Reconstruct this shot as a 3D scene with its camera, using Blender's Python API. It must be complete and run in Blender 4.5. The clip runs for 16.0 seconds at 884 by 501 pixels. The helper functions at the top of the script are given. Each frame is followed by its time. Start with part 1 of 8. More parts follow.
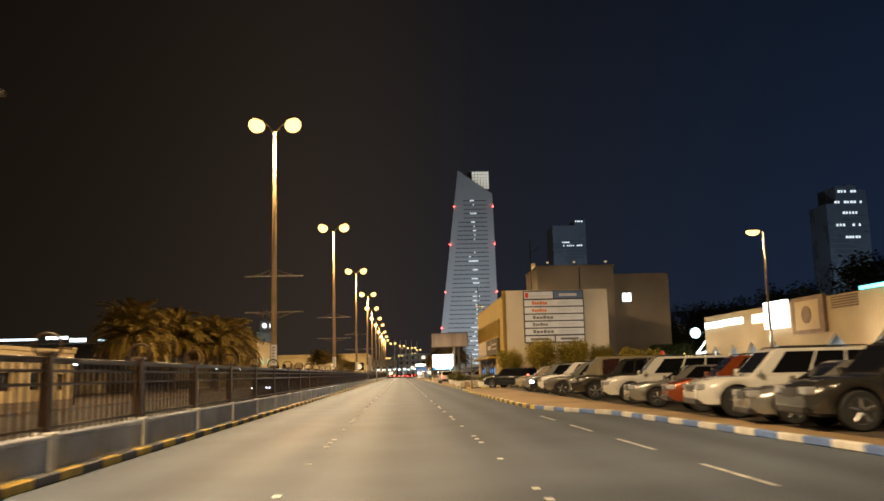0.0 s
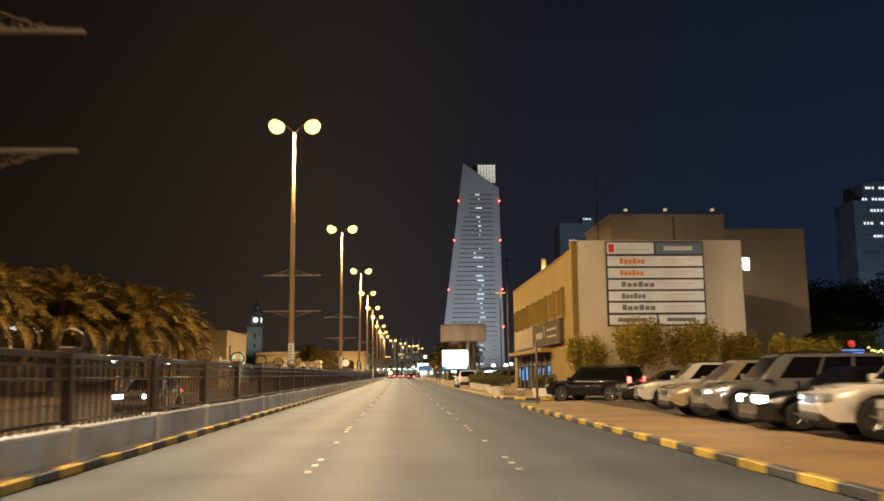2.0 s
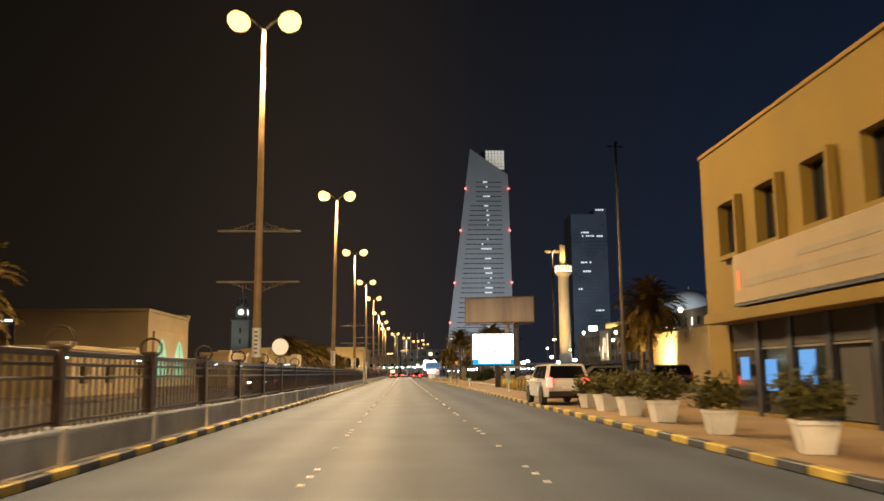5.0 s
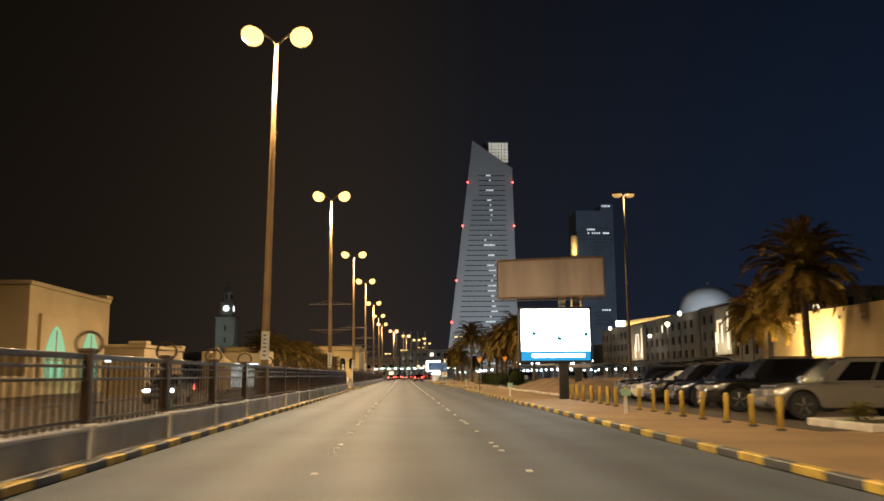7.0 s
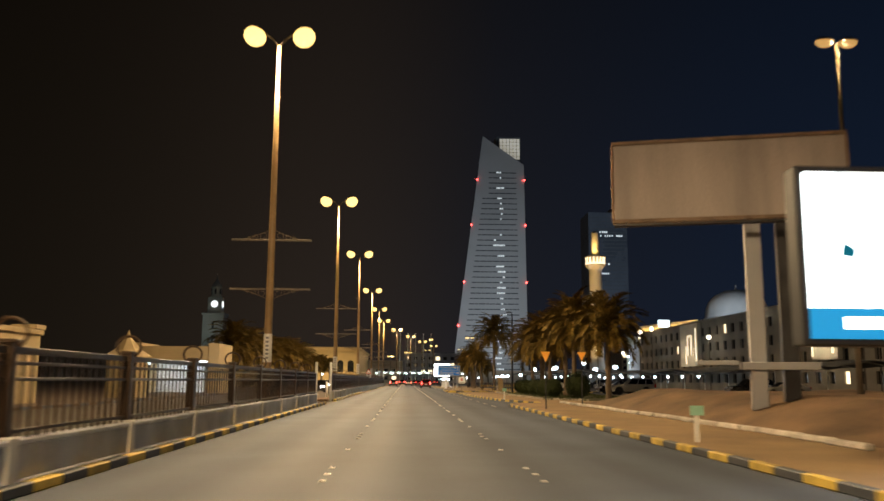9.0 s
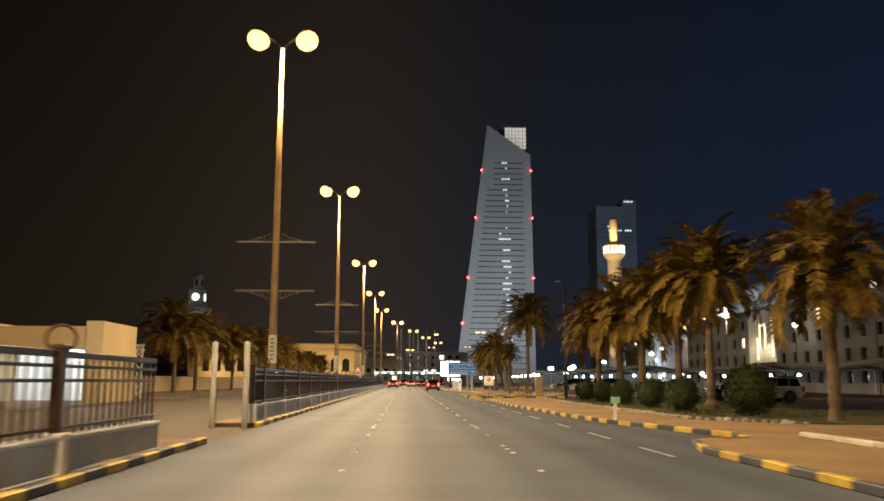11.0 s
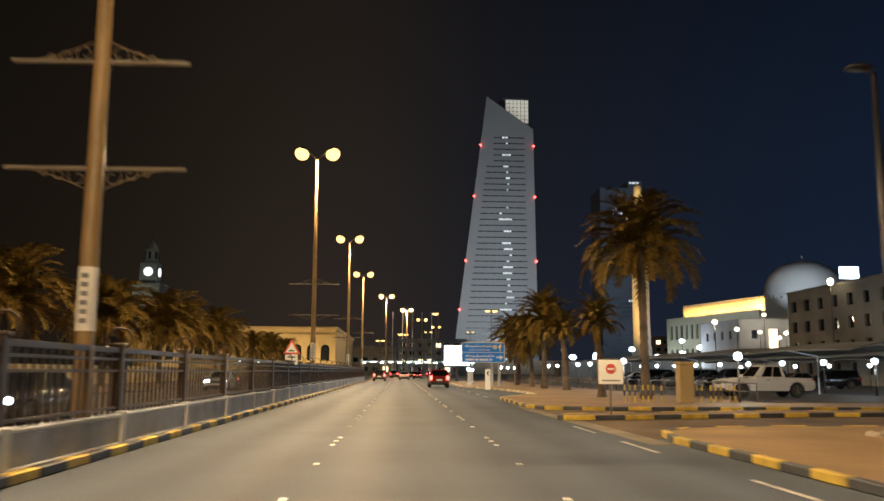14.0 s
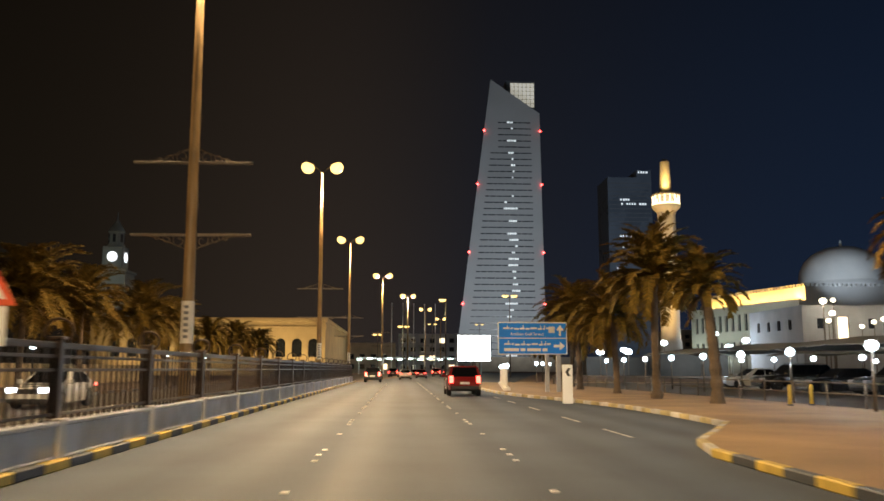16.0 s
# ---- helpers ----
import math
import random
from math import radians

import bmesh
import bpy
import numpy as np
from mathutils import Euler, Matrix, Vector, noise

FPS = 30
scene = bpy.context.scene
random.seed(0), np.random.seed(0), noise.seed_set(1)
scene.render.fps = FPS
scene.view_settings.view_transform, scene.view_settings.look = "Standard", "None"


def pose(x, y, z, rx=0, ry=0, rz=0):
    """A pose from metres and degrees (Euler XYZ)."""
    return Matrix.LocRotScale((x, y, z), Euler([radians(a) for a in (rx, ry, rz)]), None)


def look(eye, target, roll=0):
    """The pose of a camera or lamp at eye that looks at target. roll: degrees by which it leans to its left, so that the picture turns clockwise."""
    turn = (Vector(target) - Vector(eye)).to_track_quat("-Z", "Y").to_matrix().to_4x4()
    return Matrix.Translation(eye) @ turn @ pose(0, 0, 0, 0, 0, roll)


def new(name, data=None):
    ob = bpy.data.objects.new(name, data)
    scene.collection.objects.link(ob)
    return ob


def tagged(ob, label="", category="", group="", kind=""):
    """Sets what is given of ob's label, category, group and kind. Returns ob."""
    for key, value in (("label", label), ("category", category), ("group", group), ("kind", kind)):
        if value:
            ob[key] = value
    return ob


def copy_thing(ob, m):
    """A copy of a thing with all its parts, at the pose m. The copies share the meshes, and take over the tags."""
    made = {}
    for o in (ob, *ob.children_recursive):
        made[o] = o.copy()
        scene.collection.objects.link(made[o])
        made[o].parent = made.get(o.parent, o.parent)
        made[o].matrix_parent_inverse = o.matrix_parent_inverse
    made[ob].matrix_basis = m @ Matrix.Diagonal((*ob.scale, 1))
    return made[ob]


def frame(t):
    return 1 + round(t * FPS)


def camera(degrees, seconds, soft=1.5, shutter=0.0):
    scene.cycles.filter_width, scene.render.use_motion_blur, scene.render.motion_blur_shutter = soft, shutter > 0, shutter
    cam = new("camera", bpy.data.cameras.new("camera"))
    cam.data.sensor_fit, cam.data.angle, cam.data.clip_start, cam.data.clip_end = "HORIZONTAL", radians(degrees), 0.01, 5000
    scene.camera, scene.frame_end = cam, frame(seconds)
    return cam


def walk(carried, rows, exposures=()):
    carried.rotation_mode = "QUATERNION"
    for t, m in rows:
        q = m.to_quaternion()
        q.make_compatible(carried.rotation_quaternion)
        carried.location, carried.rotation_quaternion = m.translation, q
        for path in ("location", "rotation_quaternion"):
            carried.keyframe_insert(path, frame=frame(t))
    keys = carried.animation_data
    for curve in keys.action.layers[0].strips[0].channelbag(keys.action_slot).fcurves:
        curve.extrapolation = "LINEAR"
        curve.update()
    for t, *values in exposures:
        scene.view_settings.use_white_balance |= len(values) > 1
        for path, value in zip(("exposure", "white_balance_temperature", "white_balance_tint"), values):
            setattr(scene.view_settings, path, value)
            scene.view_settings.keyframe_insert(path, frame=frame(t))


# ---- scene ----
cam = camera(55.91, 16.0, soft=1.6, shutter=0.38)
PATH = [
    (0.0, pose(0.034, 0.000, 1.500, 98.401, 1.369, -2.861)),
    (0.5, pose(0.004, 8.163, 1.500, 98.345, 1.295, -2.866)),
    (1.0, pose(-0.039, 16.345, 1.500, 98.543, 1.138, -2.949)),
    (1.5, pose(-0.075, 24.528, 1.500, 98.511, 0.756, -2.925)),
    (2.0, pose(-0.133, 32.666, 1.500, 98.445, 0.540, -2.867)),
    (2.5, pose(-0.172, 40.748, 1.500, 98.477, 0.412, -2.766)),
    (3.0, pose(-0.185, 48.760, 1.500, 98.422, 0.241, -2.725)),
    (3.5, pose(-0.175, 56.705, 1.500, 98.425, 0.040, -2.733)),
    (4.0, pose(-0.192, 64.679, 1.500, 98.455, 0.219, -2.688)),
    (4.5, pose(-0.197, 72.671, 1.500, 98.364, 0.544, -2.662)),
    (7.0, pose(-0.195, 112.540, 1.500, 98.486, 0.527, -2.707)),
    (7.5, pose(-0.223, 120.518, 1.500, 98.663, 0.133, -2.677)),
    (8.0, pose(-0.253, 128.454, 1.500, 98.721, -0.070, -2.645)),
    (8.5, pose(-0.284, 136.362, 1.500, 98.876, -0.309, -2.601)),
    (9.0, pose(-0.342, 144.259, 1.500, 98.861, -0.374, -2.475)),
    (11.5, pose(-0.501, 184.108, 1.500, 98.892, -0.241, -2.394)),
    (12.0, pose(-0.425, 191.962, 1.500, 98.822, -0.331, -2.479)),
    (12.5, pose(-0.401, 199.736, 1.500, 98.688, -0.309, -2.596)),
    (13.0, pose(-0.319, 207.450, 1.500, 98.564, -0.304, -2.716)),
    (13.5, pose(-0.257, 215.144, 1.500, 98.462, -0.322, -2.809)),
    (14.0, pose(-0.225, 222.875, 1.500, 98.272, -0.340, -2.865)),
    (14.5, pose(-0.206, 230.628, 1.500, 98.224, -0.402, -2.900)),
    (15.0, pose(-0.206, 238.381, 1.500, 98.129, -0.261, -2.871)),
    (15.5, pose(-0.204, 246.178, 1.500, 98.092, -0.243, -2.876)),
    (16.0, pose(-0.168, 254.010, 1.500, 98.111, -0.096, -2.839)),
]
walk(cam, PATH, [(0.0, 0.05), (1.5, 0.1), (3.0, -0.08), (4.5, 0.02), (7.0, -0.25), (8.0, -0.3), (9.0, -0.45), (11.5, 0.05), (12.5, -0.05), (14.0, -0.15), (14.5, -0.28), (15.0, -0.2), (16.0, -0.15)])

# ---- light: night sky, sodium street lamps ----
scene.view_settings.exposure = 0.0
world = bpy.data.worlds.new("night_sky")
scene.world = world
world.use_nodes = True
wn, wl = world.node_tree.nodes, world.node_tree.links
w_coord = wn.new("ShaderNodeTexCoord")
w_sep = wn.new("ShaderNodeSeparateXYZ")
wl.new(w_coord.outputs["Generated"], w_sep.inputs[0])
w_side = wn.new("ShaderNodeMapRange")
w_side.inputs["From Min"].default_value, w_side.inputs["From Max"].default_value = -0.45, 0.5
wl.new(w_sep.outputs["X"], w_side.inputs["Value"])
w_ramp = wn.new("ShaderNodeValToRGB")
w_ramp.color_ramp.elements[0].color = (0.0066, 0.0048, 0.0030, 1)
w_ramp.color_ramp.elements[1].color = (0.0056, 0.0116, 0.0275, 1)
for w_place, w_colour in ((0.20, (0.0125, 0.0090, 0.0062, 1)), (0.40, (0.0235, 0.0170, 0.0130, 1)), (0.58, (0.0085, 0.0092, 0.0118, 1))):
    w_ramp.color_ramp.elements.new(w_place).color = w_colour
w_ramp.color_ramp.interpolation = "B_SPLINE"
wl.new(w_side.outputs["Result"], w_ramp.inputs["Fac"])
w_up = wn.new("ShaderNodeMapRange")
w_up.inputs["From Min"].default_value, w_up.inputs["From Max"].default_value = 0.0, 0.45
w_up.inputs["To Min"].default_value, w_up.inputs["To Max"].default_value = 1.6, 0.7
wl.new(w_sep.outputs["Z"], w_up.inputs["Value"])
wl.new(w_ramp.outputs["Color"], wn["Background"].inputs["Color"])
wl.new(w_up.outputs["Result"], wn["Background"].inputs["Strength"])

SODIUM = (1.0, 0.71, 0.385)
LAMP_W = 11800.0
TOWER_W = 235000.0


def lamp_light(name, kind, place, watts, colour, radius=0.15, aim=None, angle=60, blend=0.6):
    data = bpy.data.lights.new(name, kind)
    data.energy, data.color, data.shadow_soft_size = watts, colour, radius
    ob = new(name, data)
    ob.matrix_world = look(place, aim) if aim else pose(*place)
    if kind == "SPOT":
        data.spot_size, data.spot_blend = radians(angle), blend
    return ob


# ---- materials ----
def nodes_of(name):
    m = bpy.data.materials.new(name)
    m.use_nodes = True
    nt = m.node_tree
    return m, nt, nt.nodes["Principled BSDF"]


def mat(name, base, rough=0.7, vary=0.15, scale=3.0, bump=0.2, fine=60.0, metal=0.0, each=0.0, coat=0.0, spec=0.5, stretch=(1, 1, 1), second=None):
    """Two scales of noise over the colour, fine relief; each: change from piece to piece; second: a stain colour."""
    m, nt, p = nodes_of(name)
    n, l = nt.nodes, nt.links
    mp = n.new("ShaderNodeMapping")
    mp.inputs["Scale"].default_value = stretch
    geo = n.new("ShaderNodeNewGeometry")
    l.new(geo.outputs["Position"], mp.inputs["Vector"])
    big, small = n.new("ShaderNodeTexNoise"), n.new("ShaderNodeTexNoise")
    big.inputs["Scale"].default_value, big.inputs["Detail"].default_value = scale * 0.3, 5
    small.inputs["Scale"].default_value, small.inputs["Detail"].default_value = fine, 3
    for q in (big, small):
        l.new(mp.outputs[0], q.inputs["Vector"])
    ramp = n.new("ShaderNodeValToRGB")
    e = ramp.color_ramp.elements
    e[0].position, e[1].position = 0.3, 0.72
    lo = second or tuple(c * (1 - vary * 1.6) for c in base)
    e[0].color = (*lo, 1)
    e[1].color = (*[min(1, c * (1 + vary * 0.6)) for c in base], 1)
    l.new(big.outputs["Fac"], ramp.inputs["Fac"])
    mixer = n.new("ShaderNodeMix")
    mixer.data_type, mixer.blend_type = "RGBA", "OVERLAY"
    mixer.inputs["Factor"].default_value = min(0.6, vary * 1.5)
    l.new(ramp.outputs["Color"], mixer.inputs["A"])
    l.new(small.outputs["Fac"], mixer.inputs["B"])
    out = mixer.outputs["Result"]
    if each:
        info = n.new("ShaderNodeObjectInfo")
        hsv = n.new("ShaderNodeHueSaturation")
        rg = n.new("ShaderNodeMapRange")
        rg.inputs["To Min"].default_value, rg.inputs["To Max"].default_value = 1 - each, 1 + each
        l.new(info.outputs["Random"], rg.inputs["Value"])
        l.new(rg.outputs["Result"], hsv.inputs["Value"])
        l.new(out, hsv.inputs["Color"])
        out = hsv.outputs["Color"]
    l.new(out, p.inputs["Base Color"])
    rr = n.new("ShaderNodeMapRange")
    rr.inputs["To Min"].default_value, rr.inputs["To Max"].default_value = max(0.02, rough - 0.12), min(1, rough + 0.1)
    l.new(big.outputs["Fac"], rr.inputs["Value"])
    l.new(rr.outputs["Result"], p.inputs["Roughness"])
    p.inputs["Metallic"].default_value = metal
    p.inputs["Specular IOR Level"].default_value = spec
    p.inputs["Coat Weight"].default_value = coat
    p.inputs["Coat Roughness"].default_value = 0.1
    if bump:
        b = n.new("ShaderNodeBump")
        b.inputs["Strength"].default_value, b.inputs["Distance"].default_value = bump, 0.01
        l.new(small.outputs["Fac"], b.inputs["Height"])
        l.new(b.outputs["Normal"], p.inputs["Normal"])
    return m


def glow(name, colour, strength, base=(0.8, 0.8, 0.8)):
    m, nt, p = nodes_of(name)
    p.inputs["Base Color"].default_value = (*base, 1)
    p.inputs["Emission Color"].default_value = (*colour, 1)
    p.inputs["Emission Strength"].default_value = strength
    return m


def leaf_mat(name, base, other):
    m, nt, p = nodes_of(name)
    n, l = nt.nodes, nt.links
    geo = n.new("ShaderNodeNewGeometry")
    ramp = n.new("ShaderNodeValToRGB")
    ramp.color_ramp.elements[0].color, ramp.color_ramp.elements[1].color = (*base, 1), (*other, 1)
    l.new(geo.outputs["Random Per Island"], ramp.inputs["Fac"])
    l.new(ramp.outputs["Color"], p.inputs["Base Color"])
    p.inputs["Roughness"].default_value = 0.75
    p.inputs["Specular IOR Level"].default_value = 0.15
    return m


def asphalt_mat():
    """Worn asphalt: fine aggregate, long stains, wheel tracks polished smoother along each lane."""
    m, nt, p = nodes_of("asphalt")
    n, l = nt.nodes, nt.links
    geo = n.new("ShaderNodeNewGeometry")

    def tex(stretch, scale, detail):
        mp, q = n.new("ShaderNodeMapping"), n.new("ShaderNodeTexNoise")
        mp.inputs["Scale"].default_value = stretch
        q.inputs["Scale"].default_value, q.inputs["Detail"].default_value = scale, detail
        l.new(geo.outputs["Position"], mp.inputs["Vector"])
        l.new(mp.outputs[0], q.inputs["Vector"])
        return q.outputs["Fac"]

    def calc(op, a, b):
        q = n.new("ShaderNodeMath")
        q.operation = op
        for i, v in enumerate((a, b)):
            if isinstance(v, (int, float)):
                q.inputs[i].default_value = v
            else:
                l.new(v, q.inputs[i])
        return q.outputs[0]

    sep = n.new("ShaderNodeSeparateXYZ")
    l.new(geo.outputs["Position"], sep.inputs[0])
    long_stain, blotch, grit = tex((1.0, 0.05, 1), 0.9, 6), tex((1, 1, 1), 0.35, 4), tex((1, 1, 1), 55, 3)
    wobble = calc("MULTIPLY", tex((1, 1, 1), 0.12, 2), 0.35)
    track = calc("COSINE", calc("MULTIPLY", calc("ADD", calc("SUBTRACT", sep.outputs["X"], 0.95), wobble), math.tau / 1.665), 0.0)
    ramp = n.new("ShaderNodeValToRGB")
    e = ramp.color_ramp.elements
    e[0].position, e[1].position = 0.30, 0.72
    # bluish tint stands in for headlight light on the near road
    e[0].color, e[1].color = (0.053, 0.063, 0.083, 1), (0.106, 0.126, 0.166, 1)
    l.new(calc("ADD", calc("MULTIPLY", long_stain, 0.6), calc("ADD", calc("MULTIPLY", blotch, 0.4), calc("MULTIPLY", track, 0.035))), ramp.inputs["Fac"])
    mixer = n.new("ShaderNodeMix")
    mixer.data_type, mixer.blend_type = "RGBA", "OVERLAY"
    mixer.inputs["Factor"].default_value = 0.55
    l.new(ramp.outputs["Color"], mixer.inputs["A"])
    l.new(grit, mixer.inputs["B"])
    l.new(mixer.outputs["Result"], p.inputs["Base Color"])
    l.new(calc("SUBTRACT", calc("ADD", 0.60, calc("MULTIPLY", long_stain, 0.22)), calc("MULTIPLY", track, 0.03)), p.inputs["Roughness"])
    p.inputs["Specular IOR Level"].default_value = 0.22
    b = n.new("ShaderNodeBump")
    b.inputs["Strength"].default_value, b.inputs["Distance"].default_value = 0.25, 0.006
    l.new(grit, b.inputs["Height"])
    l.new(b.outputs["Normal"], p.inputs["Normal"])
    return m


ASPHALT = asphalt_mat()
SIDE_ASPHALT = mat("worn_asphalt", (0.082, 0.062, 0.042), 0.8, 0.3, 2.0, 0.5, 50)
PAVING = mat("sandy_paving", (0.290, 0.188, 0.092), 0.85, 0.22, 1.2, 0.4, 40, each=0.06)
# Paving darkened in its colour to stand in for the dim far side.
DIMMED_PAVING = mat("dark_block_paving", (0.135, 0.088, 0.052), 0.9, 0.3, 1.2, 0.5, 30)
SAND = mat("sandy_soil", (0.21, 0.130, 0.072), 0.95, 0.35, 1.5, 0.8, 25)
LAWN_SOIL = mat("planted_soil", (0.075, 0.070, 0.024), 0.95, 0.35, 3.0, 0.9, 30)
KERB_YELLOW = mat("yellow_kerb_paint", (0.62, 0.43, 0.07), 0.65, 0.28, 6, 0.3, 50, each=0.16)
KERB_FADED = mat("faded_yellow_kerb_paint", (0.50, 0.40, 0.19), 0.75, 0.3, 6, 0.3, 50, each=0.2)
KERB_BLACK = mat("black_kerb_paint", (0.055, 0.06, 0.075), 0.6, 0.3, 6, 0.3, 50, each=0.2)
KERB_BLUE = mat("faded_blue_kerb_paint", (0.11, 0.19, 0.43), 0.7, 0.3, 6, 0.3, 50, each=0.2)
KERB_PALE = mat("pale_kerb_concrete", (0.58, 0.55, 0.50), 0.8, 0.25, 6, 0.3, 50, each=0.15)
# Headlight glare on the parapet is put into this pale bluish base.
CONCRETE = mat("parapet_concrete", (0.58, 0.60, 0.65), 0.8, 0.2, 3, 0.3, 40, each=0.06)
WHITE_PAINT = mat("white_paint", (0.72, 0.70, 0.66), 0.6, 0.14, 5, 0.15, 40)
FENCE_IRON = mat("brown_fence_iron", (0.052, 0.029, 0.014), 0.5, 0.25, 5, 0.15, 60, spec=0.4)
POLE_STEEL = mat("galvanised_pole", (0.15, 0.12, 0.09), 0.6, 0.18, 4, 0.1, 60, metal=0.1)
DARK_STEEL = mat("dark_steel", (0.05, 0.05, 0.055), 0.45, 0.2, 5, 0.1, 60, metal=0.6)
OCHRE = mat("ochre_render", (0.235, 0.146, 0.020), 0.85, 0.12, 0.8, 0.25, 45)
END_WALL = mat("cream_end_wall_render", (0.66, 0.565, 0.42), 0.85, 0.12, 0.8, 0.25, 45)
PALE_WALL = mat("pale_render", (0.43, 0.44, 0.47), 0.85, 0.12, 0.8, 0.25, 45)
BEIGE_WALL = mat("beige_render", (0.48, 0.40, 0.30), 0.88, 0.15, 0.7, 0.25, 45)
CREAM_WALL = mat("cream_render", (0.38, 0.28, 0.145), 0.85, 0.14, 0.8, 0.25, 45)
TOWER_STONE = mat("pale_tower_cladding", (0.42, 0.44, 0.46), 0.6, 0.07, 0.12, 0.0, 2)
TOWER_SLIT = mat("dark_slit_window", (0.03, 0.035, 0.045), 0.25, 0.1, 1, 0.0, 5)
GLASS_DARK = mat("dark_glass", (0.015, 0.017, 0.02), 0.06, 0.1, 1, 0.0, 5, spec=0.6)
FAR_GLASS = mat("bluish_tower_glass", (0.12, 0.14, 0.165), 0.3, 0.2, 0.1, 0.0, 2)
LAMP_GLOW = glow("lamp_bowl", (1.0, 0.64, 0.20), 3.0)
LAMP_GLOW_PALE = glow("pale_lamp_bowl", (0.72, 0.88, 1.0), 12)
SLIT_LIT = glow("lit_slit_window", (0.85, 0.95, 1.0), 0.9)
WARM_LIT = glow("warm_lit_panel", (1.0, 0.78, 0.48), 3.0)
PANEL_LIT = glow("glowing_facade_strip", (1.0, 0.80, 0.50), 1.6)
COOL_LIT = glow("cool_lit_panel", (0.75, 0.9, 1.0), 4.0)
RED_BEACON = glow("red_beacon", (1.0, 0.06, 0.05), 12)
CROWN_LIT = glow("lit_crown_glass", (1.0, 0.95, 0.78), 0.42)
SCREEN_WHITE = glow("led_screen_white", (0.86, 0.97, 1.0), 7.0)
SCREEN_CYAN = glow("led_screen_cyan", (0.0, 0.34, 0.70), 1.35, (0.02, 0.02, 0.02))
SCREEN_BLUE = glow("led_screen_blue", (0.01, 0.22, 0.32), 0.8, (0.02, 0.02, 0.02))
SIGN_WHITE = mat("white_sign_face", (0.72, 0.74, 0.78), 0.28, 0.05, 3, 0.0, 30)
SIGN_BLUE = mat("dull_blue_sign_face", (0.10, 0.16, 0.30), 0.4, 0.2, 1, 0.0, 30)
SIGN_BLACK = mat("black_sign_frame", (0.02, 0.02, 0.024), 0.45, 0.1, 3, 0.0, 30)
INK_ORANGE = mat("orange_ink", (0.75, 0.20, 0.04), 0.5, 0.05, 3, 0.0, 30)
INK_GREY = mat("grey_ink", (0.16, 0.16, 0.18), 0.5, 0.05, 3, 0.0, 30)
INK_PALE = mat("pale_ink", (0.55, 0.55, 0.56), 0.5, 0.05, 3, 0.0, 30)
INK_RED = mat("red_ink", (0.65, 0.04, 0.03), 0.5, 0.05, 3, 0.0, 30)
ROAD_BLUE = mat("blue_road_sign", (0.006, 0.25, 1.0), 0.55, 0.06, 3, 0.0, 30)
ROAD_WHITE = mat("white_reflective_sheet", (0.86, 0.86, 0.86), 0.4, 0.05, 3, 0.0, 30)
STUD = mat("white_road_stud", (0.88, 0.86, 0.82), 0.3, 0.05, 3, 0.0, 30)
PALM_LEAF = leaf_mat("palm_frond", (0.082, 0.058, 0.010), (0.20, 0.125, 0.023))
PALM_DRY = leaf_mat("dry_palm_frond", (0.13, 0.085, 0.03), (0.20, 0.13, 0.05))
PALM_TRUNK = mat("palm_trunk_bark", (0.135, 0.095, 0.06), 0.95, 0.3, 4, 0.9, 18)
SHRUB_LEAF = leaf_mat("shrub_leaf", (0.13, 0.11, 0.014), (0.42, 0.30, 0.045))
DARK_LEAF = leaf_mat("dark_tree_leaf", (0.022, 0.032, 0.012), (0.05, 0.06, 0.02))
BARK = mat("tree_bark", (0.09, 0.07, 0.05), 0.95, 0.3, 4, 0.8, 20)
CANVAS = mat("grey_canvas", (0.14, 0.145, 0.15), 0.85, 0.2, 2, 0.2, 30)
ROCK = mat("pale_edging_rock", (0.40, 0.35, 0.29), 0.9, 0.25, 5, 0.6, 20, each=0.2)
# Facade dimness put into the base colour, against stray lamp light.
APARTMENT = mat("weathered_apartment_render", (0.25, 0.215, 0.165), 0.9, 0.25, 0.7, 0.3, 30)
BILLBOARD = mat("blank_billboard_sheet", (0.50, 0.435, 0.41), 0.8, 0.16, 1.2, 0.25, 25, stretch=(3, 1, 0.35))


# ---- mesh tools ----
def part(name, bm, material, parent=None, label="", smooth=False):
    me = bpy.data.meshes.new(name)
    bmesh.ops.recalc_face_normals(bm, faces=bm.faces)
    bm.to_mesh(me)
    bm.free()
    for m in material if isinstance(material, (list, tuple)) else [material]:
        me.materials.append(m)
    if smooth:
        for f in me.polygons:
            f.use_smooth = True
    ob = new(name, me)
    if parent:
        ob.parent = parent
    if label:
        ob["label"] = label
    return ob


def empty(name, label="", category="", group="", kind="", at=None):
    ob = tagged(new(name), label, category, group, kind)
    if at:
        ob.matrix_basis = pose(*at)
    return ob


def box(bm, x0, y0, z0, x1, y1, z1, bevel=0.0, mi=0):
    r = bmesh.ops.create_cube(bm, size=1.0, matrix=Matrix.Translation(((x0 + x1) / 2, (y0 + y1) / 2, (z0 + z1) / 2)) @ Matrix.Diagonal((abs(x1 - x0), abs(y1 - y0), abs(z1 - z0), 1)))
    vs = r["verts"]
    fs = {f for v in vs for f in v.link_faces}
    for f in fs:
        f.material_index = mi
    if bevel:
        bmesh.ops.bevel(bm, geom=list({e for v in vs for e in v.link_edges}), offset=bevel, segments=1, affect="EDGES", clamp_overlap=True)
    return bm


def boxes(*rows, bevel=0.0):
    bm = bmesh.new()
    for r in rows:
        box(bm, *r, bevel=bevel)
    return bm


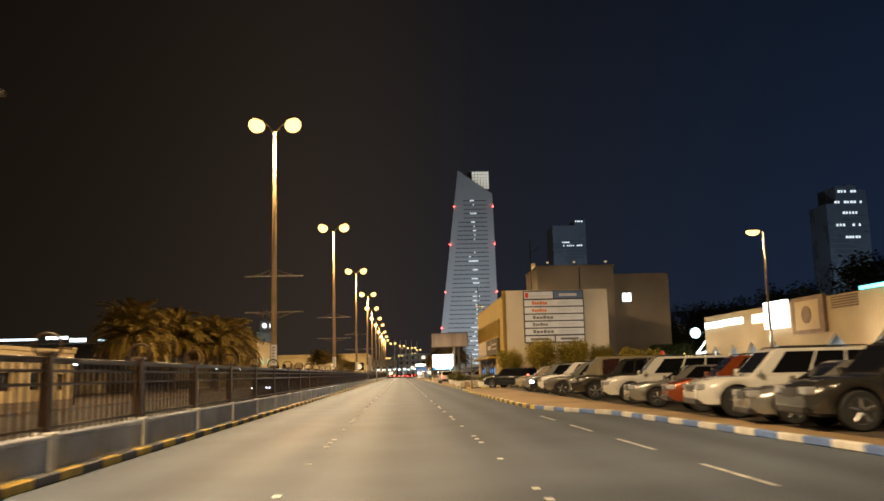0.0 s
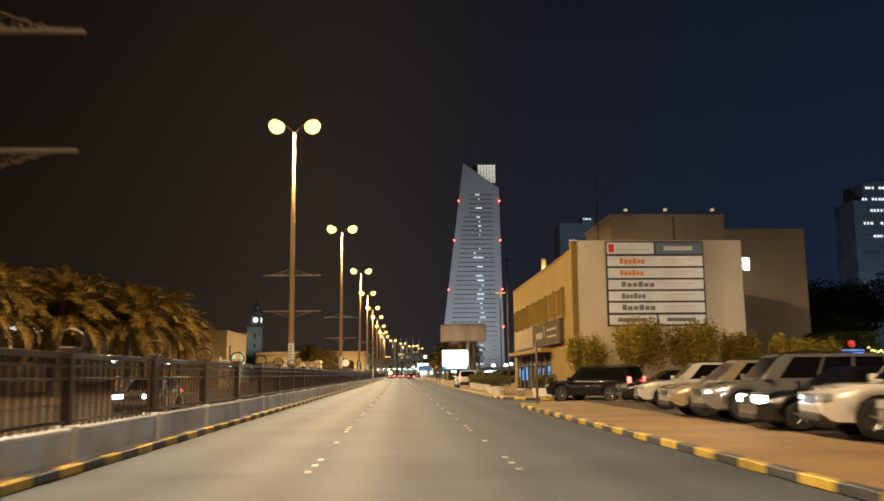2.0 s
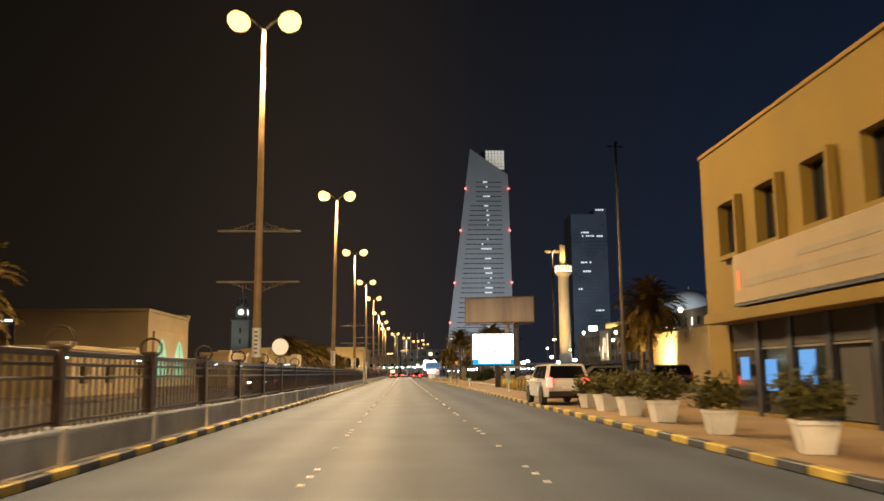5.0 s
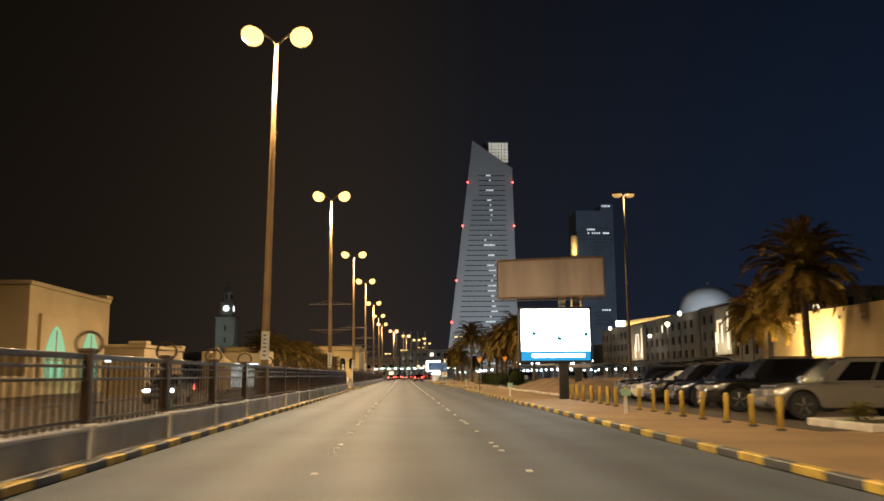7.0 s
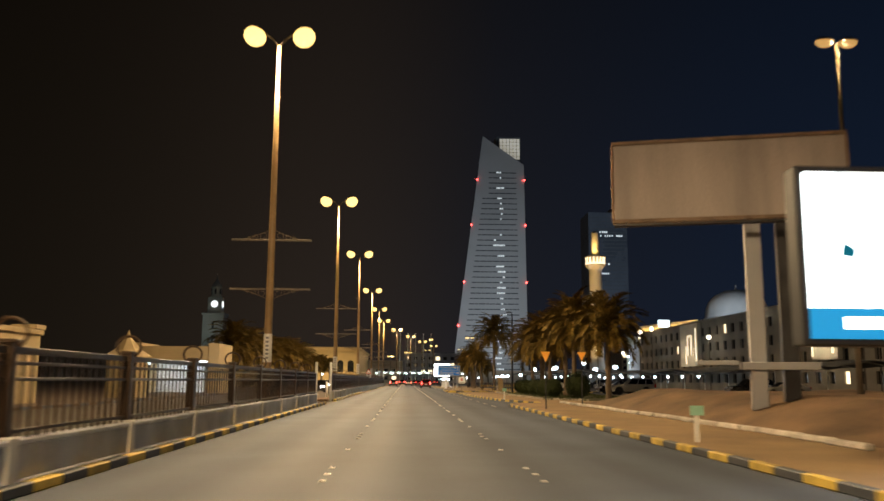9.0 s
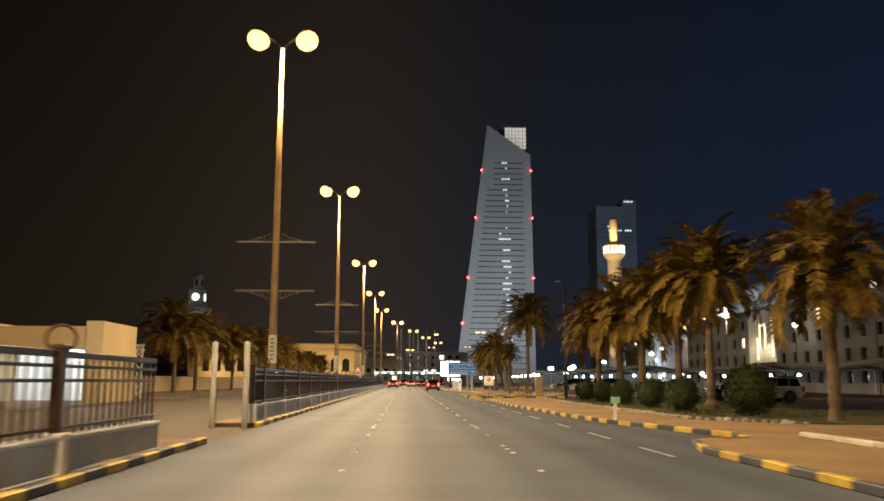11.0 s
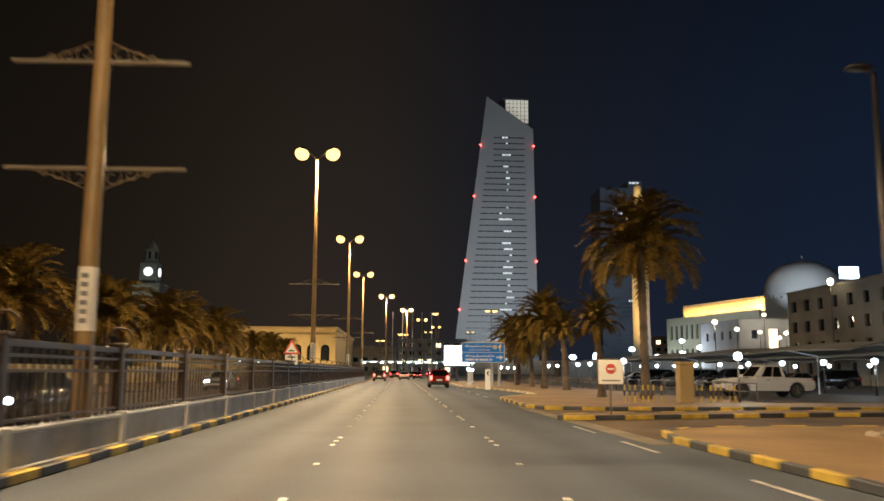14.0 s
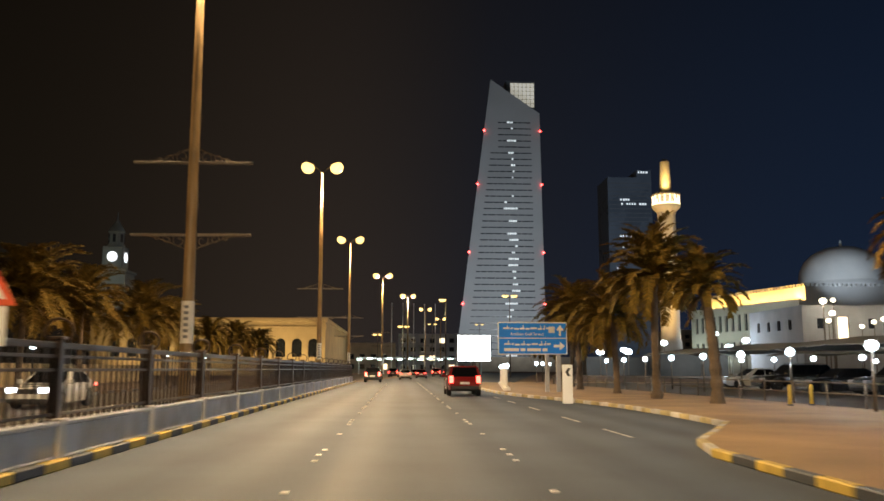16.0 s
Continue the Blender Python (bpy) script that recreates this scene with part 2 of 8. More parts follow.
def tube(bm, pts, radii, sides=8, caps=True):
    """A tube along points; radii one or one each."""
    if not isinstance(radii, (list, tuple)):
        radii = [radii] * len(pts)
    pts = [Vector(p) for p in pts]
    rings = []
    for i, p in enumerate(pts):
        d = (pts[min(i + 1, len(pts) - 1)] - pts[max(i - 1, 0)]).normalized()
        a = d.orthogonal().normalized() if abs(d.z) < 0.9 else Vector((1, 0, 0))
        a = (a - d * a.dot(d)).normalized()
        b = d.cross(a)
        rings.append([bm.verts.new(p + radii[i] * (math.cos(k * math.tau / sides) * a + math.sin(k * math.tau / sides) * b)) for k in range(sides)])
    for r0, r1 in zip(rings, rings[1:]):
        best = min(range(sides), key=lambda s: (r0[0].co - r1[s].co).length)
        for k in range(sides):
            bm.faces.new((r0[k], r0[(k + 1) % sides], r1[(k + 1 + best) % sides], r1[(k + best) % sides]))
    if caps:
        bm.faces.new(rings[0])
        bm.faces.new(rings[-1])
    return bm


def lathe(bm, profile, sides=16, at=(0, 0, 0), squash=(1, 1)):
    """Turns (radius, height) pairs about the upright axis."""
    rings = []
    for r, z in profile:
        if r < 1e-4:
            rings.append([bm.verts.new((at[0], at[1], at[2] + z))])
        else:
            rings.append([bm.verts.new((at[0] + r * squash[0] * math.cos(k * math.tau / sides), at[1] + r * squash[1] * math.sin(k * math.tau / sides), at[2] + z)) for k in range(sides)])
    for a, b in zip(rings, rings[1:]):
        for k in range(sides):
            j = (k + 1) % sides
            if len(a) == 1 and len(b) == 1:
                continue
            if len(a) == 1:
                bm.faces.new((a[0], b[k], b[j]))
            elif len(b) == 1:
                bm.faces.new((a[k], a[j], b[0]))
            else:
                bm.faces.new((a[k], a[j], b[j], b[k]))
    for r in (rings[0], rings[-1]):
        if len(r) > 2:
            bm.faces.new(r)
    return bm


def slab(bm, outline, z0, z1):
    """An upright prism over a plan outline."""
    lo = [bm.verts.new((x, y, z0)) for x, y in outline]
    hi = [bm.verts.new((x, y, z1)) for x, y in outline]
    n = len(lo)
    for i in range(n):
        bm.faces.new((lo[i], lo[(i + 1) % n], hi[(i + 1) % n], hi[i]))
    top = bm.faces.new(hi)
    bot = bm.faces.new(lo[::-1])
    if n > 4:
        bmesh.ops.triangulate(bm, faces=[top, bot])
    return bm


def grid_wall(bm, p0, p1, z0, z1, holes, thick, jamb=True):
    """A wall from plan point p0 to p1 with real openings (a0, a1, b0, b1: along it and up), thick to the right of its run."""
    p0, p1 = Vector(p0), Vector(p1)
    run = (p1 - p0)
    length = run.length
    run /= length
    nor = Vector((run.y, -run.x))
    us = sorted({0, length, *[h[0] for h in holes], *[h[1] for h in holes]})
    vs = sorted({z0, z1, *[h[2] for h in holes], *[h[3] for h in holes]})

    def is_hole(u, v):
        return any(h[0] < u < h[1] and h[2] < v < h[3] for h in holes)

    solid = {(i, j) for i in range(len(us) - 1) for j in range(len(vs) - 1) if not is_hole((us[i] + us[i + 1]) / 2, (vs[j] + vs[j + 1]) / 2)}
    cache = {}

    def vert(i, j, s):
        if (i, j, s) not in cache:
            q = p0 + run * us[i] + nor * (thick * s)
            cache[i, j, s] = bm.verts.new((q.x, q.y, vs[j]))
        return cache[i, j, s]

    for i, j in solid:
        for s in (0, 1):
            bm.faces.new((vert(i, j, s), vert(i + 1, j, s), vert(i + 1, j + 1, s), vert(i, j + 1, s)))
        for di, dj, a, b in ((-1, 0, (i, j), (i, j + 1)), (1, 0, (i + 1, j), (i + 1, j + 1)), (0, -1, (i, j), (i + 1, j)), (0, 1, (i, j + 1), (i + 1, j + 1))):
            if (i + di, j + dj) not in solid:
                bm.faces.new((vert(*a, 0), vert(*b, 0), vert(*b, 1), vert(*a, 1)))
    return bm


# ---- ground, road, pavements ----
GROUND_Z = -0.04
bm = bmesh.new()
for gx0, gx1 in ((-2600, -300), (-300, 300), (300, 2600)):
    for gy0, gy1 in ((-900, -60), (-60, 520), (520, 3000)):
        bm.faces.new([bm.verts.new((x, y, GROUND_Z)) for x, y in ((gx0, gy0), (gx1, gy0), (gx1, gy1), (gx0, gy1))])
bmesh.ops.remove_doubles(bm, verts=bm.verts, dist=0.01)
tagged(part("ground", bm, SAND), "dry sandy city ground", "ground", kind="structure")

bm = bmesh.new()
slab(bm, [(-5.2, -60), (13.0, -60), (13.0, 352), (-5.2, 352)], -0.3, 0.0)
slab(bm, [(-5.2, 352), (13.0, 352), (60, 620), (18, 620)], -0.3, 0.0)
tagged(part("road", bm, ASPHALT), "grey asphalt carriageway lit by street lamps", "road", kind="structure")

bm = bmesh.new()
slab(bm, [(-18.0, -60), (-6.9, -60), (-6.9, 352), (-18.0, 352)], -0.3, -0.004)
slab(bm, [(-6.9, 196.6), (-5.2, 196.6), (-5.2, 203.6), (-6.9, 203.6)], -0.3, -0.002)
slab(bm, [(-18.0, 352), (-6.9, 352), (12, 620), (-8, 620)], -0.3, -0.004)
tagged(part("road_opposite", bm, SIDE_ASPHALT), "dark asphalt opposite carriageway behind the fence", "road", kind="structure")

R1 = [(7.9, -60), (7.9, 12), (7.55, 20), (7.05, 28), (6.0, 30.8), (5.35, 33.5), (5.2, 37), (5.2, 70.8), (5.6, 72.2), (6.6, 73.2), (8.4, 73.6), (30, 73.8)]
R2 = [(30, 79.0), (8.4, 79.0), (6.9, 79.9), (5.9, 82), (5.55, 85.5), (5.55, 120), (5.65, 150), (5.75, 186), (5.75, 194), (6.3, 196.2), (8.0, 197.2), (8.35, 199), (7.5, 203), (6.7, 206.5), (6.2, 213), (5.75, 225), (5.65, 240.9), (6.0, 242.8), (7.0, 244.1), (9.5, 244.8), (34, 245.4)]
R3 = [(34, 257.6), (14.6, 256.4), (7.0, 256.1), (5.6, 256.8), (5.1, 258.6), (5.15, 262), (5.2, 268.5), (5.7, 270.6), (7.0, 273.2), (8.35, 276), (8.55, 281), (8.4, 287), (7.5, 294), (6.3, 301), (5.85, 306), (5.7, 312), (5.7, 338), (6.6, 341.5), (9, 342.5), (34, 343)]


def pavement(name, line, label, back):
    bm = bmesh.new()
    pts = []
    for i, (x, y) in enumerate(line):
        right = Vector((0, 0))
        for a, b in ((i - 1, i), (i, i + 1)):
            if a >= 0 and b < len(line):
                d = (Vector(line[b]) - Vector(line[a])).normalized()
                right += Vector((d.y, -d.x))
        right.normalize()
        pts.append((x + right.x * 0.14, y + right.y * 0.14))
    slab(bm, pts + back, -0.2, 0.142)
    return tagged(part(name, bm, PAVING), label, "pavement", kind="structure")


pavement("pavement", R1, "sandy paved footway beside the car park", [])
pavement("pavement", R2, "sandy paved footway with a painted kerb", [])
pavement("pavement", R3, "sandy paved footway past date palms", [])
# car parks: worn asphalt a little over the paving
for name, outline, lab in (
    ("car_park", [(8.7, -40), (46, -40), (46, 73.3), (8.7, 73.3)], "worn asphalt car park crowded with cars"),
    ("car_park", [(9.3, 131.5), (27.2, 131.5), (27.2, 167), (14.5, 167), (9.6, 160)], "worn asphalt car park behind yellow bollards"),
    ("car_park", [(19.5, 200), (59, 200), (59, 243.4), (19.5, 243.0)], "worn asphalt car park behind the palms"),
    ("car_park", [(17.0, 262), (90, 262), (90, 338), (14.5, 338)], "worn asphalt car park under canopies"),
):
    bm = bmesh.new()
    slab(bm, outline, 0.05, 0.15)
    tagged(part(name, bm, SIDE_ASPHALT), lab, "car park", kind="structure")
bm = bmesh.new()
slab(bm, [(13.0, 73.9), (60, 74.0), (60, 78.8), (13.0, 78.9)], -0.2, -0.002)
slab(bm, [(13.0, 245.2), (60, 245.2), (60, 255.8), (13.0, 255.6)], -0.2, -0.002)
tagged(part("side_road", bm, SIDE_ASPHALT), "worn asphalt side road", "road", kind="structure")

# raised sandy mound round the billboard
bm = bmesh.new()
mg = {}
for i in range(31):
    for j in range(27):
        x, y = 9.6 + i * 0.6, 161.5 + j * 1.35
        ux, uy = (x - 9.6) / 18.0, (y - 161.5) / 35.1
        rise = min(1, ux * 6) * min(1, (1 - ux) * 4) * min(1, uy * 7) * min(1, (1 - uy) * 5)
        z = 0.12 + 0.95 * rise ** 0.8 + 0.22 * rise * noise.noise((x * 0.25, y * 0.2, 3)) + 0.05 * rise * noise.noise((x, y, 1))
        mg[i, j] = bm.verts.new((x, y, z))
for i in range(30):
    for j in range(26):
        bm.faces.new((mg[i, j], mg[i + 1, j], mg[i + 1, j + 1], mg[i, j + 1]))
tagged(part("sand_mound", bm, SAND, smooth=True), "low mound of bare reddish sand", "mound", kind="structure")


def mound_z(x, y):
    ux, uy = (x - 9.6) / 18.0, (y - 161.5) / 35.1
    rise = max(0, min(1, ux * 6) * min(1, (1 - ux) * 4) * min(1, uy * 7) * min(1, (1 - uy) * 5))
    return 0.12 + 0.95 * rise ** 0.8


# planted bed with a rock edge under the palms
bm = bmesh.new()
slab(bm, [(9.9, 207), (12.5, 203.5), (19.0, 202), (19.2, 241), (10.4, 241.2), (9.6, 226)], 0.1, 0.19)
tagged(part("planting_bed", bm, LAWN_SOIL), "dark planted bed beside the footway", "flower bed", kind="structure")
# traffic island in the mouth of the side road
ISLAND = [(4.95, 249.5), (7.0, 249.9), (14, 251.9), (34, 254.6), (34, 256.0), (13, 253.6), (7.0, 251.6), (5.2, 250.6)]
bm = bmesh.new()
slab(bm, [(x, y) for x, y in ISLAND], -0.1, 0.14)
tagged(part("traffic_island", bm, PAVING), "narrow paved island in the junction", "traffic island", kind="structure")

# dusty mouth of the side road, and the pale gutter across it
DUSTY_ASPHALT = mat("dusty_side_road", (0.150, 0.098, 0.056), 0.9, 0.35, 1.4, 0.4, 30)
GUTTER = mat("worn_gutter_concrete", (0.25, 0.215, 0.165), 0.85, 0.3, 2.0, 0.3, 30)
bm = bmesh.new()
slab(bm, [(5.45, 242.0), (34, 245.2), (34, 257.7), (5.35, 257.9)], -0.1, 0.004)
tagged(part("side_road", bm, DUSTY_ASPHALT), "dusty brown asphalt mouth of the side road", "road", kind="structure")
bm = bmesh.new()
slab(bm, [(5.05, 240.5), (5.60, 240.5), (5.5, 249.0), (5.2, 259.0), (4.85, 259.0), (4.9, 249.0)], -0.1, 0.007)
tagged(part("gutter", bm, GUTTER), "pale worn concrete gutter across the side road", "gutter", kind="structure")

# far side of the opposite carriageway
bm = bmesh.new()
slab(bm, [(-60, -60), (-18.3, -60), (-18.3, 352), (-60, 352)], -0.2, 0.14)
tagged(part("pavement_opposite", bm, DIMMED_PAVING), "dim footway before the palace grounds", "pavement", kind="structure")
bm = bmesh.new()
slab(bm, [(-6.75, -60), (-5.36, -60), (-5.36, 196.4), (-6.75, 196.4)], -0.2, 0.13)
slab(bm, [(-6.75, 203.7), (-5.36, 203.7), (-5.36, 352), (-6.75, 352)], -0.2, 0.13)
tagged(part("median", bm, SAND), "narrow median strip of bare soil", "median", kind="structure")

# lane studs, in threes with one between
STUDS = []
for line_x in (-1.563, 1.766):
    k = -8
    while 74.8 + 9.25 * k < 350:
        y = 74.8 + 9.25 * k
        STUDS += [(line_x, y - 0.95), (line_x, y), (line_x, y + 0.95), (line_x, y + 4.75)]
        k += 1
stud_bm = bmesh.new()
box(stud_bm, -0.055, -0.055, 0, 0.055, 0.055, 0.018, bevel=0.012)
road = bpy.data.objects["road"]
first_stud = part("road_stud", stud_bm, STUD, road)
for i, (x, y) in enumerate(STUDS):
    o = first_stud if i == 0 else new("road_stud", first_stud.data)
    o.parent = road
    o.location = (x + random.uniform(-0.02, 0.02), y, 0.0)
LANE_PAINT = mat("worn_lane_paint", (0.50, 0.49, 0.47), 0.7, 0.35, 9, 0.3, 50)
dash_bm = bmesh.new()
box(dash_bm, -0.05, -1.3, 0, 0.05, 1.3, 0.004)
first_dash = part("lane_dash", dash_bm, LANE_PAINT, road)
dash_rows = [(4.75, y) for y in (-19.5, -14, -8.8, -3.4, 1.6, 6.9, 11.9, 17.0, 22.1, 27.1)] + [(4.9 - 0.003 * (y - 200), y) for y in (194.5, 199.8, 205.2, 211.5, 217, 222.5, 228, 233.5)] + [(4.68, 245.3), (4.68, 240.1)] + [(5.0, y) for y in (274, 279.5, 286.5, 293, 299)]
for i, (x, y) in enumerate(dash_rows):
    o = first_dash if i == 0 else new("lane_dash", first_dash.data)
    o.parent = road
    o.location = (x, y, 0.001)
    o.rotation_euler[2] = 0.004

# ---- parapet and fence on the median ----
PITCH = 4.73
# panel starts and lengths; a short panel opens the run past the gap
SPANS = [(131.8 + PITCH * k, 1.0) for k in range(-29, 13)] + [(203.9, 0.425)] + [(205.91 + PITCH * k, 1.0) for k in range(30)]


pan_bm = bmesh.new()
box(pan_bm, -0.11, 0.0, 0.0, 0.11, PITCH - 0.02, 0.56, bevel=0.015)
box(pan_bm, -0.15, 0.0, 0.56, 0.15, PITCH - 0.02, 0.64, bevel=0.02)
box(pan_bm, -0.14, 0.0, 0.0, 0.14, PITCH - 0.02, 0.12, bevel=0.02)
pil_bm = bmesh.new()
box(pil_bm, -0.17, -0.14, 0.0, 0.17, 0.14, 0.68, bevel=0.02)
parapet = empty("parapet", "low grey concrete parapet with white pilasters along the median", "parapet", kind="structure")
first_pan = part("panel", pan_bm, CONCRETE, parapet)
first_pil = part("pilaster", pil_bm, WHITE_PAINT, parapet, "white painted pilaster")
n_pan = 0
for y, part_of in SPANS:
    for src in (first_pan, first_pil):
        o = src if n_pan == 0 else new(src.name.split(".")[0], src.data)
        o.parent = parapet
        o.location = (-5.52, y, 0.06)
        if src is first_pan:
            o.scale = (1, part_of, 1)
    n_pan += 1

fence = empty("fence_panel", "dark brown iron fence panel with ring finials", "fence", "median fence panels")
for z, h in ((1.86, 0.10), (1.48, 0.05), (0.80, 0.05)):
    bm = bmesh.new()
    box(bm, -0.035, 0.06, z - h / 2, 0.035, PITCH - 0.06, z + h / 2, bevel=0.008)
    part("rail", bm, FENCE_IRON, fence)
bm = bmesh.new()
box(bm, -0.085, -0.105, 0.66, 0.085, 0.105, 1.98, bevel=0.015)
box(bm, -0.11, -0.13, 1.94, 0.11, 0.13, 2.0, bevel=0.012)
part("post", bm, FENCE_IRON, fence)
bm = bmesh.new()
ring_pts = [(0.22 * math.cos(a * math.tau / 18), 0, 2.08 + 0.20 * math.sin(a * math.tau / 18)) for a in range(-3, 13)]
tube(bm, ring_pts, 0.026, 6)
part("ring_finial", bm, FENCE_IRON, fence, "open iron ring on the post")
bm = bmesh.new()
box(bm, -0.03, 0.1, 1.665, 0.03, PITCH - 0.1, 1.715, bevel=0.008)
part("rail", bm, FENCE_IRON, fence)
pick = bmesh.new()
box(pick, -0.018, -0.024, 0.70, 0.018, 0.024, 1.84, bevel=0.005)
first_pick = part("picket", pick, FENCE_IRON, fence)
N_PICK = 16
for k in range(N_PICK):
    o = first_pick if k == 0 else new("picket", first_pick.data)
    o.parent = fence
    o.location = (0, (k + 0.5) * PITCH / N_PICK, 0)
done = 0
for y, part_of in SPANS:
    if done == 0:
        fence.matrix_basis = pose(-5.52, y, 0.0)
    else:
        copy_thing(fence, pose(-5.52, y, 0.0)).scale = (1, part_of, 1)
    done += 1


# ---- street lamps ----
def scroll(bm, side, z, flip):
    """Flat iron scrollwork on one half of a lamp post's crossbar."""
    for x0, r in ((0.30, 0.17), (0.62, 0.12), (0.88, 0.08)):
        pts = []
        for k in range(15):
            a = -0.5 + k * 0.42
            rr = r * (1 - k / 19)
            pts.append((side * (x0 + rr * math.cos(a)), 0, z + flip * (r * 0.9 + rr * math.sin(a))))
        tube(bm, pts, 0.011, 4)
    tube(bm, [(side * (0.16 + 1.0 * k / 8), 0, z + flip * (0.34 * (1 - k / 8) ** 1.4 + 0.03)) for k in range(9)], 0.012, 4)


LAMP_POLE = mat("brown_painted_pole", (0.26, 0.165, 0.07), 0.42, 0.18, 4, 0.1, 60)
SCROLL_IRON = mat("dark_scroll_iron", (0.17, 0.115, 0.06), 0.6, 0.2, 5, 0.1, 60)


def street_lamp():
    top = 15.12
    lamp = empty("street_lamp", "tall double street lamp with lit sodium heads and scroll brackets", "street lamp", "median street lamps")
    bm = bmesh.new()
    tube(bm, [(0, 0, 0.1), (0, 0, 0.6), (0, 0, 5), (0, 0, 10), (0, 0, top)], [0.19, 0.165, 0.145, 0.115, 0.085], 14)
    lathe(bm, [(0.26, 0.1), (0.26, 0.16), (0.2, 0.2)], 14)
    part("pole", bm, LAMP_POLE, lamp, smooth=True)
    for side in (-1, 1):
        bm = bmesh.new()
        tube(bm, [(0, 0, top - 0.05), (side * 0.3, 0, top + 0.3), (side * 0.62, 0, top + 0.52)], 0.04, 8)
        part("arm", bm, POLE_STEEL, lamp, smooth=True)
        head = bmesh.new()
        lathe(head, [(0.0, 0.24), (0.14, 0.22), (0.26, 0.14), (0.31, 0.07), (0.29, 0.05)], 16)
        hd = part("lamp_head", head, DARK_STEEL, lamp, "dark cast lamp housing", smooth=True)
        hd.matrix_basis = pose(side * 0.93, 0, top + 0.60, 0, side * -20, 0)
        # bowl drawn larger than the lamp: its bloom is put into the shape
        bowl = bmesh.new()
        lathe(bowl, [(0.30, 0.06), (0.42, -0.06), (0.47, -0.22), (0.43, -0.40), (0.29, -0.56), (0.12, -0.64), (0.0, -0.655)], 18)
        bw = part("bowl", bowl, LAMP_GLOW, hd, "glowing warm glass bowl", smooth=True)
        bw.visible_shadow = False
    for z, flip in ((6.97, 1), (5.01, -1)):
        bm = bmesh.new()
        box(bm, -1.58, -0.03, z - 0.035, 1.58, 0.03, z + 0.035, bevel=0.008)
        bar = part("crossbar", bm, POLE_STEEL, lamp, "plain steel crossbar")
        for side in (-1, 1):
            bm = bmesh.new()
            scroll(bm, side, z, flip)
            part("scrollwork", bm, SCROLL_IRON, bar, "thin dark iron scrollwork")
    bm = bmesh.new()
    tube(bm, [(0, 0, 2.15), (0, 0, 3.25)], [0.168, 0.163], 14)
    part("number_plate", bm, WHITE_PAINT, lamp, "pale painted band with dark marks")
    for k in range(6):
        bm = bmesh.new()
        box(bm, -0.06, -0.178, 2.28 + k * 0.155, 0.06, -0.16, 2.36 + k * 0.155)
        part("dark_mark", bm, INK_GREY, lamp)
    return lamp


# x, y, lean to the right in degrees
POSTS = [(-6.3, 10.0, 0.0), (-6.72, 45.6, -0.1), (-6.05, 78.8, -0.1), (-5.72, 112.6, 0.1), (-5.62, 145.8, 0.9), (-5.73, 177.2, 0.0), (-5.78, 209.4, -0.1), (-5.62, 237.5, -0.2), (-5.72, 276.1, -0.2), (-5.70, 311.5, -0.2), (-5.72, 344.5, 0.0)]
lamp0 = street_lamp()
for i, (x, y, lean) in enumerate(POSTS):
    m = pose(x, y, 0, 0, lean, 0)
    if i == 0:
        lamp0.matrix_basis = m
    else:
        c = copy_thing(lamp0, m)
        if i == 4:  # this one has no crossbars
            for bar in [o for o in c.children if o.name.startswith("crossbar")]:
                for o in (*bar.children, bar):
                    bpy.data.objects.remove(o)
for x, y in ((-5.72, -28), (-2.9, 379), (1.2, 414), (5.6, 450), (11, 487)):
    copy_thing(lamp0, pose(x, y, -0.1))
for x, y, lean in [(-5.72, -28, 0)] + POSTS:
    for side in (-1, 1):
        lamp_light("sodium_lamp", "SPOT", (x + side * 1.3, y, 15.35), LAMP_W, SODIUM, 0.16, (x + side * 1.9, y, 0), 172, 0.25)
lamp_light("sodium_lamp", "POINT", (-2.9, 379, 14.4), LAMP_W * 2, SODIUM, 0.2)
lamp_light("sodium_lamp", "POINT", (1.2, 414, 14.4), LAMP_W * 2, SODIUM, 0.2)


LAMP_DIM = glow("dim_sodium_bowl", (1.0, 0.55, 0.16), 0.8)


def roadside_lamp(name, label, x, y, h, heads, lit=True, watts=0, colour=SODIUM, glowing=None, size=1.0, metal=None):
    lamp = empty(name, label, "street lamp", at=(x, y, 0.0))
    bm = bmesh.new()
    tube(bm, [(0, 0, 0), (0, 0, h * 0.5), (0, 0, h)], [0.13, 0.10, 0.07], 12)
    part("pole", bm, metal or POLE_STEEL, lamp, smooth=True)
    for dx in heads:
        bm = bmesh.new()
        tube(bm, [(0, 0, h - 0.05), (dx * 0.5, 0, h + 0.1), (dx, 0, h + 0.12)], 0.035, 6)
        part("arm", bm, POLE_STEEL, lamp, smooth=True)
        bm = bmesh.new()
        lathe(bm, [(0.0, 0.16), (0.22, 0.12), (0.32, 0.02), (0.3, 0.0)], 12, (dx, 0, h + 0.1), squash=(1.3, 0.8))
        hd = part("lamp_head", bm, DARK_STEEL, lamp, smooth=True)
        if lit:
            bm = bmesh.new()
            lathe(bm, [(0.30 * size, -0.01), (0.29 * size, -0.12 * size), (0.18 * size, -0.24 * size), (0.0, -0.28 * size)], 12, (dx, 0, h + 0.1), squash=(1.3, 0.8))
            bw = part("bowl", bm, glowing or LAMP_GLOW, hd, "glowing lamp bowl", smooth=True)
            bw.visible_shadow = False
            if watts:
                lamp_light("roadside_light", "POINT", (x + dx, y, h + 0.12), watts, colour, 0.12)
    return lamp


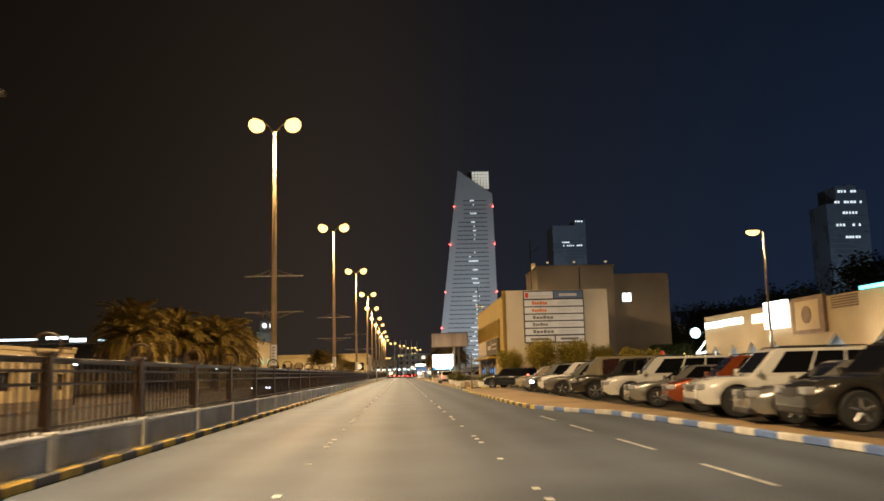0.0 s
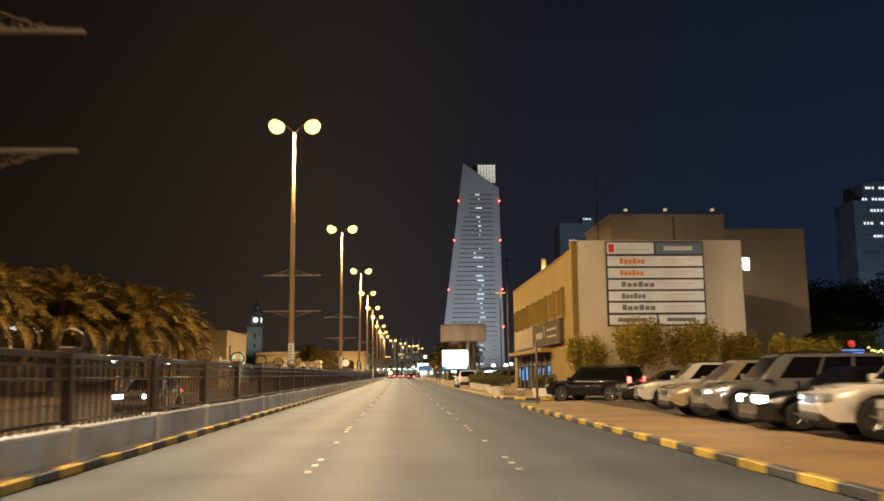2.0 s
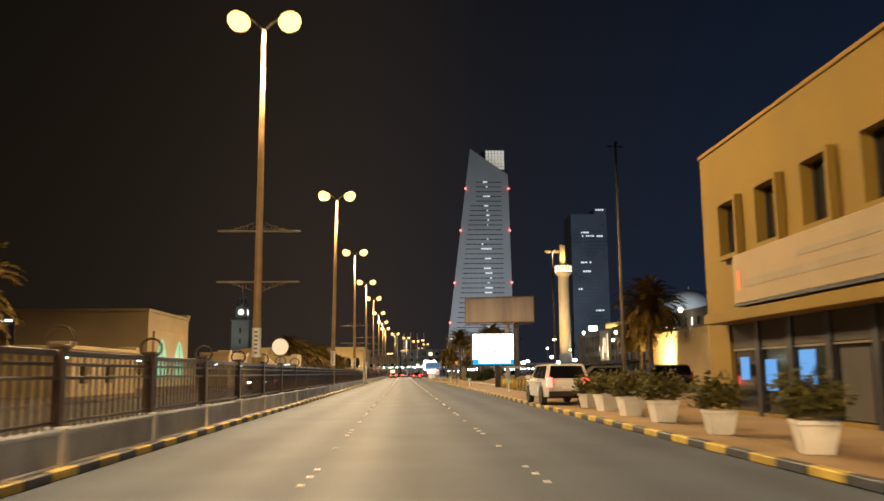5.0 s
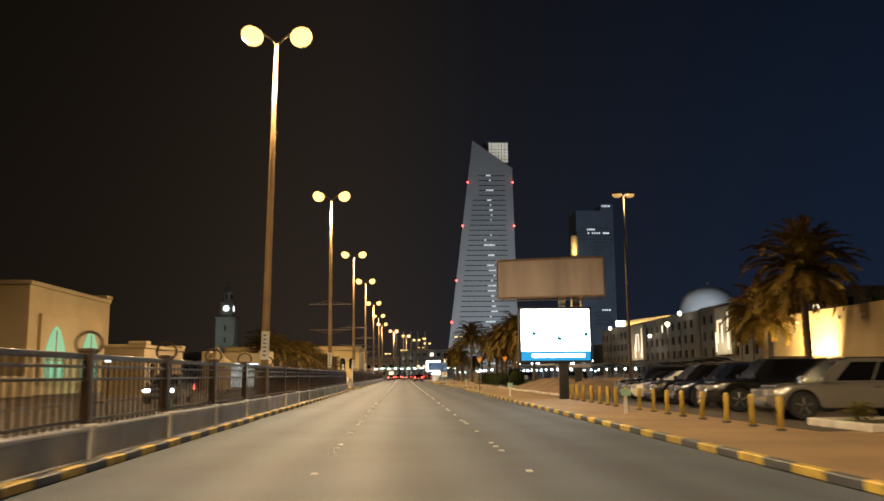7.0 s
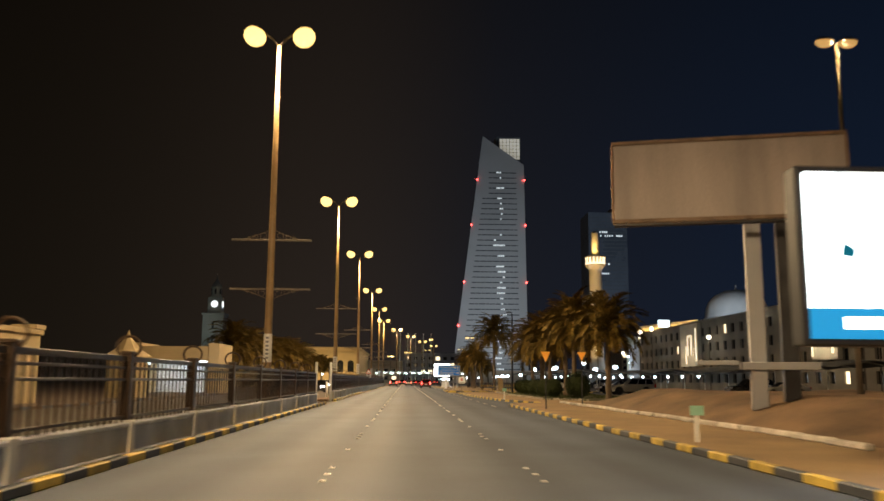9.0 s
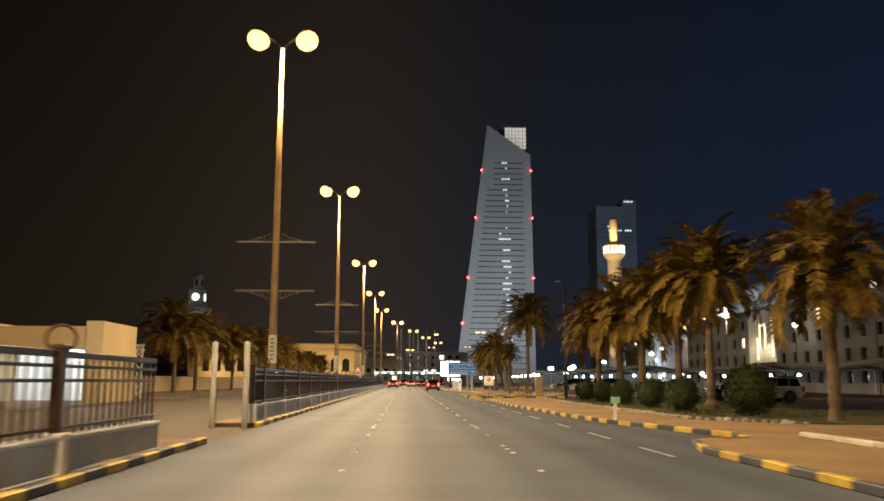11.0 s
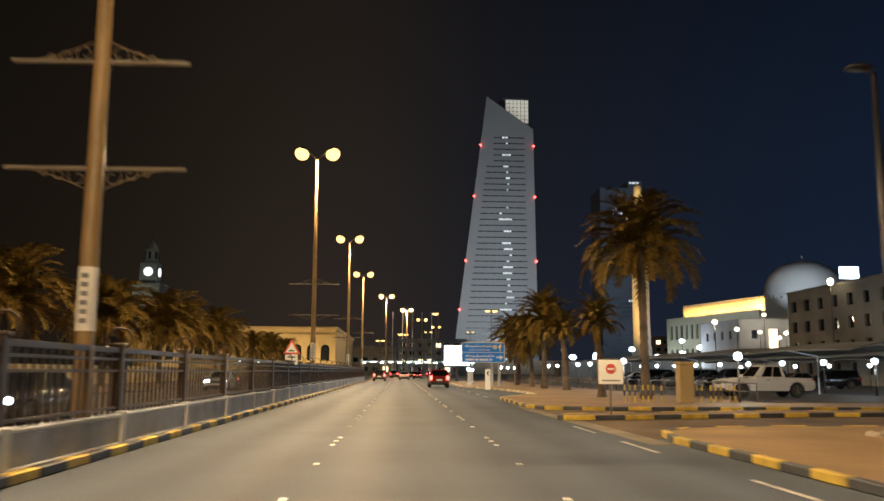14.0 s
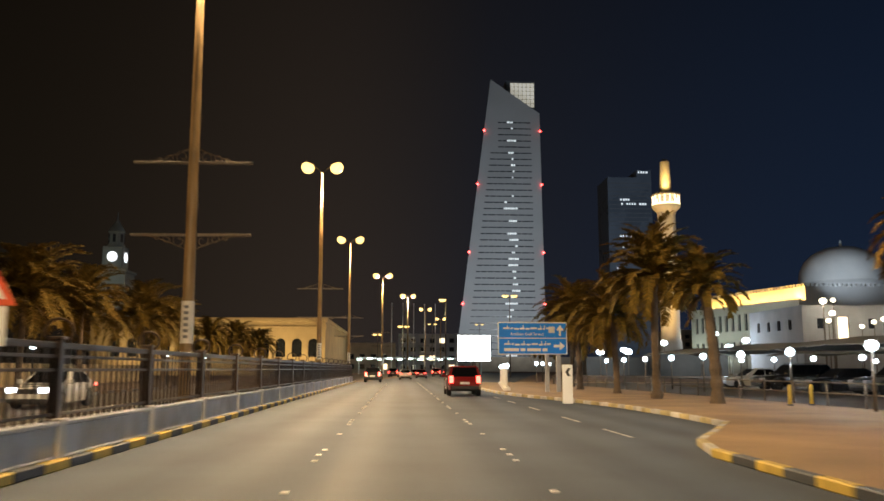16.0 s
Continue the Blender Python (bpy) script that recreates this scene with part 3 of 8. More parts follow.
roadside_lamp("street_lamp", "single-headed street lamp with a warm lit head", 27.0, 59.5, 11.3, (-0.75,), watts=LAMP_W * 0.5, size=1.35)
roadside_lamp("street_lamp", "tall double street lamp with dimly lit angled heads", 17.3, 176.3, 15.4, (-0.5, 0.5), watts=LAMP_W * 0.12, glowing=LAMP_DIM)
# Dark metal on this pole stands in for its being unlit against the sky.
roadside_lamp("street_lamp", "grey single-arm street lamp with an unlit head", 12.3, 243.6, 9.45, (-0.38,), lit=False, metal=DARK_STEEL)
roadside_lamp("street_lamp", "tall single street lamp with a lit head", 8.2, 409, 14.3, (-0.6,), size=1.7)
roadside_lamp("street_lamp", "tall double street lamp with lit heads", 0.5, 452, 11.5, (-0.8, 0.8), watts=LAMP_W * 0.6, size=1.5)
roadside_lamp("street_lamp", "tall double street lamp with lit heads", -6.5, 486, 11.0, (-0.8, 0.8), watts=LAMP_W * 0.6, size=1.5)
roadside_lamp("street_lamp", "tall double street lamp with lit heads", 19.4, 403, 14.6, (-0.8, 0.8), size=1.5)
roadside_lamp("street_lamp", "tall double street lamp with lit heads", 22.6, 495, 14.3, (-0.8, 0.8))
roadside_lamp("street_lamp", "tall double street lamp with lit heads", 8.0, 470, 13.0, (-0.8, 0.8))
mast = empty("flag_mast", "bare tall grey steel mast beside the car park", "mast", at=(12.2, 127.2, 0.14))
bm = bmesh.new()
tube(bm, [(0, 0, 0), (0, 0, 7), (0, 0, 14.6)], [0.13, 0.10, 0.06], 10)
part("pole", bm, POLE_STEEL, mast, smooth=True)
bm = bmesh.new()
tube(bm, [(-0.5, 0, 14.3), (0.5, 0, 14.3)], 0.04, 6)
tube(bm, [(0, -0.4, 14.45), (0, 0.4, 14.45)], 0.04, 6)
part("crossarm", bm, DARK_STEEL, mast)


# ---- the tapered bank tower ----
TOWER_Y = 811.0
bank = empty("bank_tower", "tapered floodlit stone office tower with a slanted top", "skyscraper")
T_BL, T_BR, T_TR, T_AP = (35.5, 0.0), (97.6, 0.0), (95.1, 178.0), (61.0, 202.2)


def tower_x(z, right):
    if right:
        return T_BR[0] + (T_TR[0] - T_BR[0]) * min(1, z / T_TR[1])
    return T_BL[0] + (T_AP[0] - T_BL[0]) * z / T_AP[1]


bm = bmesh.new()
front = [bm.verts.new((x, TOWER_Y, z)) for x, z in (T_BL, T_BR, T_TR, T_AP)]
back = [bm.verts.new((x, TOWER_Y + 46, z)) for x, z in ((52, 0), (97.6, 0), (95.1, 172), (64, 196))]
bm.faces.new(front)
bm.faces.new(back[::-1])
for i in range(4):
    j = (i + 1) % 4
    bm.faces.new((front[i], front[j], back[j], back[i]))
part("shaft", bm, TOWER_STONE, bank)
N_ROW = 38
row_h = 165.0 / N_ROW
rng = random.Random(5)
for k in range(N_ROW):
    z = 10 + k * row_h
    xl, xr = tower_x(z, False) + 6.5, tower_x(z, True) - 6.0
    if z > 150:
        xl = max(xl, 66)
    x = xl
    mid_x = 74.5 + (z - 90) * 0.012
    lit_half = rng.uniform(1.6, 6.0) if z < 120 else rng.uniform(1.2, 3.0)
    shift = rng.uniform(-1.2, 1.2)
    while x < xr - 1.0:
        w = min(rng.choice((3.2, 4.6, 6.0)), xr - x)
        if abs(x + 0.5 - mid_x - shift) < lit_half and rng.random() < 0.85:
            w = min(w, rng.choice((1.1, 1.4, 1.8)))
            slit = bmesh.new()
            box(slit, x, TOWER_Y - 0.12, z, x + w - 0.5, TOWER_Y + 0.3, z + 1.1)
            part("lit_slit_window", slit, SLIT_LIT, bank, "lit white slit window")
        else:
            slit = bmesh.new()
            box(slit, x, TOWER_Y - 0.12, z, x + w - 0.5, TOWER_Y + 0.3, z + 0.72)
            part("slit_window", slit, TOWER_SLIT, bank)
        x += w
# glazed crown rising behind the slanted parapet
bm = bmesh.new()
box(bm, 72.5, TOWER_Y + 8, 150, 93.4, TOWER_Y + 30, 204)
crown = part("crown", bm, FAR_GLASS, bank, "dark glazed crown behind the slanted parapet")
bm = bmesh.new()
for i in range(6):
    for j in range(6):
        x0, z0 = 76.0 + i * 2.85, 184.8 + j * 3.0
        box(bm, x0, TOWER_Y + 7.6, z0, x0 + 2.45, TOWER_Y + 7.95, z0 + 2.6)
part("lit_lattice", bm, CROWN_LIT, crown, "warm lit glass lattice")
for z in (165, 127, 80, 45):
    for s in (False, True):
        bm = bmesh.new()
        lathe(bm, [(0, -0.9), (0.9, 0), (0, 0.9)], 8, (tower_x(z, s), TOWER_Y - 0.9, z))
        part("beacon", bm, RED_BEACON, bank, "red warning light")
bm = bmesh.new()
box(bm, 20, TOWER_Y - 40, 0, 125, TOWER_Y + 60, 9)
tagged(part("tower_podium", bm, BEIGE_WALL), "low stone podium building under the tower", "building")
for x in (40, 88):
    lamp_light("tower_floodlight", "SPOT", (x, 655, 30), TOWER_W, (0.88, 0.95, 1.0), 1.0, (70, 811, 100), 85, 0.7)

# ---- other high-rises ----
def far_tower(name, label, x0, x1, y, depth, tops, seed, lit_rows):
    tw = empty(name, label, "skyscraper")
    step = (x1 - x0) / len(tops)
    for i, h in enumerate(tops):
        bm = bmesh.new()
        box(bm, x0 + i * step, y, 0, x0 + (i + 1) * step - 0.01, y + depth, h)
        part("shaft", bm, FAR_GLASS, tw)
    r = random.Random(seed)
    one = bmesh.new()
    box(one, x0 + 0.6, y - 0.25, 0, x1 - 0.6, y + 0.1, 0.7)
    band = part("spandrel", one, CANVAS, tw)
    for k in range(int(min(tops) / 4) - 1):
        o = band if k == 0 else new("spandrel", band.data)
        o.parent = tw
        o.location.z = 4 + k * 4
    for z, a, b in lit_rows:
        n = max(1, int((b - a) * (x1 - x0) / 2.4))
        for q in range(n):
            if r.random() < 0.72:
                xx = x0 + a * (x1 - x0) + q * 2.4
                bm = bmesh.new()
                box(bm, xx, y - 0.5, z, xx + r.choice((1.2, 1.7)), y - 0.26, z + 1.7)
                part("lit_window", bm, SLIT_LIT, tw, "lit window")
    return tw


far_tower("glass_tower", "dark bluish glass tower with few lit windows", 190, 231, 1000, 40, (178, 178, 185), 3,
          [(182, 0.7, 0.95), (156, 0.28, 0.55), (152, 0.3, 0.95), (122, 0.25, 0.6), (112, 0.3, 0.65), (92, 0.1, 0.3), (68, 0.5, 0.9)])
far_tower("glass_tower", "pale high-rise with a rounded top and lit bands", 314, 345, 584, 26, (118, 131, 132, 128), 8,
          [(126, 0.3, 0.8), (118, 0.2, 0.9), (110, 0.3, 0.8), (101, 0.2, 0.9), (92, 0.4, 0.9)])
# Added fill lamps with no fixture, to lift the glass towers above the dark.
lamp_light("city_floodlight", "SPOT", (150, 700, 20), TOWER_W * 5.0, (0.66, 0.80, 1.0), 1.0, (208, 1000, 110), 50, 0.9)
lamp_light("city_floodlight", "SPOT", (270, 450, 15), TOWER_W * 1.6, (0.6, 0.78, 1.0), 1.0, (329, 584, 90), 70, 0.9)


# ---- ochre office building at the corner ----
OX0, OX1, OY0, OY1, OH = 10.35, 21.0, 82.7, 109.0, 9.55
office = empty("office_building", "two-storey ochre office with boxed windows and shopfronts", "building")
bm = bmesh.new()
shop_z = 2.95
win_far = [107.0, 104.15, 101.3, 98.4, 95.4, 92.5, 89.5, 86.5]
wins = [(OY1 - y, OY1 - y + 1.25, 5.15, 6.8) for y in win_far]
shop = (OY1 - 107.2, OY1 - 90.514, 0.25, shop_z)
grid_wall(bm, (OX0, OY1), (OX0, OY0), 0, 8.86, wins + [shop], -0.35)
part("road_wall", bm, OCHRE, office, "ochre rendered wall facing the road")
bm = bmesh.new()
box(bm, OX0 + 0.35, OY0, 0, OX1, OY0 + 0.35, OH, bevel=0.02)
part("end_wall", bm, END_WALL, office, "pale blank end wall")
bm = bmesh.new()
box(bm, OX0, OY0 - 0.02, 0, OX0 + 0.36, OY0 + 0.36, OH, bevel=0.02)
part("corner_pier", bm, OCHRE, office)
bm = bmesh.new()
box(bm, OX1 - 0.3, OY0 + 0.36, 0, OX1, OY1, 8.86)
box(bm, OX0 + 0.36, OY1 - 0.3, 0, OX1 - 0.31, OY1, 8.86)
part("rear_wall", bm, BEIGE_WALL, office)
bm = bmesh.new()
box(bm, OX0 + 0.36, OY0 + 0.36, 8.4, OX1 - 0.31, OY1 - 0.31, 8.7)
part("roof", bm, BEIGE_WALL, office)
bm = bmesh.new()
box(bm, OX0 - 0.06, OY0 + 0.37, 8.86, OX0 + 0.38, OY1 + 0.05, 9.0, bevel=0.02)
part("coping", bm, OCHRE, office)
bm = bmesh.new()
box(bm, OX0 + 0.5, OY0 + 0.5, 3.3, OX1 - 0.4, OY1 - 0.4, 3.6)
part("floor_slab", bm, BEIGE_WALL, office)
BLUE_ROOM = glow("blue_lit_window", (0.07, 0.36, 0.85), 0.9, (0.03, 0.05, 0.08))
FASCIA_PALE = mat("cream_fascia_sheet", (0.36, 0.275, 0.18), 0.9, 0.08, 1.5, 0.05, 30, spec=0.15)
FASCIA_BROWN = mat("brown_grey_fascia_sheet", (0.085, 0.062, 0.034), 0.9, 0.1, 1.5, 0.05, 30, spec=0.15)
FASCIA_INK = mat("faded_fascia_lettering", (0.30, 0.24, 0.165), 0.8, 0.1, 3, 0.0, 30)
SHOP_BLIND = mat("dark_roller_blind", (0.06, 0.052, 0.042), 0.8, 0.2, 3, 0.1, 30)
for i, y in enumerate(win_far):
    w = bmesh.new()
    grid_wall(w, (-0.24, 1.39), (-0.24, -0.14), -0.14, 1.79, [(0.14, 1.39, 0.0, 1.65)], -0.238)
    win = part("window", w, OCHRE, office, "projecting boxed window surround")
    win.location = (OX0, y - 1.25, 5.15)
    pn = bmesh.new()
    box(pn, 0.14, 0.0, 0.0, 0.16, 1.25, 1.65)
    part("pane", pn, GLASS_DARK, win)
    fr = bmesh.new()
    for a in ((0.1, 0, 0, 0.14, 0.05, 1.65), (0.1, 1.2, 0, 0.14, 1.25, 1.65), (0.1, 0.05, 0, 0.14, 1.2, 0.05), (0.1, 0.05, 1.6, 0.14, 1.2, 1.65), (0.1, 0.6, 0.05, 0.14, 0.65, 1.6)):
        box(fr, *a)
    part("frame", fr, DARK_STEEL, win)
    if i in (5, 6):
        bl = bmesh.new()
        box(bl, 0.125, 0.67, 0.1 if i == 5 else 0.05, 0.138, 1.18, 1.5 if i == 5 else 0.9)
        part("lit_blind", bl, BLUE_ROOM, win, "window glowing blue from inside")
# shopfront
bm = bmesh.new()
box(bm, OX0 - 0.75, 90.2, shop_z, OX0 + 0.05, 107.4, shop_z + 0.32, bevel=0.02)
part("canopy", bm, OCHRE, office, "thin ochre canopy over the shopfront")
for k in range(-1, 7):
    y0 = 92.6 + k * 2.086
    bm = bmesh.new()
    box(bm, OX0 + 0.10, y0 + 0.16, 0.25, OX0 + 0.13, y0 + 1.95, 2.95)
    part("shop_pane", bm, GLASS_DARK, office, "dark shop glass")
    bm = bmesh.new()
    box(bm, OX0 - 0.02, y0 - 0.14, 0.14, OX0 + 0.28, y0 + 0.16, 2.95, bevel=0.015)
    part("shop_pier", bm, DARK_STEEL, office, "dark shopfront pier")
    bm = bmesh.new()
    box(bm, OX0 + 0.04, y0 + 0.16, 2.1, OX0 + 0.10, y0 + 1.95, 2.16)
    part("transom", bm, POLE_STEEL, office)
    bm = bmesh.new()
    box(bm, OX0 + 0.05, y0 + 0.16, 2.18, OX0 + 0.095, y0 + 1.95, 2.94)
    part("roller_blind", bm, SHOP_BLIND, office, "lowered dark blind above the transom")
    for a, b, c, d in {-1: ((0.95, 1.7, 1.25, 2.0),), 0: ((1.5, 1.8, 1.4, 1.9),), 1: ((1.5, 1.75, 1.3, 1.9),), 4: ((0.9, 1.75, 0.95, 2.02),), 5: ((1.1, 1.8, 0.9, 1.8),), 6: ((0.9, 1.5, 1.2, 1.9),)}.get(k, ()):
        bm = bmesh.new()
        box(bm, OX0 + 0.075, y0 + a, c, OX0 + 0.095, y0 + b, d)
        part("lit_poster", bm, BLUE_ROOM, office, "blue lit poster behind the glass")
    if k in (2, 3):
        bm = bmesh.new()
        box(bm, OX0 + 0.03, y0 + 0.3, 0.3, OX0 + 0.08, y0 + 1.6, 2.0)
        part("shop_door", bm, SHOP_BLIND, office, "grey shop door")
lamp_light("shop_light", "POINT", (OX0 + 2.5, 100, 2.4), 60, (0.6, 0.8, 1.0), 0.3)
# fascia signs
for y0, y1, m, lab in ((96.45, 105.9, FASCIA_PALE, "long cream fascia sign with a line of pale text"), (85.6, 96.4, FASCIA_BROWN, "long brown-grey fascia sign with a curved emblem")):
    sg = empty("fascia_sign", lab, "sign")
    bm = bmesh.new()
    box(bm, OX0 - 0.30, y0, 3.5, OX0 - 0.003, y1, 5.02, bevel=0.03)
    part("board", bm, m, sg)
    bm = bmesh.new()
    box(bm, OX0 - 0.33, y0, 3.42, OX0 - 0.003, y1, 3.5)
    part("edge_trim", bm, DARK_STEEL, sg)
    bm = bmesh.new()
    if m is FASCIA_PALE:
        box(bm, OX0 - 0.315, y0 + 0.9, 3.95, OX0 - 0.301, y1 - 0.8, 4.18)
        part("text_bar", bm, FASCIA_INK, sg)
        bm = bmesh.new()
        box(bm, OX0 - 0.315, y0 + 0.9, 4.42, OX0 - 0.301, y0 + 5.2, 4.58)
        part("text_bar", bm, FASCIA_INK, sg)
        bm = bmesh.new()
        box(bm, OX0 - 0.315, y1 - 0.55, 3.9, OX0 - 0.301, y1 - 0.3, 4.5)
        part("emblem", bm, INK_ORANGE, sg)
    else:
        bm.free()
        for a in ((y1 - 4.4, 3.95, y1 - 1.6, 4.4), (y0 + 1.1, 4.35, y0 + 4.6, 4.5), (y0 + 1.1, 3.9, y0 + 4.6, 4.02)):
            bm = bmesh.new()
            box(bm, OX0 - 0.315, a[0], a[1], OX0 - 0.301, a[2], a[3])
            part("text_bar", bm, FASCIA_INK, sg)
        bm = bmesh.new()
        tube(bm, [(OX0 - 0.31, y1 - 5.0 - 0.42 * math.cos(a), 4.35 + 0.45 * math.sin(a)) for a in (-1.2, -0.7, -0.2, 0.3, 0.8, 1.3, 1.8)], [0.02, 0.05, 0.07, 0.08, 0.07, 0.05, 0.02], 6)
        part("emblem", bm, FASCIA_INK, sg)
# tenant board on the end wall
board = empty("tenant_board", "large framed board of white tenant name panels", "sign", at=(12.45, OY0, 4.28))
bm = bmesh.new()
box(bm, 0, -0.16, 0, 6.1, -0.003, 5.2, bevel=0.02)
part("frame", bm, SIGN_BLACK, board, "black board frame")
rows7 = [(0.08, 0.66), (0.80, 1.40), (1.52, 2.10), (2.22, 2.80), (2.92, 3.52), (3.64, 4.26), (4.40, 5.10)]
for i, (z0, z1) in enumerate(rows7):
    cells = [(0.1, 3.0), (3.12, 6.0)] if i in (0, 6) else [(0.1, 6.0)]
    for c, (x0, x1) in enumerate(cells):
        bm = bmesh.new()
        box(bm, x0, -0.19, z0, x1, -0.161, z1, bevel=0.006)
        dark = i == 6 and c == 1
        pn = part("name_panel", bm, SIGN_BLUE if dark else SIGN_WHITE, board, "dull blue name panel" if dark else "white name panel")
        bm = bmesh.new()
        h = z1 - z0
        if i == 6 and c == 0:
            box(bm, x0 + 0.08, -0.196, z0 + 0.1, x0 + 0.42, -0.191, z1 - 0.1)
            part("emblem", bm, INK_RED, pn)
            bm = bmesh.new()
            box(bm, x0 + 0.6, -0.196, z0 + 0.2, x1 - 0.3, -0.191, z0 + 0.3)
            part("name_bar", bm, INK_PALE, pn)
        elif len(cells) == 2:
            box(bm, x0 + 0.5, -0.196, z0 + h * 0.3, x1 - 0.6, -0.191, z0 + h * 0.68)
            part("name_bar", bm, INK_PALE if dark else INK_GREY, pn)
        else:
            w = (1.6, 1.5, 2.1, 1.5, 2.1)[5 - i] if i < 6 else 1.5
            start = 0.75 if i in (4, 5) else 0.8
            ink = INK_ORANGE if i in (4, 5) else INK_GREY
            n = 6
            for q in range(n):
                lw = w / n
                box(bm, x0 + start + q * lw, -0.196, z0 + h * (0.24 if q % 2 else 0.27), x0 + start + (q + 0.8) * lw, -0.191, z0 + h * (0.80 if q % 3 == 0 else 0.66))
                part("name_bar", bm, ink, pn)
                bm = bmesh.new()
            box(bm, x0 + 3.3, -0.196, z0 + h * 0.55, x0 + 5.3, -0.191, z0 + h * 0.68)
            part("name_bar", bm, INK_PALE, pn)
            bm = bmesh.new()
            box(bm, x0 + 3.3, -0.196, z0 + h * 0.3, x0 + 4.9, -0.191, z0 + h * 0.38)
            part("name_bar", bm, INK_PALE, pn)
# taller blocks behind
rear = empty("rear_block", "plain beige block rising behind the office", "building")
bm = bmesh.new()
box(bm, 16.1, 95.0, 8.7, 20.95, 103.6, 13.38, bevel=0.03)
box(bm, 21.05, 95.0, 0, 25.0, 103.6, 13.38, bevel=0.03)
part("wall", bm, BEIGE_WALL, rear)
bm = bmesh.new()
box(bm, 16.0, 94.9, 13.38, 25.1, 103.7, 13.58, bevel=0.03)
part("coping", bm, BEIGE_WALL, rear)
annex = empty("rear_block", "plain beige block with one lit window", "building")
bm = bmesh.new()
grid_wall(bm, (25.05, 95.9), (31.7, 95.9), 0, 12.4, [(1.1, 2.15, 9.3, 10.3)], -0.3)
box(bm, 25.05, 96.25, 0, 31.7, 118, 12.4)
part("wall", bm, BEIGE_WALL, annex)
bm = bmesh.new()
box(bm, 26.15, 96.05, 9.3, 27.2, 96.1, 10.3)
part("lit_window", bm, COOL_LIT, annex, "bright white lit window")
bm = bmesh.new()
for a in ((26.1, 95.82, 9.22, 27.25, 95.92, 9.29), (26.64, 95.98, 9.3, 26.7, 96.04, 10.3)):
    box(bm, *a)
part("window_bar", bm, DARK_STEEL, annex)
bm = bmesh.new()
box(bm, 25.0, 95.8, 12.4, 31.8, 118.1, 12.58, bevel=0.03)
part("coping", bm, BEIGE_WALL, annex)
ant = empty("roof_antenna", "thin rooftop antenna mast with a slanted crossbar", "antenna", at=(15.9, 98.4, 8.7))
bm = bmesh.new()
tube(bm, [(0, 0, 0), (0, 0, 8.4)], 0.05, 6)
part("mast", bm, POLE_STEEL, ant)
bm = bmesh.new()
tube(bm, [(-0.35, 0, 6.3), (1.1, 0, 7.75)], 0.03, 5)
part("crossbar", bm, POLE_STEEL, ant)
ROOF_LENS = glow("dim_warm_lens", (1.0, 0.70, 0.36), 0.45)
for x, y in ((17.4, 95.4), (20.5, 95.3), (24.2, 95.3)):
    fl = empty("roof_floodlight", "small warm rooftop floodlight on a stem", "floodlight", "roof floodlights", at=(x, y, 13.58))
    bm = bmesh.new()
    tube(bm, [(0, 0, 0), (0, 0, 0.3)], 0.03, 5)
    part("stem", bm, DARK_STEEL, fl)
    bm = bmesh.new()
    lathe(bm, [(0, 0.25), (0.14, 0.32), (0.14, 0.48), (0, 0.52)], 10)
    part("lens", bm, ROOF_LENS, fl, smooth=True)
# low shop row beyond the car park, bright signs
shoprow = empty("shop_row", "white shop row with pointed openings and bright signs", "building")
ROW0, ROW1, ROWH = Vector((28.5, 76.6)), Vector((29.8, 38.0)), 6.1
run = (ROW1 - ROW0).normalized()
openings = [(1.0, 3.2, 0.1, 3.5), (4.6, 6.8, 0.1, 3.5), (8.2, 10.4, 0.1, 3.5), (12.0, 14.6, 0.1, 3.4), (20.4, 23.2, 0.1, 3.6), (26, 28.8, 0.1, 3.6), (31, 34, 0.1, 3.6)]
bm = bmesh.new()
grid_wall(bm, ROW0, ROW1, 0.0, ROWH, openings, -0.4)
part("front_wall", bm, CREAM_WALL, shoprow)
bm = bmesh.new()
slab(bm, [(29.4, 76.6), (30.8, 38), (44, 38), (43, 76.6)], 0.0, ROWH - 0.3)
part("rear_mass", bm, PALE_WALL, shoprow)


def on_row(a, off=0.0):
    return ROW0 + run * a + Vector((run.y, -run.x)) * off


def row_plate(name, a0, a1, z0, z1, off, thick, material, lab):
    bm = bmesh.new()
    pts = [on_row(a0, off), on_row(a1, off), on_row(a1, off + thick), on_row(a0, off + thick)]
    slab(bm, [(p.x, p.y) for p in pts], z0, z1)
    return part(name, bm, material, shoprow, lab)


for a0, a1, z0, z1 in openings:
    for s in (a0, a1):
        bm = bmesh.new()
        q, qm = on_row(s), on_row((a0 + a1) / 2)
        lo = [bm.verts.new((q.x, q.y, z1)), bm.verts.new((q.x, q.y, z1 - 0.9)), bm.verts.new((qm.x, qm.y, z1))]
        q2, qm2 = on_row(s, -0.3), on_row((a0 + a1) / 2, -0.3)
        hi = [bm.verts.new((q2.x, q2.y, z1)), bm.verts.new((q2.x, q2.y, z1 - 0.9)), bm.verts.new((qm2.x, qm2.y, z1))]
        bm.faces.new(lo)
        bm.faces.new(hi)
        for k in range(3):
            bm.faces.new((lo[k], lo[(k + 1) % 3], hi[(k + 1) % 3], hi[k]))
        part("arch_haunch", bm, CREAM_WALL, shoprow)
    row_plate("lit_shopfront", a0 + 0.1, a1 - 0.1, 0.4, 2.4, -0.38, 0.05, COOL_LIT, "bright shop interior behind glass")
row_plate("light_box", 12.6, 16.0, 4.3, 6.35, 0.02, 0.3, glow("lightbox_face", (0.9, 0.95, 1.0), 5), "blank glowing white light box")
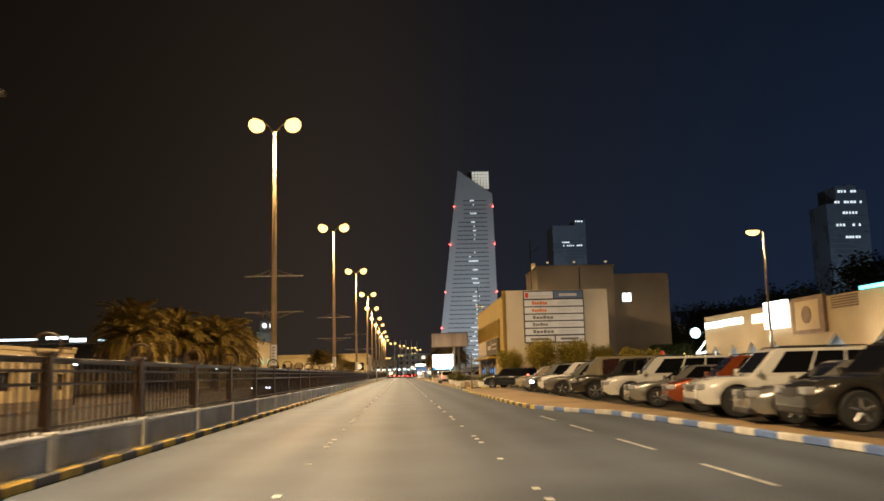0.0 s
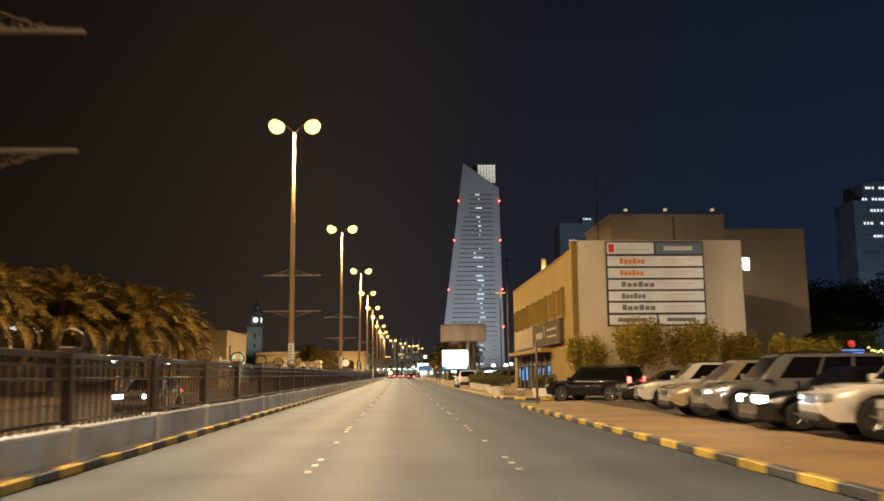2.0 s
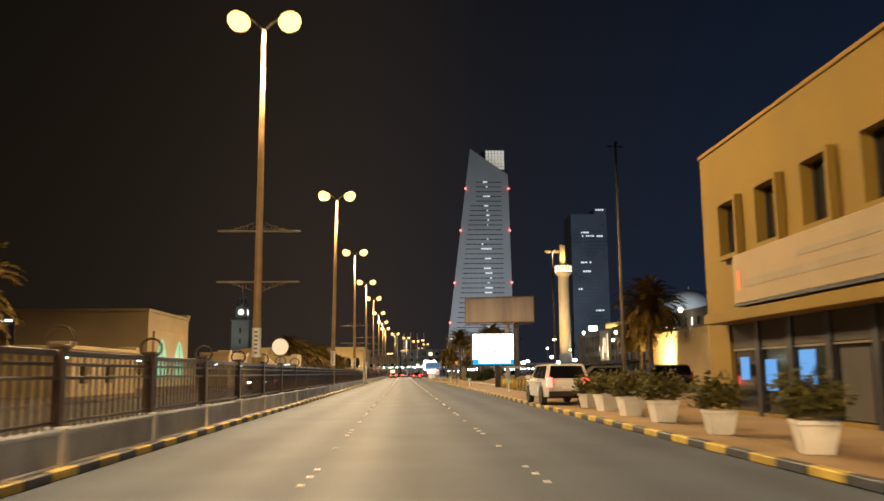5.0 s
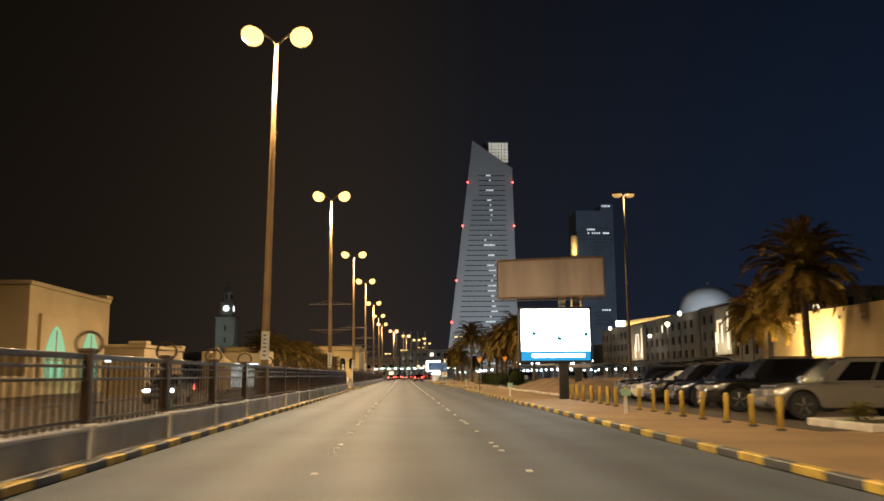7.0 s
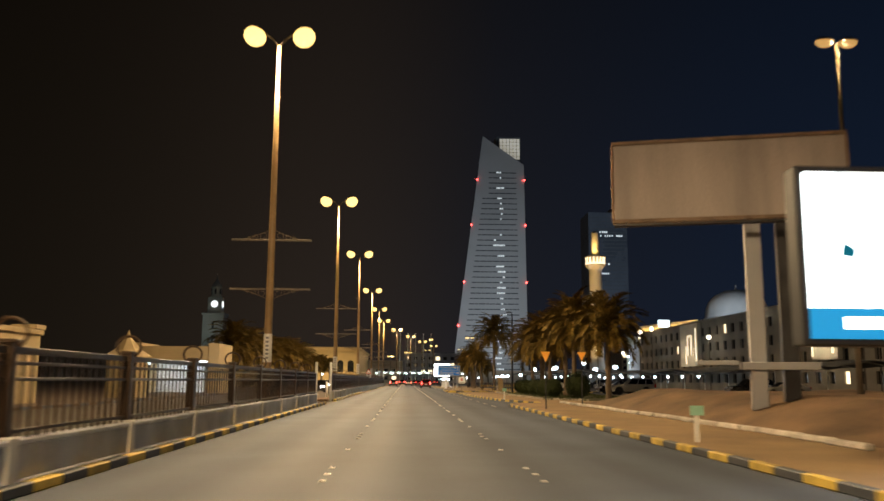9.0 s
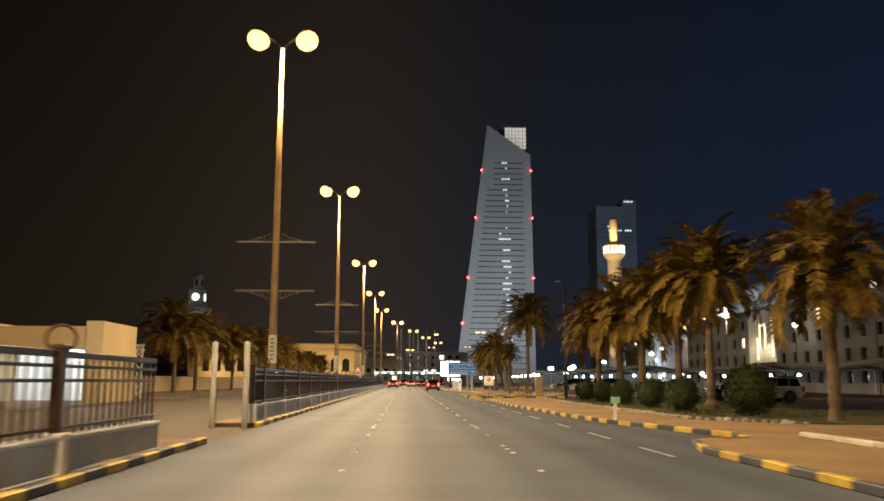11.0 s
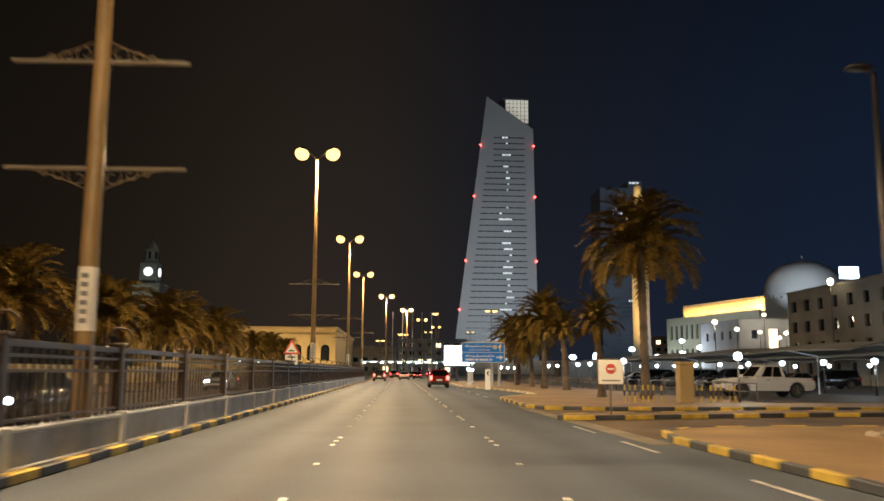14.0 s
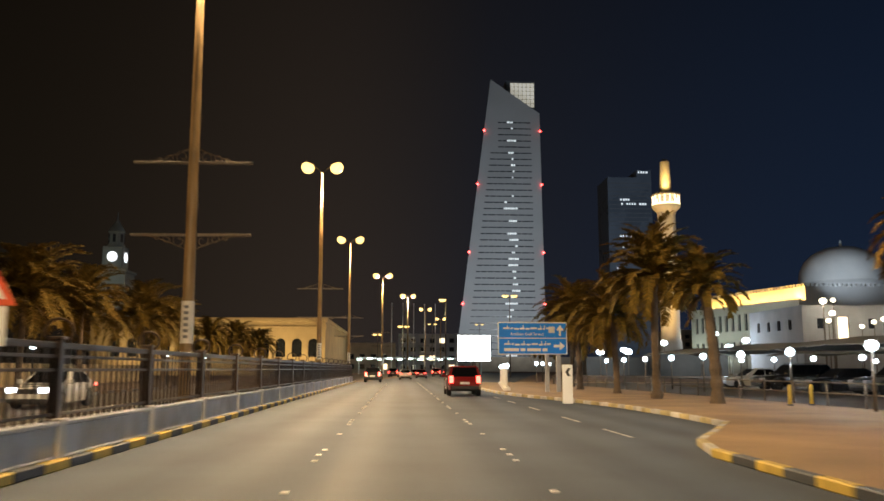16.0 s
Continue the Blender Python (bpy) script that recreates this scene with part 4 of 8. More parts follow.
row_plate("light_strip", 0.6, 4.2, 5.0, 5.5, 0.02, 0.2, COOL_LIT, "glowing white sign strip")
row_plate("light_strip", 4.6, 8.2, 5.05, 5.55, 0.02, 0.2, COOL_LIT, "glowing white sign strip")
row_plate("small_light_box", 10.2, 11.9, 4.9, 5.6, 0.02, 0.2, WARM_LIT, "small warm lit sign")
BROWN_BOARD = mat("brown_sign_board", (0.16, 0.095, 0.045), 0.7, 0.2)
row_plate("brown_sign", 16.8, 21.2, 3.7, 6.3, 0.02, 0.25, BROWN_BOARD, "brown framed sign board")
row_plate("sign_field", 17.4, 20.6, 3.95, 6.0, 0.275, 0.03, CREAM_WALL, "cream sign field")
row_plate("teal_strip", 25.4, 36.5, 6.12, 6.35, 0.02, 0.15, glow("teal_strip_light", (0.05, 0.8, 0.85), 2.0), "teal strip light along the parapet")
for k in range(5):
    row_plate("grille_slat", 21.9, 25.0, 5.2 + k * 0.17, 5.29 + k * 0.17, 0.02, 0.08, BROWN_BOARD, "brown grille slat")
emb = on_row(19.0, 0.31)
bm = bmesh.new()
lathe(bm, [(0.0, 0.0), (0.62, 0.0), (0.62, 0.06), (0.0, 0.06)], 20)
em = part("emblem", bm, BROWN_BOARD, shoprow, "round brown emblem")
em.matrix_basis = Matrix.Translation((emb.x, emb.y, 5.0)) @ Matrix.Rotation(math.atan2(run.y, run.x), 4, "Z") @ Matrix.Rotation(radians(90), 4, "X")
rs = empty("round_sign", "round glowing blue-white shop sign on a bracket", "sign", at=(27.8, 77.2, 4.7))
bm = bmesh.new()
lathe(bm, [(0, -0.1), (0.44, -0.1), (0.5, 0.0), (0.44, 0.1), (0, 0.1)], 24)
disc = part("disc", bm, glow("round_sign_face", (0.55, 0.75, 1.0), 3), rs, smooth=True)
disc.rotation_euler = (radians(90), 0, 0)
bm = bmesh.new()
tube(bm, [(0, 0.1, 0.0), (0.5, 0.1, 0.0), (0.75, -0.7, 0.0)], 0.05, 6)
part("bracket", bm, DARK_STEEL, rs)
for a in (2, 9, 17, 27):
    q = on_row(a, 2.2)
    lamp_light("shop_front_light", "POINT", (q.x, q.y, 3.4), 270, (1.0, 0.90, 0.76), 0.3)
# plain grey post at the kerb corner
gp0 = empty("kerb_post", "plain grey steel post at the kerb corner", "post", at=(6.05, 70.5, 0.142))
bm = bmesh.new()
tube(bm, [(0, 0, 0), (0, 0, 2.82)], 0.06, 10)
part("post", bm, POLE_STEEL, gp0, smooth=True)
bm = bmesh.new()
lathe(bm, [(0.14, 0), (0.14, 0.02), (0.07, 0.05)], 10)
part("foot", bm, POLE_STEEL, gp0)

# blue direction board, clipped hedge and fairy lights before the shop row
ws = empty("direction_board", "small blue board with a red strip on a post", "sign", at=(24.6, 77.4, 0.0))
bm = bmesh.new()
tube(bm, [(0, 0, 0), (0, 0, 2.9)], 0.05, 8)
part("post", bm, POLE_STEEL, ws)
bm = bmesh.new()
box(bm, -0.62, -0.1, 2.22, 0.62, -0.05, 2.62, bevel=0.01)
part("board", bm, glow("lit_blue_board", (0.08, 0.28, 0.9), 0.8, (0.05, 0.1, 0.3)), ws, "lit blue board")
bm = bmesh.new()
box(bm, -0.6, -0.1, 1.98, 0.2, -0.05, 2.18, bevel=0.01)
part("strip", bm, INK_ORANGE, ws, "orange-red strip")
bm = bmesh.new()
lathe(bm, [(0, 2.74), (0.16, 2.8), (0.2, 2.94), (0.16, 3.08), (0, 3.14)], 12)
part("disc", bm, INK_RED, ws, "red round plate")
hg = empty("hedge", "tall dark clipped hedge beside the office annex", "hedge", at=(0, 0, 0.1))
bm = bmesh.new()
rnd_h = random.Random(61)
for _ in range(5200):
    p = Vector((rnd_h.uniform(25.9, 29.6), rnd_h.uniform(83.2, 85.4), rnd_h.uniform(0.05, 3.6)))
    k = rnd_h.randrange(3)
    if k == 0:
        p.y = 83.2 + rnd_h.uniform(-0.12, 0.1)
    elif k == 1:
        p.x = 25.9 + rnd_h.uniform(-0.12, 0.1)
    else:
        p.z = 3.6 + rnd_h.uniform(-0.15, 0.15)
    a = Vector((rnd_h.gauss(0, 1), rnd_h.gauss(0, 1), rnd_h.gauss(0, 1))).normalized()
    b = a.orthogonal() * 0.06
    bm.faces.new([bm.verts.new(p - a * 0.13), bm.verts.new(p + b), bm.verts.new(p + a * 0.13), bm.verts.new(p - b)])
box(bm, 26.1, 83.4, 0, 29.5, 85.2, 3.4)
part("foliage", bm, DARK_LEAF, hg)
fs = empty("fairy_lights", "string of warm fairy lights hung between posts", "string lights")
bm = bmesh.new()
for x in (28.4, 31.6, 34.8):
    tube(bm, [(x, 82.4, 0.05), (x, 82.4, 2.85)], 0.04, 6)
part("post", bm, DARK_STEEL, fs)
FAIRY = glow("fairy_bulb", (1.0, 0.78, 0.22), 4)
first_bulb = None
for k in range(34):
    if first_bulb is None:
        bm = bmesh.new()
        lathe(bm, [(0, -0.06), (0.05, -0.03), (0.06, 0.02), (0, 0.06)], 8)
        first_bulb = part("bulb", bm, FAIRY, fs)
        o = first_bulb
    else:
        o = new("bulb", first_bulb.data)
        o.parent = fs
    u = (k % 17) / 17
    o.location = (28.4 + 3.2 * (k // 17) + 3.2 * u, 82.35, 2.8 - 0.9 * u * (1 - u) + rnd_h.uniform(-0.08, 0.08))

gs = empty("light_sign", "two leaning white neon strokes above the fairy lights", "sign", at=(30.7, 82.2, 0.0))
NEON = glow("white_neon_tube", (0.95, 0.98, 1.0), 4)
for pts in (((-1.15, 2.75), (0.25, 4.5)), ((-1.15, 2.75), (0.45, 3.15)), ((0.85, 2.55), (0.95, 3.9)), ((0.95, 3.9), (1.4, 4.2))):
    bm = bmesh.new()
    tube(bm, [(a, 0, z) for a, z in pts], 0.085, 8)
    part("stroke", bm, NEON, gs, "glowing white tube")
bm = bmesh.new()
for x in (-0.4, 0.9):
    tube(bm, [(x, 0.12, -0.03), (x, 0.12, 3.2)], 0.04, 6)
part("stand", bm, DARK_STEEL, gs)


# ---- cars ----
TYRE = mat("tyre_rubber", (0.02, 0.02, 0.021), 0.85, 0.15, 8, 0.3, 60)
RIM = mat("alloy_rim", (0.55, 0.55, 0.56), 0.25, 0.15, 8, 0.0, 40, metal=0.8)
TRIM_BLACK = mat("black_trim", (0.02, 0.02, 0.022), 0.5, 0.15, 8, 0.1, 60)
HEAD_OFF = mat("headlamp_glass", (0.5, 0.5, 0.52), 0.1, 0.05, 8, 0.0, 40, metal=0.4)
TAIL_OFF = mat("red_tail_lens", (0.30, 0.015, 0.012), 0.15, 0.05, 8, 0.0, 40)
TAIL_ON = glow("lit_red_tail_lens", (1.0, 0.035, 0.03), 8)
HEAD_ON = glow("lit_headlamp", (0.75, 0.88, 1.0), 30.0)
CABIN_RED = mat("dark_red_cabin_cloth", (0.045, 0.008, 0.006), 0.9, 0.3, 8, 0.2, 40)
CAR_GLASS = mat("tinted_car_glass", (0.006, 0.006, 0.007), 0.1, 0.1, 1, 0.0, 5, spec=0.3)
PLATE = mat("number_plate_blank", (0.7, 0.7, 0.68), 0.4, 0.05)


def paint(name, c, metal=0.3):
    return mat(name, c, 0.22, 0.05, 2, 0.0, 20, metal=metal, coat=0.9)


PAINT = {
    "white": paint("white_car_paint", (0.60, 0.585, 0.55), 0.0),
    "black": paint("black_car_paint", (0.012, 0.012, 0.014), 0.2),
    "silver": paint("silver_car_paint", (0.27, 0.26, 0.24), 0.5),
    "grey": paint("grey_car_paint", (0.055, 0.05, 0.042), 0.5),
    "orange": paint("orange_car_paint", (0.26, 0.055, 0.012), 0.4),
    "red": paint("dark_red_car_paint", (0.22, 0.012, 0.012), 0.3),
    "beige": paint("beige_car_paint", (0.36, 0.30, 0.20), 0.2),
    "blue": paint("dark_blue_car_paint", (0.02, 0.03, 0.07), 0.4),
}
# y is forward; length, half width, wheel base ends, radii, profile heights
KINDS = {
    "suv": dict(L=4.85, W=0.97, wf=1.45, wr=-1.40, R=0.39, sill=0.34, hood=1.00, belt=1.06, roof=1.68, cab=(1.02, 0.30, -2.12, -2.34), nose=0.68, tail=1.04),
    "suv_tall": dict(L=5.1, W=1.0, wf=1.50, wr=-1.45, R=0.41, sill=0.36, hood=1.08, belt=1.13, roof=1.80, cab=(1.08, 0.42, -2.30, -2.46), nose=0.74, tail=1.10),
    "sedan": dict(L=4.75, W=0.92, wf=1.42, wr=-1.38, R=0.33, sill=0.24, hood=0.88, belt=0.94, roof=1.44, cab=(0.95, 0.10, -1.20, -1.95), nose=0.62, tail=0.98),
    "van": dict(L=4.9, W=0.95, wf=1.50, wr=-1.45, R=0.35, sill=0.28, hood=1.05, belt=1.10, roof=1.98, cab=(1.75, 1.05, -2.28, -2.42), nose=0.72, tail=1.10),
    "pickup": dict(L=5.4, W=0.97, wf=1.65, wr=-1.55, R=0.40, sill=0.38, hood=1.10, belt=1.14, roof=1.82, cab=(0.95, 0.35, -0.75, -0.92), nose=0.78, tail=1.12),
}


def quad_plate(bm, a, b, c, d, u0, u1, v0, v1, lift):
    """A thin plate on the patch a-b-c-d (a, b below; d, c above), inset by u and v."""
    def at(u, v):
        return a.lerp(b, u).lerp(d.lerp(c, u), v)
    pts = [at(u0, v0), at(u1, v0), at(u1, v1), at(u0, v1)]
    nor = (pts[1] - pts[0]).cross(pts[3] - pts[0]).normalized()
    middle = (pts[0] + pts[1] + pts[2] + pts[3]) / 4
    if nor.dot(Vector((middle.x, middle.y + 0.6, 0.4))) < 0:
        nor = -nor
    lo = [bm.verts.new(p - nor * 0.02) for p in pts]
    hi = [bm.verts.new(p + nor * lift) for p in pts]
    bm.faces.new(hi)
    for i in range(4):
        bm.faces.new((lo[i], lo[(i + 1) % 4], hi[(i + 1) % 4], hi[i]))


def make_car(name, kind, colour, label, lights="off", group=""):
    k = KINDS[kind]
    car = empty(name, label, "car", group)
    body_paint = PAINT[colour]
    L2, W, R = k["L"] / 2, k["W"], k["R"]
    sill, hood, belt, roof = k["sill"], k["hood"], k["belt"], k["roof"]
    cf, rf, rr, cr = k["cab"]
    # lower shell: stations along the car, levels up its flanks, open wheel arches
    ra = R + 0.07
    tops = [(-L2, k["tail"] - 0.30), (-L2 + 0.03, k["tail"] - 0.12), (-L2 + 0.10, k["tail"] - 0.02)]
    tops += [(cr, belt)] if cr < -L2 + 0.5 else [(cr - 0.25, k["tail"]), (cr, belt)]
    tops += [(cf, belt), (cf + 0.15, belt - 0.04), (L2 - 0.70, hood), (L2 - 0.32, hood - 0.07), (L2 - 0.10, k["nose"] + 0.16), (L2, k["nose"] - 0.02)]
    ys = set(np.round(np.linspace(-L2, L2, 27), 3))
    for w in (k["wr"], k["wf"]):
        ys = {y for y in ys if abs(y - w) > ra + 0.03}
        ys |= {round(w + ra * math.cos(a * math.pi / 10), 3) for a in range(11)}
    ys |= {round(y, 3) for y, _ in tops}
    ys = sorted(ys)

    def bottom(y):
        for w in (k["wr"], k["wf"]):
            if abs(y - w) < ra:
                return max(sill, R + math.sqrt(max(0, ra * ra - (y - w) ** 2)))
        return sill + 0.16 * max(0, (abs(y) - L2 + 0.22) / 0.22)

    levels = ((0.0, 0.965), (0.3, 1.0), (0.62, 1.0), (0.84, 0.985), (0.95, 0.955), (1.0, 0.88))
    bm = bmesh.new()
    flank = {-1: [], 1: []}
    for y in ys:
        z1 = float(np.interp(y, [q[0] for q in tops], [q[1] for q in tops]))
        z0 = min(bottom(y), z1 - 0.05)
        t = max(0.0, abs(y) / L2 - 0.55) / 0.45
        for s in (-1, 1):
            flank[s].append([bm.verts.new((s * W * f * (1 - 0.17 * t ** 2.2), y, z0 + (z1 - z0) * v)) for v, f in levels])
    crown_row = [bm.verts.new((0, y, col[-1].co.z + 0.025)) for y, col in zip(ys, flank[1])]
    for i in range(len(ys) - 1):
        for s in (-1, 1):
            a0, b0 = flank[s][i], flank[s][i + 1]
            for q in range(len(levels) - 1):
                bm.faces.new((a0[q], b0[q], b0[q + 1], a0[q + 1]))
            bm.faces.new((a0[-1], b0[-1], crown_row[i + 1], crown_row[i]))
        lo = [bm.verts.new(flank[s][j][0].co) for s, j in ((-1, i), (-1, i + 1), (1, i + 1), (1, i))]
        bm.faces.new(lo)
    for i in (0, -1):
        ring = [bm.verts.new(v.co) for v in flank[-1][i]] + [bm.verts.new(crown_row[i].co)] + [bm.verts.new(v.co) for v in flank[1][i][::-1]]
        bm.faces.new(ring)
    part("body", bm, body_paint, car, smooth=True)
    # floor and arch liner
    bm = bmesh.new()
    box(bm, -W + 0.22, -L2 + 0.3, sill - 0.06, W - 0.22, L2 - 0.3, belt - 0.1)
    part("underbody", bm, TRIM_BLACK, car)
    # cabin
    wb, wt = W - 0.05, W - 0.22
    P = lambda s, y, z, w: Vector((s * w, y, z))
    q = {}
    for s in (-1, 1):
        q[s] = (P(s, cf, belt - 0.02, wb), P(s, cr, belt - 0.02, wb), P(s, rr, roof, wt), P(s, rf, roof, wt))
    bm = bmesh.new()
    vv = {s: [bm.verts.new(p) for p in q[s]] for s in q}
    bm.faces.new(vv[-1])
    bm.faces.new(vv[1][::-1])
    for i in range(4):
        j = (i + 1) % 4
        bm.faces.new((vv[-1][i], vv[-1][j], vv[1][j], vv[1][i]))
    top_edges = [e for e in bm.edges if min(e.verts[0].co.z, e.verts[1].co.z) > belt + 0.1 or abs(e.verts[0].co.z - e.verts[1].co.z) > 0.2]
    bmesh.ops.bevel(bm, geom=top_edges, offset=0.06, segments=2, affect="EDGES", clamp_overlap=True)
    part("cabin", bm, body_paint, car)
    cuts = {"suv": ((0.13, 0.42), (0.44, 0.70), (0.72, 0.95)), "van": ((0.17, 0.33), (0.52, 0.72), (0.74, 0.96)), "suv_tall": ((0.13, 0.405), (0.425, 0.675), (0.695, 0.965)), "sedan": ((0.15, 0.485), (0.505, 0.84)), "pickup": ((0.22, 0.54), (0.58, 0.88))}[kind]
    for s in (-1, 1):
        a, b, c, d = q[s]
        for u0, u1 in cuts:
            bm = bmesh.new()
            quad_plate(bm, *((a, b, c, d) if s > 0 else (b, a, d, c)), *((u0, u1) if s > 0 else (1 - u1, 1 - u0)), 0.07, 0.88, 0.004)
            part("side_window", bm, CAR_GLASS, car, "dark tinted side window")
    for nm, (i, j) in (("windscreen", (0, 3)), ("rear_window", (1, 2))):
        a, b = q[-1][i], q[1][i]
        d, c = q[-1][j], q[1][j]
        bm = bmesh.new()
        if nm == "windscreen":
            a, b, c, d = b, a, d, c
        quad_plate(bm, a, b, c, d, 0.08, 0.92, 0.08, 0.88, 0.004)
        part(nm, bm, CAR_GLASS, car, "dark glass")
    # wheels
    for y in (k["wf"], k["wr"]):
        for s in (-1, 1):
            bm = bmesh.new()
            lathe(bm, [(R * 0.62, -0.11), (R - 0.03, -0.12), (R, -0.08), (R, 0.08), (R - 0.03, 0.12), (R * 0.62, 0.11)], 22)
            wheel = part("wheel", bm, TYRE, car, "black tyre on a light alloy rim", smooth=False)
            wheel.matrix_basis = pose(s * (W - 0.13), y, R, 0, 90 * s, 0)
            bm = bmesh.new()
            lathe(bm, [(0.0, 0.085), (0.07, 0.09), (0.08, 0.07), (R * 0.6, 0.075), (R * 0.64, 0.115), (R * 0.66, 0.115), (R * 0.66, 0.0)], 20)
            for sp in range(5):
                a = sp * math.tau / 5
                tube(bm, [(0.05 * math.cos(a), 0.05 * math.sin(a), 0.1), (R * 0.6 * math.cos(a), R * 0.6 * math.sin(a), 0.105)], 0.035, 5)
            part("rim", bm, RIM, wheel)
    # lamps, bumpers, mirrors, handles
    head_m = HEAD_ON if lights == "on" else HEAD_OFF
    tail_m = TAIL_ON if lights in ("on", "tail") else TAIL_OFF
    we = W * 0.87
    for s in (-1, 1):
        bm = bmesh.new()
        box(bm, s * (we - 0.40), L2 - 0.24, k["nose"] + 0.0, s * (we + 0.02), L2 + 0.0, k["nose"] + 0.17, bevel=0.03)
        part("headlight", bm, head_m, car, "clear headlight")
        bm = bmesh.new()
        tz = k["tail"] - (0.05 if kind != "sedan" else 0.06)
        tall = 0.62 if kind == "suv_tall" else 0.40 if kind == "suv" else 0.17
        wide = 0.12 if kind == "suv_tall" else 0.20 if kind in ("suv", "pickup") else 0.36
        box(bm, s * (we - wide), -L2 - 0.012, tz - tall * 0.65, s * (we + 0.035), -L2 + 0.16, tz + (tall * 0.35 if "suv" in kind else 0), bevel=0.02)
        part("tail_light", bm, tail_m, car, "lit red tail light" if tail_m is TAIL_ON else "red tail light")
        bm = bmesh.new()
        box(bm, s * (W - 0.06), cf - 0.18, belt - 0.02, s * (W + 0.17), cf - 0.06, belt + 0.15, bevel=0.03)
        part("mirror", bm, body_paint, car)
        for hy in ((rf + rr) / 2 + 0.35, (rf + rr) / 2 - 0.65)[: 1 if kind == "pickup" else 2]:
            bm = bmesh.new()
            box(bm, s * (W - 0.045), hy - 0.1, belt - 0.17, s * (W - 0.0), hy + 0.1, belt - 0.135, bevel=0.008)
            part("door_handle", bm, TRIM_BLACK, car)
    bm = bmesh.new()
    box(bm, -we + 0.42, L2 - 0.10, k["nose"] - 0.06, we - 0.42, L2 + 0.012, k["nose"] + 0.14, bevel=0.02)
    part("grille", bm, TRIM_BLACK, car, "dark radiator grille")
    bm = bmesh.new()
    box(bm, -we + 0.1, L2 - 0.16, sill + 0.0, we - 0.1, L2 + 0.03, sill + 0.16, bevel=0.03)
    part("front_bumper", bm, TRIM_BLACK, car)
    bm = bmesh.new()
    box(bm, -we + 0.05, -L2 - 0.04, sill + 0.02, we - 0.05, -L2 + 0.14, sill + 0.24, bevel=0.03)
    part("rear_bumper", bm, TRIM_BLACK, car)
    bm = bmesh.new()
    box(bm, -0.26, -L2 - 0.02, k["nose"] - 0.02, 0.26, -L2 + 0.06, k["nose"] + 0.11, bevel=0.008)
    part("number_plate", bm, PLATE, car, "blank number plate")
    if "suv" in kind:
        for s in (-1, 1):
            bm = bmesh.new()
            tube(bm, [(s * (wt - 0.08), rf - 0.1, roof), (s * (wt - 0.08), rf - 0.2, roof + 0.05), (s * (wt - 0.08), rr + 0.3, roof + 0.05), (s * (wt - 0.08), rr + 0.2, roof)], 0.02, 5)
            part("roof_rail", bm, TRIM_BLACK, car)
    if kind == "van":
        bm = bmesh.new()
        box(bm, -W - 0.006, -0.05, sill + 0.16, -W + 0.30, 0.85, belt + 0.02, bevel=0.01)
        box(bm, -W + 0.02, 0.0, belt + 0.02, -W + 0.25, 0.8, roof - 0.14, bevel=0.01)
        part("open_doorway", bm, CABIN_RED, car, "open sliding doorway with a dark red cabin")
        bm = bmesh.new()
        box(bm, -W - 0.10, 0.86, sill + 0.12, -W - 0.05, 1.02, roof - 0.18, bevel=0.02)
        part("door_edge", bm, body_paint, car)
    if kind == "pickup":
        bm = bmesh.new()
        box(bm, -W + 0.1, -L2 + 0.14, k["tail"] - 0.01, W - 0.1, cr - 0.12, k["tail"] + 0.012)
        part("bed_cover", bm, TRIM_BLACK, car)
    return car


CAR_Z = 0.15
